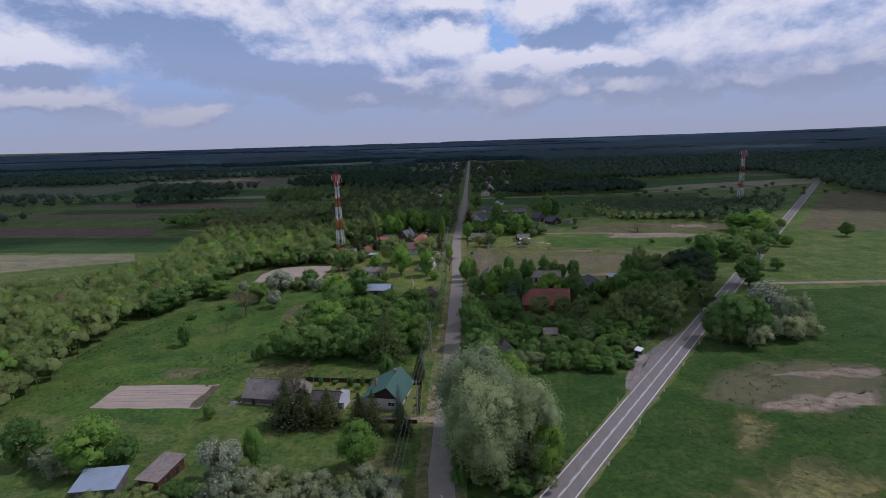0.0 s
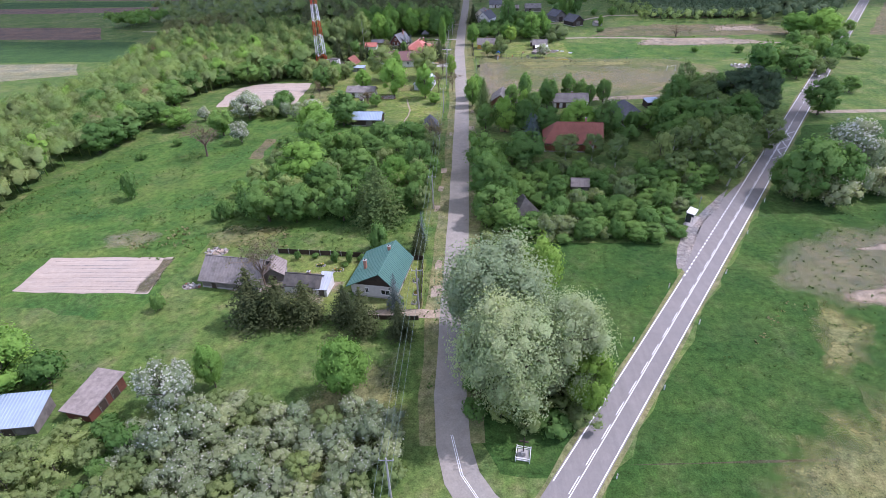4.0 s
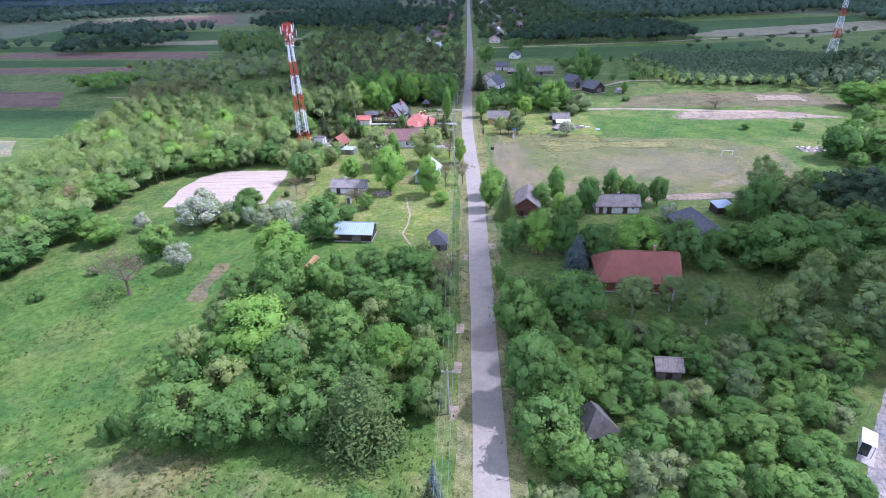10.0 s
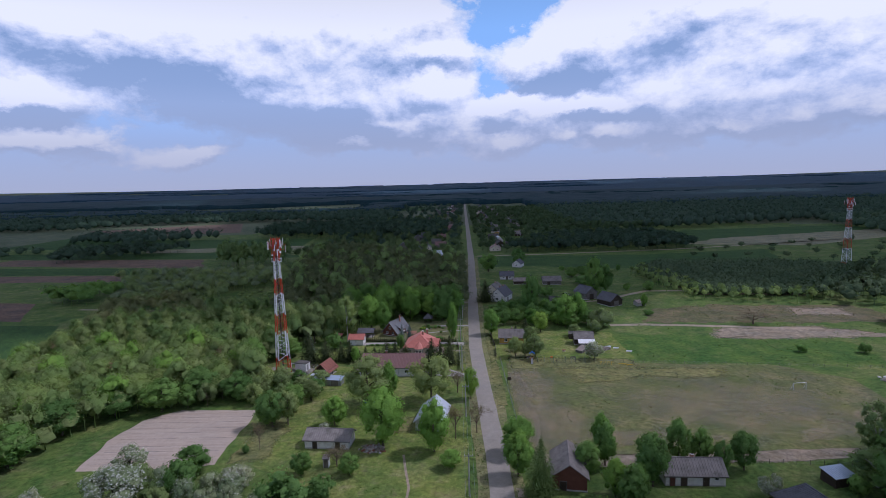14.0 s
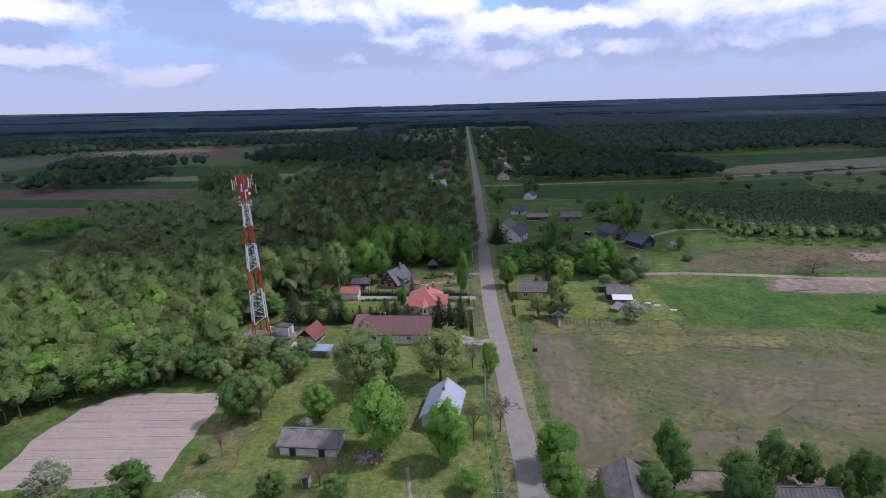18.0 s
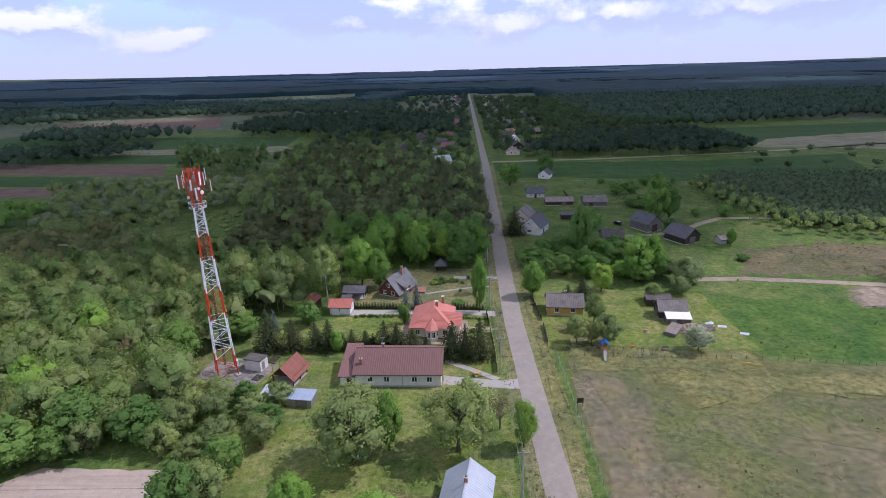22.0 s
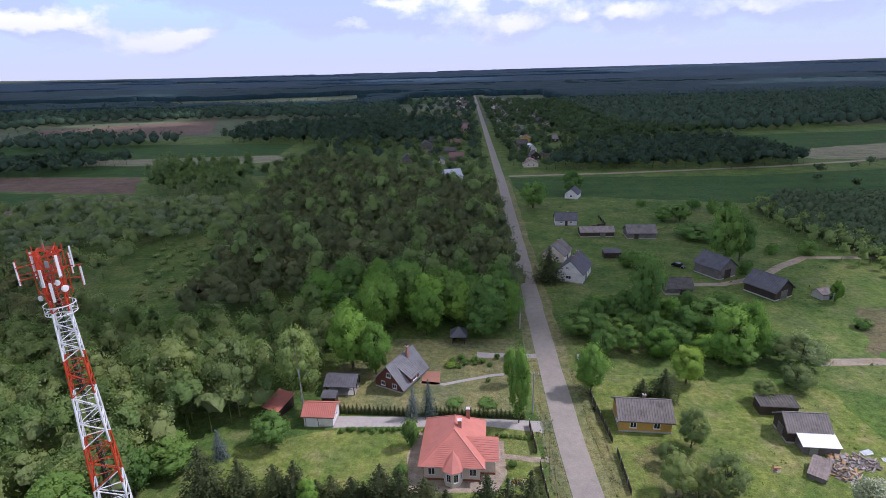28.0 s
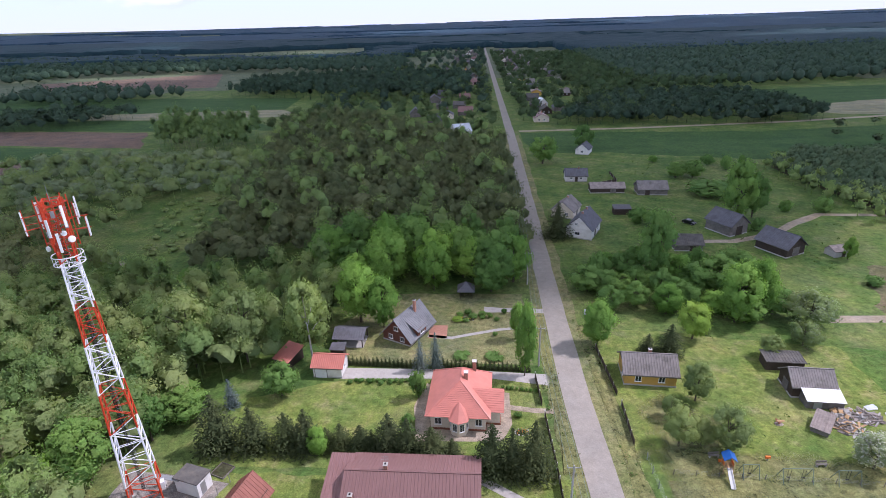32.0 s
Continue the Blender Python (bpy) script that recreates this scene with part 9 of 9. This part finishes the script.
# ---- playground and pitch ----
def playground():
    t = thing("play_tower", "play tower with a blue roof and steel slide", "play tower", pose(9.6, 297.9, 0, 0, 0, -8))
    for sx in (-0.6, 0.6):
        for sy in (-0.6, 0.6):
            part("post", Soup().beam((sx, sy, -0.1), (sx, sy, 2.9), 0.1), "log_wood", t)
    part("deck", Soup().box((0, 0, 1.3), (1.3, 1.3, 0.08)), "log_wood", t)
    for s in (-1, 1):
        part("roof", Soup().slab([(0, -0.85, 3.4), (0, 0.85, 3.4), (s * 0.9, 0.85, 2.7), (s * 0.9, -0.85, 2.7)], 0.05), "plastic_blue", t)
        part("railing", Soup().box((s * 0.62, 0, 1.7), (0.05, 1.2, 0.6)), "plastic_orange", t)
    part("slide", Soup().slab([(-0.28, -0.6, 1.35), (0.28, -0.6, 1.35), (0.28, -3.4, 0.25), (-0.28, -3.4, 0.25)], 0.05).beam((-0.3, -0.6, 1.5), (-0.3, -3.4, 0.4), 0.06).beam((0.3, -0.6, 1.5), (0.3, -3.4, 0.4), 0.06), "steel_grey", t)
    part("ladder", Soup().beam((-0.25, 0.6, 1.3), (-0.25, 1.2, 0), 0.06).beam((0.25, 0.6, 1.3), (0.25, 1.2, 0), 0.06), "log_wood", t)

    def swing(label, x, y, w, seats, rz=0):
        s = thing("swing", label, "swing", pose(x, y, 0, 0, 0, rz), "playground swings")
        for sx in (-w / 2, w / 2):
            for sy in (-1, 1):
                part("leg", Soup().tube([(sx, sy * 0.9, 0), (sx, 0, 2.1)], [0.05, 0.05], 6), "wire_green", s)
        part("top_bar", Soup().tube([(-w / 2, 0, 2.1), (w / 2, 0, 2.1)], [0.05, 0.05], 6), "wire_green", s)
        for k in range(seats):
            x0 = -w / 2 + w * (k + 0.5) / seats
            part("seat", Soup().box((x0, 0, 0.5), (0.45, 0.2, 0.05)).beam((x0 - 0.2, 0, 0.5), (x0 - 0.2, 0, 2.1), 0.03).beam((x0 + 0.2, 0, 0.5), (x0 + 0.2, 0, 2.1), 0.03), "rubber", s)
    swing("small green steel swing frame", 12.4, 297.2, 2.2, 1)
    swing("green steel swing with two seats", 18.4, 296.6, 4.0, 2)
    swing("thin steel swing frame on bare sand", 25.2, 296.4, 3.0, 1)
    for x, y in ((8.9, 300.6), (23.4, 299.2)):
        b = thing("bench", "grey wooden park bench on the pitch edge", "bench", pose(x, y, 0, 0, 0, 4), "benches")
        part("seat", Soup().box((0, 0, 0.45), (1.6, 0.4, 0.06)), "timber_grey", b)
        part("backrest", Soup().box((0, 0.2, 0.75), (1.6, 0.05, 0.35)), "timber_grey", b)
        for s in (-0.6, 0.6):
            part("leg", Soup().box((s, 0, 0.2), (0.1, 0.36, 0.46)), "concrete", b)
    for x, y in ((9.4, 299.4), (16.4, 300.2)):
        b = thing("spring_rider", "small orange spring rider", "play equipment", pose(x, y, 0))
        part("spring", Soup().tube([(0, 0, 0), (0, 0, 0.4)], [0.1, 0.1], 8), "steel_grey", b)
        part("body", Soup().box((0, 0, 0.6), (0.7, 0.25, 0.35)), "plastic_orange", b)
    for k, (x, y) in enumerate(((31.0, 293.6), (32.2, 293.5), (33.4, 293.4), (34.6, 293.3))):
        b = thing("pull_up_bar", "bent yellow exercise bar in a row", "exercise bar", pose(x, y, 0, 0, 0, 20), "exercise bars")
        part("upright", Soup().tube([(0, 0, 0), (0, 0, 1.2)], [0.05, 0.05], 6), "plastic_yellow", b)
        part("bar", Soup().tube([(0, 0, 1.2), (0.5, 0, 1.0), (0.6, 0, 0.5)], [0.05, 0.05, 0.05], 6), "plastic_yellow", b)
    b = thing("balance_beam", "yellow zigzag balance beam", "play equipment", pose(38.5, 293.0, 0))
    for (x0, y0), (x1, y1) in (((-1.6, 0.3), (0.2, 0.1)), ((0.2, 0.1), (0.8, -0.8)), ((0.8, -0.8), (2.4, -0.9))):
        part("beam", Soup().beam((x0, y0, 0.4), (x1, y1, 0.4), 0.12), "plastic_yellow", b)
        part("post", Soup().beam((x0, y0, -0.1), (x0, y0, 0.4), 0.1), "plastic_yellow", b)
    for x, y, rz in ((80.2, 270.6, 4), (74, 234.8, 4)):
        gl = thing("football_goal", "small white football goal frame", "goal", pose(x, y, 0, 0, 0, rz), "football goals")
        part("frame_bar", Soup().beam((-1.8, 0, 2), (1.8, 0, 2), 0.1), "paint_white", gl)
        for s in (-1.8, 1.8):
            part("goalpost", Soup().beam((s, 0, 0), (s, 0, 2), 0.1), "paint_white", gl)
            part("stay", Soup().beam((s, 0, 2), (s, 1.0, 0), 0.06), "paint_white", gl)
    b = thing("notice_board", "dark notice board on two posts by the fence", "notice board", pose(0.2, 278.4, 0, 0, 0, 4))
    part("board", Soup().box((0, 0, 1.5), (1.2, 0.08, 1.0)), "timber_dark", b)
    for s in (-0.5, 0.5):
        part("post", Soup().beam((s, 0.06, -0.1), (s, 0.06, 2.1), 0.09), "timber_grey", b)


playground()


# ---- yard clutter ----
def pile(name, label, cat, x, y, n, spread, lmin, lmax, mats, seed, flat=False, top=0.5):
    """A heap of loose boards or stones, each a piece of its own."""
    rng = np.random.default_rng(seed)
    t = thing(name, label, cat, pose(x, y, 0))
    heap = Soup()
    for k in range(11):
        a = 2 * math.pi * k / 11
        heap.v.append((spread * 0.9 * math.cos(a) * rng.uniform(0.8, 1.1), spread * 0.6 * math.sin(a) * rng.uniform(0.8, 1.1), 0.0))
    heap.v.append((0, 0, top * 0.7))
    heap.f = [(k, (k + 1) % 11, 11) for k in range(11)]
    part("mound", heap, "rubble", t)
    for k in range(n):
        r = spread * rng.uniform(0, 1) ** 0.6
        a = rng.uniform(0, 6.28)
        z = max(0.06, top * (1 - r / spread) * rng.uniform(0.6, 1.1))
        L = rng.uniform(lmin, lmax)
        m = Matrix.Translation((r * math.cos(a), 0.7 * r * math.sin(a), z)) @ Euler((rng.normal() * 0.25, rng.normal() * 0.25, rng.uniform(0, 6.28))).to_matrix().to_4x4()
        part("board" if lmax > 1 else "stone", Soup().box((0, 0, 0), (L, rng.uniform(0.15, 0.35) if lmax > 1 else L * 0.8, 0.08 if lmax > 1 else L * 0.6), m=m), mats[int(rng.integers(len(mats)))], t)


pile("scrap_pile", "heap of old boards and broken planks", "scrap pile", 32.0, 307.6, 60, 2.8, 0.9, 2.2, ("log_wood", "roof_old_board", "log_wood", "concrete", "timber_grey"), 1, top=0.8)
pile("scrap_pile", "heap of splintered timber and branches", "scrap pile", 36.4, 309.6, 46, 2.6, 0.9, 2.4, ("roof_old_board", "roof_old_board", "timber_grey", "concrete"), 2, top=1.1)
pile("rubble_heap", "heap of pale stones and rotten boards behind the shed", "rubble", 33.6, 310.6, 44, 2.2, 0.3, 0.8, ("concrete", "rubble", "log_wood"), 9, top=0.8)
pile("rubble_heap", "pale stone heap beside the barn", "rubble", 31.4, 314.6, 30, 1.4, 0.25, 0.6, ("concrete", "plaster_white", "rubble"), 10, top=0.7)
pile("rubble_heap", "heap of pale rubble and bricks", "rubble", -34.4, 239.8, 60, 3.4, 0.25, 0.6, ("rubble", "brick_red", "concrete", "rubble"), 3, top=0.7)
pile("rubble_heap", "low heap of pale stones in the grass", "rubble", -57.2, 131.8, 34, 2.6, 0.25, 0.7, ("concrete", "timber_grey", "rubble"), 4, top=0.4)
pile("rubble_heap", "rubbish heap beside the old barn", "rubble", -57.5, 119.5, 30, 1.8, 0.2, 0.6, ("concrete", "brick_red", "timber_grey"), 5, top=0.4)
pile("sand_heap", "pale sand and stone heap by the pines", "rubble", 111, 276, 40, 5.0, 0.3, 0.9, ("concrete", "plaster_white", "rubble"), 6, top=1.2)
pile("scrap_pile", "fallen shed roof with scattered planks", "scrap pile", 22.0, 308.0, 6, 0.9, 0.5, 1.2, ("brick_red", "log_wood"), 8, top=0.8)
shed("chicken_shed", "leaning board shed with a patched pale roof", "shed", 28.2, 307.4, -40, 2.4, 4.2, 0.8, 1.5, "roof_old_board", "timber_grey", 0.15, (), 0.35)
for x, y, a in ((38.6, 312.0, 10), (40.8, 310.2, -15), (44.2, 306.4, -20)):
    b = thing("sheet_stack", "pale roofing sheets lying on the grass", "sheet stack", pose(x, y, 0, 0, 0, a), "loose sheets")
    part("sheet", Soup().box((0, 0, 0.08), (1.8, 0.9, 0.16)), "antenna_white", b)
    part("sheet", Soup().box((0.2, 0.15, 0.19), (1.7, 0.85, 0.05), 8), "roof_zinc", b)


def log_pile():
    t = thing("log_pile", "stack of split orange firewood logs", "log pile", pose(-45.3, 197.2, 0, 0, 0, -10))
    rng = np.random.default_rng(3)
    for r in range(3):
        for k in range(16 - r):
            part("log", Soup().tube([(-0.5, -3.2 + k * 0.4 + r * 0.2, 0.17 + r * 0.3), (0.5 + rng.uniform(-0.1, 0.1), -3.2 + k * 0.4 + r * 0.2, 0.17 + r * 0.3)], [0.18, 0.17], 7), "log_wood", t)


log_pile()


def trampoline():
    t = thing("trampoline", "round blue garden trampoline", "trampoline", pose(-39.4, 265.4, 0))
    ring = [(1.6 * math.cos(a), 1.6 * math.sin(a), 0.75) for a in np.linspace(0, 2 * math.pi, 21)]
    part("rim", Soup().tube(ring, [0.16] * 21, 6), "plastic_blue", t)
    part("mat", Soup().add([(1.5 * math.cos(a), 1.5 * math.sin(a), 0.76) for a in np.linspace(0, 2 * math.pi, 21)[:-1]], [tuple(range(20))]), "rubber", t)
    for k in range(6):
        a = k * math.pi / 3
        part("leg", Soup().tube([(1.55 * math.cos(a), 1.55 * math.sin(a), 0), (1.55 * math.cos(a), 1.55 * math.sin(a), 0.75)], [0.04, 0.04], 5), "steel_grey", t)


trampoline()


def car(x, y, rz):
    t = thing("car", "dark hatchback car parked in the farmyard", "car", pose(x, y, 0, 0, 0, rz))
    prof = [(-2.0, 0.35), (-2.05, 0.75), (-1.2, 0.9), (-0.6, 1.4), (0.9, 1.45), (1.7, 0.95), (2.05, 0.85), (2.05, 0.35)]
    n = len(prof)
    so = Soup().add([(-0.82, u, z) for u, z in prof] + [(0.82, u, z) for u, z in prof], [tuple(range(n)), tuple(range(2 * n - 1, n - 1, -1))] + [(i, i + n, (i + 1) % n + n, (i + 1) % n) for i in range(n)])
    part("body", so, "car_paint_dark", t)
    part("windscreen", Soup().slab([(-0.7, -1.17, 0.94), (0.7, -1.17, 0.94), (0.65, -0.66, 1.37), (-0.65, -0.66, 1.37)], -0.02), "window_glass", t)
    part("rear_window", Soup().slab([(-0.7, 1.64, 1.0), (0.7, 1.64, 1.0), (0.65, 0.97, 1.44), (-0.65, 0.97, 1.44)], -0.02), "window_glass", t)
    for sx in (-0.78, 0.78):
        part("side_window", Soup().box((sx * 1.055, 0.1, 1.15), (0.02, 1.5, 0.32)), "window_glass", t)
        for sy in (-1.25, 1.3):
            w = part("wheel", Soup().tube([(sx - 0.1, sy, 0.3), (sx + 0.1, sy, 0.3)], [0.3, 0.3], 12), "rubber", t)
            part("rim", Soup().tube([(sx - 0.11, sy, 0.3), (sx + 0.11, sy, 0.3)], [0.18, 0.18], 10), "steel_grey", w)
        part("headlight", Soup().box((sx * 0.75, -2.04, 0.66), (0.3, 0.06, 0.16)), "antenna_white", t)


car(40.8, 398.4, 40)
b = thing("water_tank", "round pale tank by the roadside garden", "tank", pose(-1.6, 342.6, 0))
part("shell", Soup().tube([(0, 0, 0), (0, 0, 0.9), (0, 0, 1.1)], [0.5, 0.5, 0.3], 12), "antenna_white", b)
part("lid", Soup().tube([(0, 0, 1.1), (0, 0, 1.16)], [0.2, 0.2], 10), "wire_green", b)
for x, y, a in ((-4.0, 183.5, 4), (-3.2, 195, 0)):
    b = thing("guard_rail", "short pale concrete culvert rail by the road", "rail", pose(x, y, 0, 0, 0, a), "culvert rails")
    part("rail", Soup().box((0, 0, 0.5), (0.15, 3.2, 0.15)), "concrete", b)
    for s in (-1.4, 0, 1.4):
        part("post", Soup().box((0, s, 0.2), (0.14, 0.14, 0.6)), "concrete", b)
t = thing("pergola", "grey slatted wooden rack behind the barn", "pergola", pose(-45.6, 127.6, 0, 0, 0, -6))
for k in range(9):
    part("slat", Soup().beam((-2 + k * 0.5, -0.9, 1.2), (-2 + k * 0.5, 0.9, 1.5), 0.1), "timber_grey", t)
for s in (-1, 1):
    part("rail", Soup().beam((-2.1, s * 0.8, 1.35 + s * 0.12 - 0.1), (2.1, s * 0.8, 1.35 + s * 0.12 - 0.1), 0.1), "timber_grey", t)
    for e in (-2, 2):
        part("post", Soup().beam((e, s * 0.8, -0.1), (e, s * 0.8, 1.3 + s * 0.12), 0.12), "timber_grey", t)
t = thing("picnic_table", "small brown picnic table by the drive", "table", pose(-18.6, 289.6, 0, 0, 0, 20))
part("tabletop", Soup().box((0, 0, 0.74), (1.6, 0.8, 0.06)), "log_wood", t)
for s in (-1, 1):
    part("seat", Soup().box((0, s * 0.75, 0.45), (1.6, 0.28, 0.05)), "log_wood", t)
    part("trestle", Soup().beam((s * 0.6, -0.75, 0.0), (s * 0.6, 0.1, 0.72), 0.08).beam((s * 0.6, 0.75, 0.0), (s * 0.6, -0.1, 0.72), 0.08), "log_wood", t)
for x, y, r in ((-63.6, 296.2, 1.2), (-64.6, 289.0, 0.9)):
    b = thing("raised_bed", "square plank bed on the lawn", "garden bed", pose(x, y, 0, 0, 0, -20))
    for a in range(4):
        part("plank", Soup().box((0, 0, 0), (2 * r, 0.08, 0.3), m=Matrix.Rotation(a * math.pi / 2, 4, "Z") @ Matrix.Translation((0, r, 0.12))), "timber_grey", b)
    part("soil", Soup().box((0, 0, 0.05), (2 * r - 0.1, 2 * r - 0.1, 0.2)), "forest_floor", b)


# ---- rough growth on the meadows ----
def tufts(name, label, poly, gap, size, mat, seed, per=7, thin=0.0, keep_off=(), tries=16000):
    """Clumps of weeds and long grass; thin: how far they gather into drifts."""
    rng = np.random.default_rng(seed)
    spots = [(x, y) for x, y in scatter(poly, gap, rng, tries, keep_off) if noise.noise((x * 0.06, y * 0.06, seed * 1.3)) > thin]
    if not spots:
        return
    s = np.array(spots).repeat(per, axis=0)
    n = len(s)
    sc = (size * rng.uniform(0.5, 1.4, len(spots))).repeat(per)
    C = np.stack([s[:, 0] + rng.normal(size=n) * sc, s[:, 1] + rng.normal(size=n) * sc, sc * rng.uniform(0.15, 0.6, n)], 1)
    N = np.stack([rng.normal(size=n) * 0.5, rng.normal(size=n) * 0.5, np.ones(n)], 1)
    q = sprays(C, N, 1.0, rng, 0.5)
    q = C[:, None, :] + (q - C[:, None, :]) * (sc * 0.5)[:, None, None]
    q[:, :, 2] = np.maximum(q[:, :, 2], 0.03)
    lone(name, quads_mesh(name, q, mat), mat, label, "grass", "stuff")


tufts("weeds", "tall weeds in the rough meadow", [(-118, 119), (-62, 131), (-14, 131), (-16, 148), (-58, 150), (-72, 182), (-108, 190), (-119, 160)], 1.5, 0.42, "grass_tuft", 71, 7, -0.12)
tufts("weeds", "dry straw-coloured grass in the meadow", [(-118, 132), (-62, 134), (-30, 133), (-58, 146), (-110, 160)], 2.2, 0.55, "dry_tuft", 72, 8, 0.18)
tufts("weeds", "long grass in the foreground meadow", [(-92, 94), (-14, 94), (-14, 109), (-44, 109), (-62, 115), (-92, 115)], 1.6, 0.34, "grass_tuft", 73, 6, -0.05)
tufts("weeds", "long grass beside the highway", [(24, 92), (60, 88), (120, 96), (130, 160), (106, 164), (70, 146)], 2.0, 0.34, "grass_tuft", 74, 6, 0.05)
tufts("weeds", "dry grass beside the highway", [(34, 96), (60, 86), (90, 92), (90, 110), (52, 116)], 2.0, 0.4, "dry_tuft", 75, 7, 0.16)
tufts("weeds", "long grass in the roadside meadow", [(-2.6, 132), (-2.6, 90), (8, 94), (34, 124), (36, 132)], 1.6, 0.26, "grass_tuft", 76, 6, 0.0)
tufts("weeds", "weeds on the road verge", [(-12.2, 94), (-9.4, 94), (-9.3, 240), (-11.4, 294), (-11.6, 330), (-14.2, 330)], 1.9, 0.3, "grass_tuft", 77, 6, -0.1)
tufts("weeds", "dry weeds on the road verge", [(-12.2, 94), (-9.4, 94), (-9.3, 240), (-11.4, 294), (-11.6, 330), (-14.2, 330)], 1.7, 0.32, "dry_tuft", 78, 6, 0.05)
tufts("weeds", "weeds along the other verge", [(-3.9, 86), (-2.2, 86), (-2.0, 340), (-5.4, 340), (-5.2, 294), (-3.8, 240)], 1.8, 0.28, "grass_tuft", 79, 6, -0.1)
tufts("weeds", "long grass round the blossoming trees", [(-108, 190), (-72, 182), (-50, 196), (-46, 224), (-70, 228), (-100, 226)], 1.8, 0.36, "grass_tuft", 80, 6, -0.02)
tufts("weeds", "tussocks on the pasture and heath", [(44, 298), (120, 290), (160, 340), (100, 372), (60, 346)], 2.8, 0.42, "grass_tuft", 81, 6, 0.08)
tufts("weeds", "dry tussocks on the heath", [(62, 344), (126, 338), (168, 338), (162, 366), (104, 372), (74, 366)], 2.4, 0.45, "dry_tuft", 82, 7, 0.02)
tufts("weeds", "grass tufts on the worn pitch", [(4, 294), (4, 240), (90, 240), (90, 286)], 2.6, 0.3, "grass_tuft", 83, 6, 0.12)
tufts("weeds", "dry tufts on the worn pitch", [(4, 294), (4, 240), (90, 240), (90, 286)], 2.6, 0.3, "dry_tuft", 84, 6, 0.14)
tufts("weeds", "grass tufts on the garden lawns", [(-60, 234), (-14, 208), (-14, 282), (-48, 282), (-60, 262)], 2.0, 0.26, "grass_tuft", 85, 6, 0.05)
tufts("weeds", "tussocks on the farm pasture", [(10, 495), (98, 476), (92, 402), (62, 350), (44, 350), (40, 400)], 3.4, 0.5, "grass_tuft", 86, 6, 0.05)
tufts("weeds", "tufts on the farm lawn", [(0, 298), (24, 298), (44, 302), (44, 330), (8, 336), (-1, 334)], 1.8, 0.24, "grass_tuft", 87, 6, 0.08)


# clipped bushes of the gardens
for k in range(14):
    plant("U", -49.0 + 1.9 * k, 317.3 + 0.2 * math.sin(k * 1.7), 0.8 + 0.12 * (k % 3), 0.62, "clipped bushes along the driveway")
for x, y, h, r in ((-29.5, 341.2, 1.1, 1.1), (-27.6, 342.4, 1.3, 1.0), (-24.6, 340.2, 0.9, 0.8), (-23.0, 340.9, 1.2, 0.9), (-21.4, 339.6, 0.9, 0.7), (-22.0, 333.4, 1.0, 0.7), (-16.8, 334.2, 1.1, 0.8), (-17.6, 301.4, 1.0, 0.9), (-20.6, 300.6, 0.9, 0.8)):
    plant("U", x, y, h, r, "round garden bushes")
plant("V", -29.9, 339.4, 1.0, 1.3, "round garden bushes")
for x, y, h, r in ((-35.4, 129.2, 1.3, 1.0), (-31.6, 128.6, 1.0, 0.8), (-25.4, 128.2, 1.6, 1.2), (-21.8, 127.4, 1.9, 1.4), (-28.8, 126.4, 0.9, 0.8), (-25.8, 116.8, 0.9, 0.9), (-26.6, 114.2, 1.0, 0.9), (-17.6, 113.6, 1.0, 0.8), (-16.2, 114.6, 0.8, 0.6)):
    plant("U", x, y, h, r, "bushes of the green-roofed yard")


def flower_bed(x, y, rx, ry, seed, label="small flower bed edged with pale stones"):
    rng = np.random.default_rng(seed)
    t = thing("flower_bed", label, "flower bed", pose(x, y, 0, 0, 0, 0), "flower beds")
    so = Soup()
    ring = [(rx * math.cos(k * math.pi / 6) * rng.uniform(0.85, 1.1), ry * math.sin(k * math.pi / 6) * rng.uniform(0.85, 1.1)) for k in range(12)]
    so.v = [(a, b, 0.03) for a, b in ring] + [(0, 0, 0.14)]
    so.f = [(k, (k + 1) % 12, 12) for k in range(12)]
    part("soil", so, "forest_floor", t)
    for a, b in ring:
        s = rng.uniform(0.10, 0.20)
        v = ICO1[0] * s * (1 + rng.normal(scale=0.14, size=(len(ICO1[0]), 1))) + np.array([a, b, 0.08])
        part("stone", tris_mesh("stone", v, ICO1[1], "concrete"), "", t)
    p = np.column_stack([rng.uniform(-0.7, 0.7, 60) * rx, rng.uniform(-0.7, 0.7, 60) * ry, rng.uniform(0.15, 0.5, 60)])
    part("plants", quads_mesh("plants", sprays(p, unit(60, rng), 0.16, rng, 0.8), "grass_tuft" if seed % 2 else "leaf_olive"), "", t)
    part("flowers", quads_mesh("flowers", sprays(p[:18] + np.array([0, 0, 0.12]), unit(18, rng), 0.10, rng, 0.6), ("blossom", "plastic_yellow", "plastic_orange")[seed % 3]), "", t)


for k, (x, y, rx, ry) in enumerate(((-33.8, 126.6, 0.9, 0.6), (-29.9, 125.0, 1.1, 0.7), (-24.9, 113.2, 1.1, 0.9), (-14.2, 121.6, 0.5, 0.9), (-13.8, 117.4, 0.4, 0.6), (-13.9, 114.6, 0.4, 0.5), (-28.3, 340.0, 2.0, 0.9), (-18.8, 305.2, 1.2, 0.8))):
    flower_bed(x, y, rx, ry, k + 1)
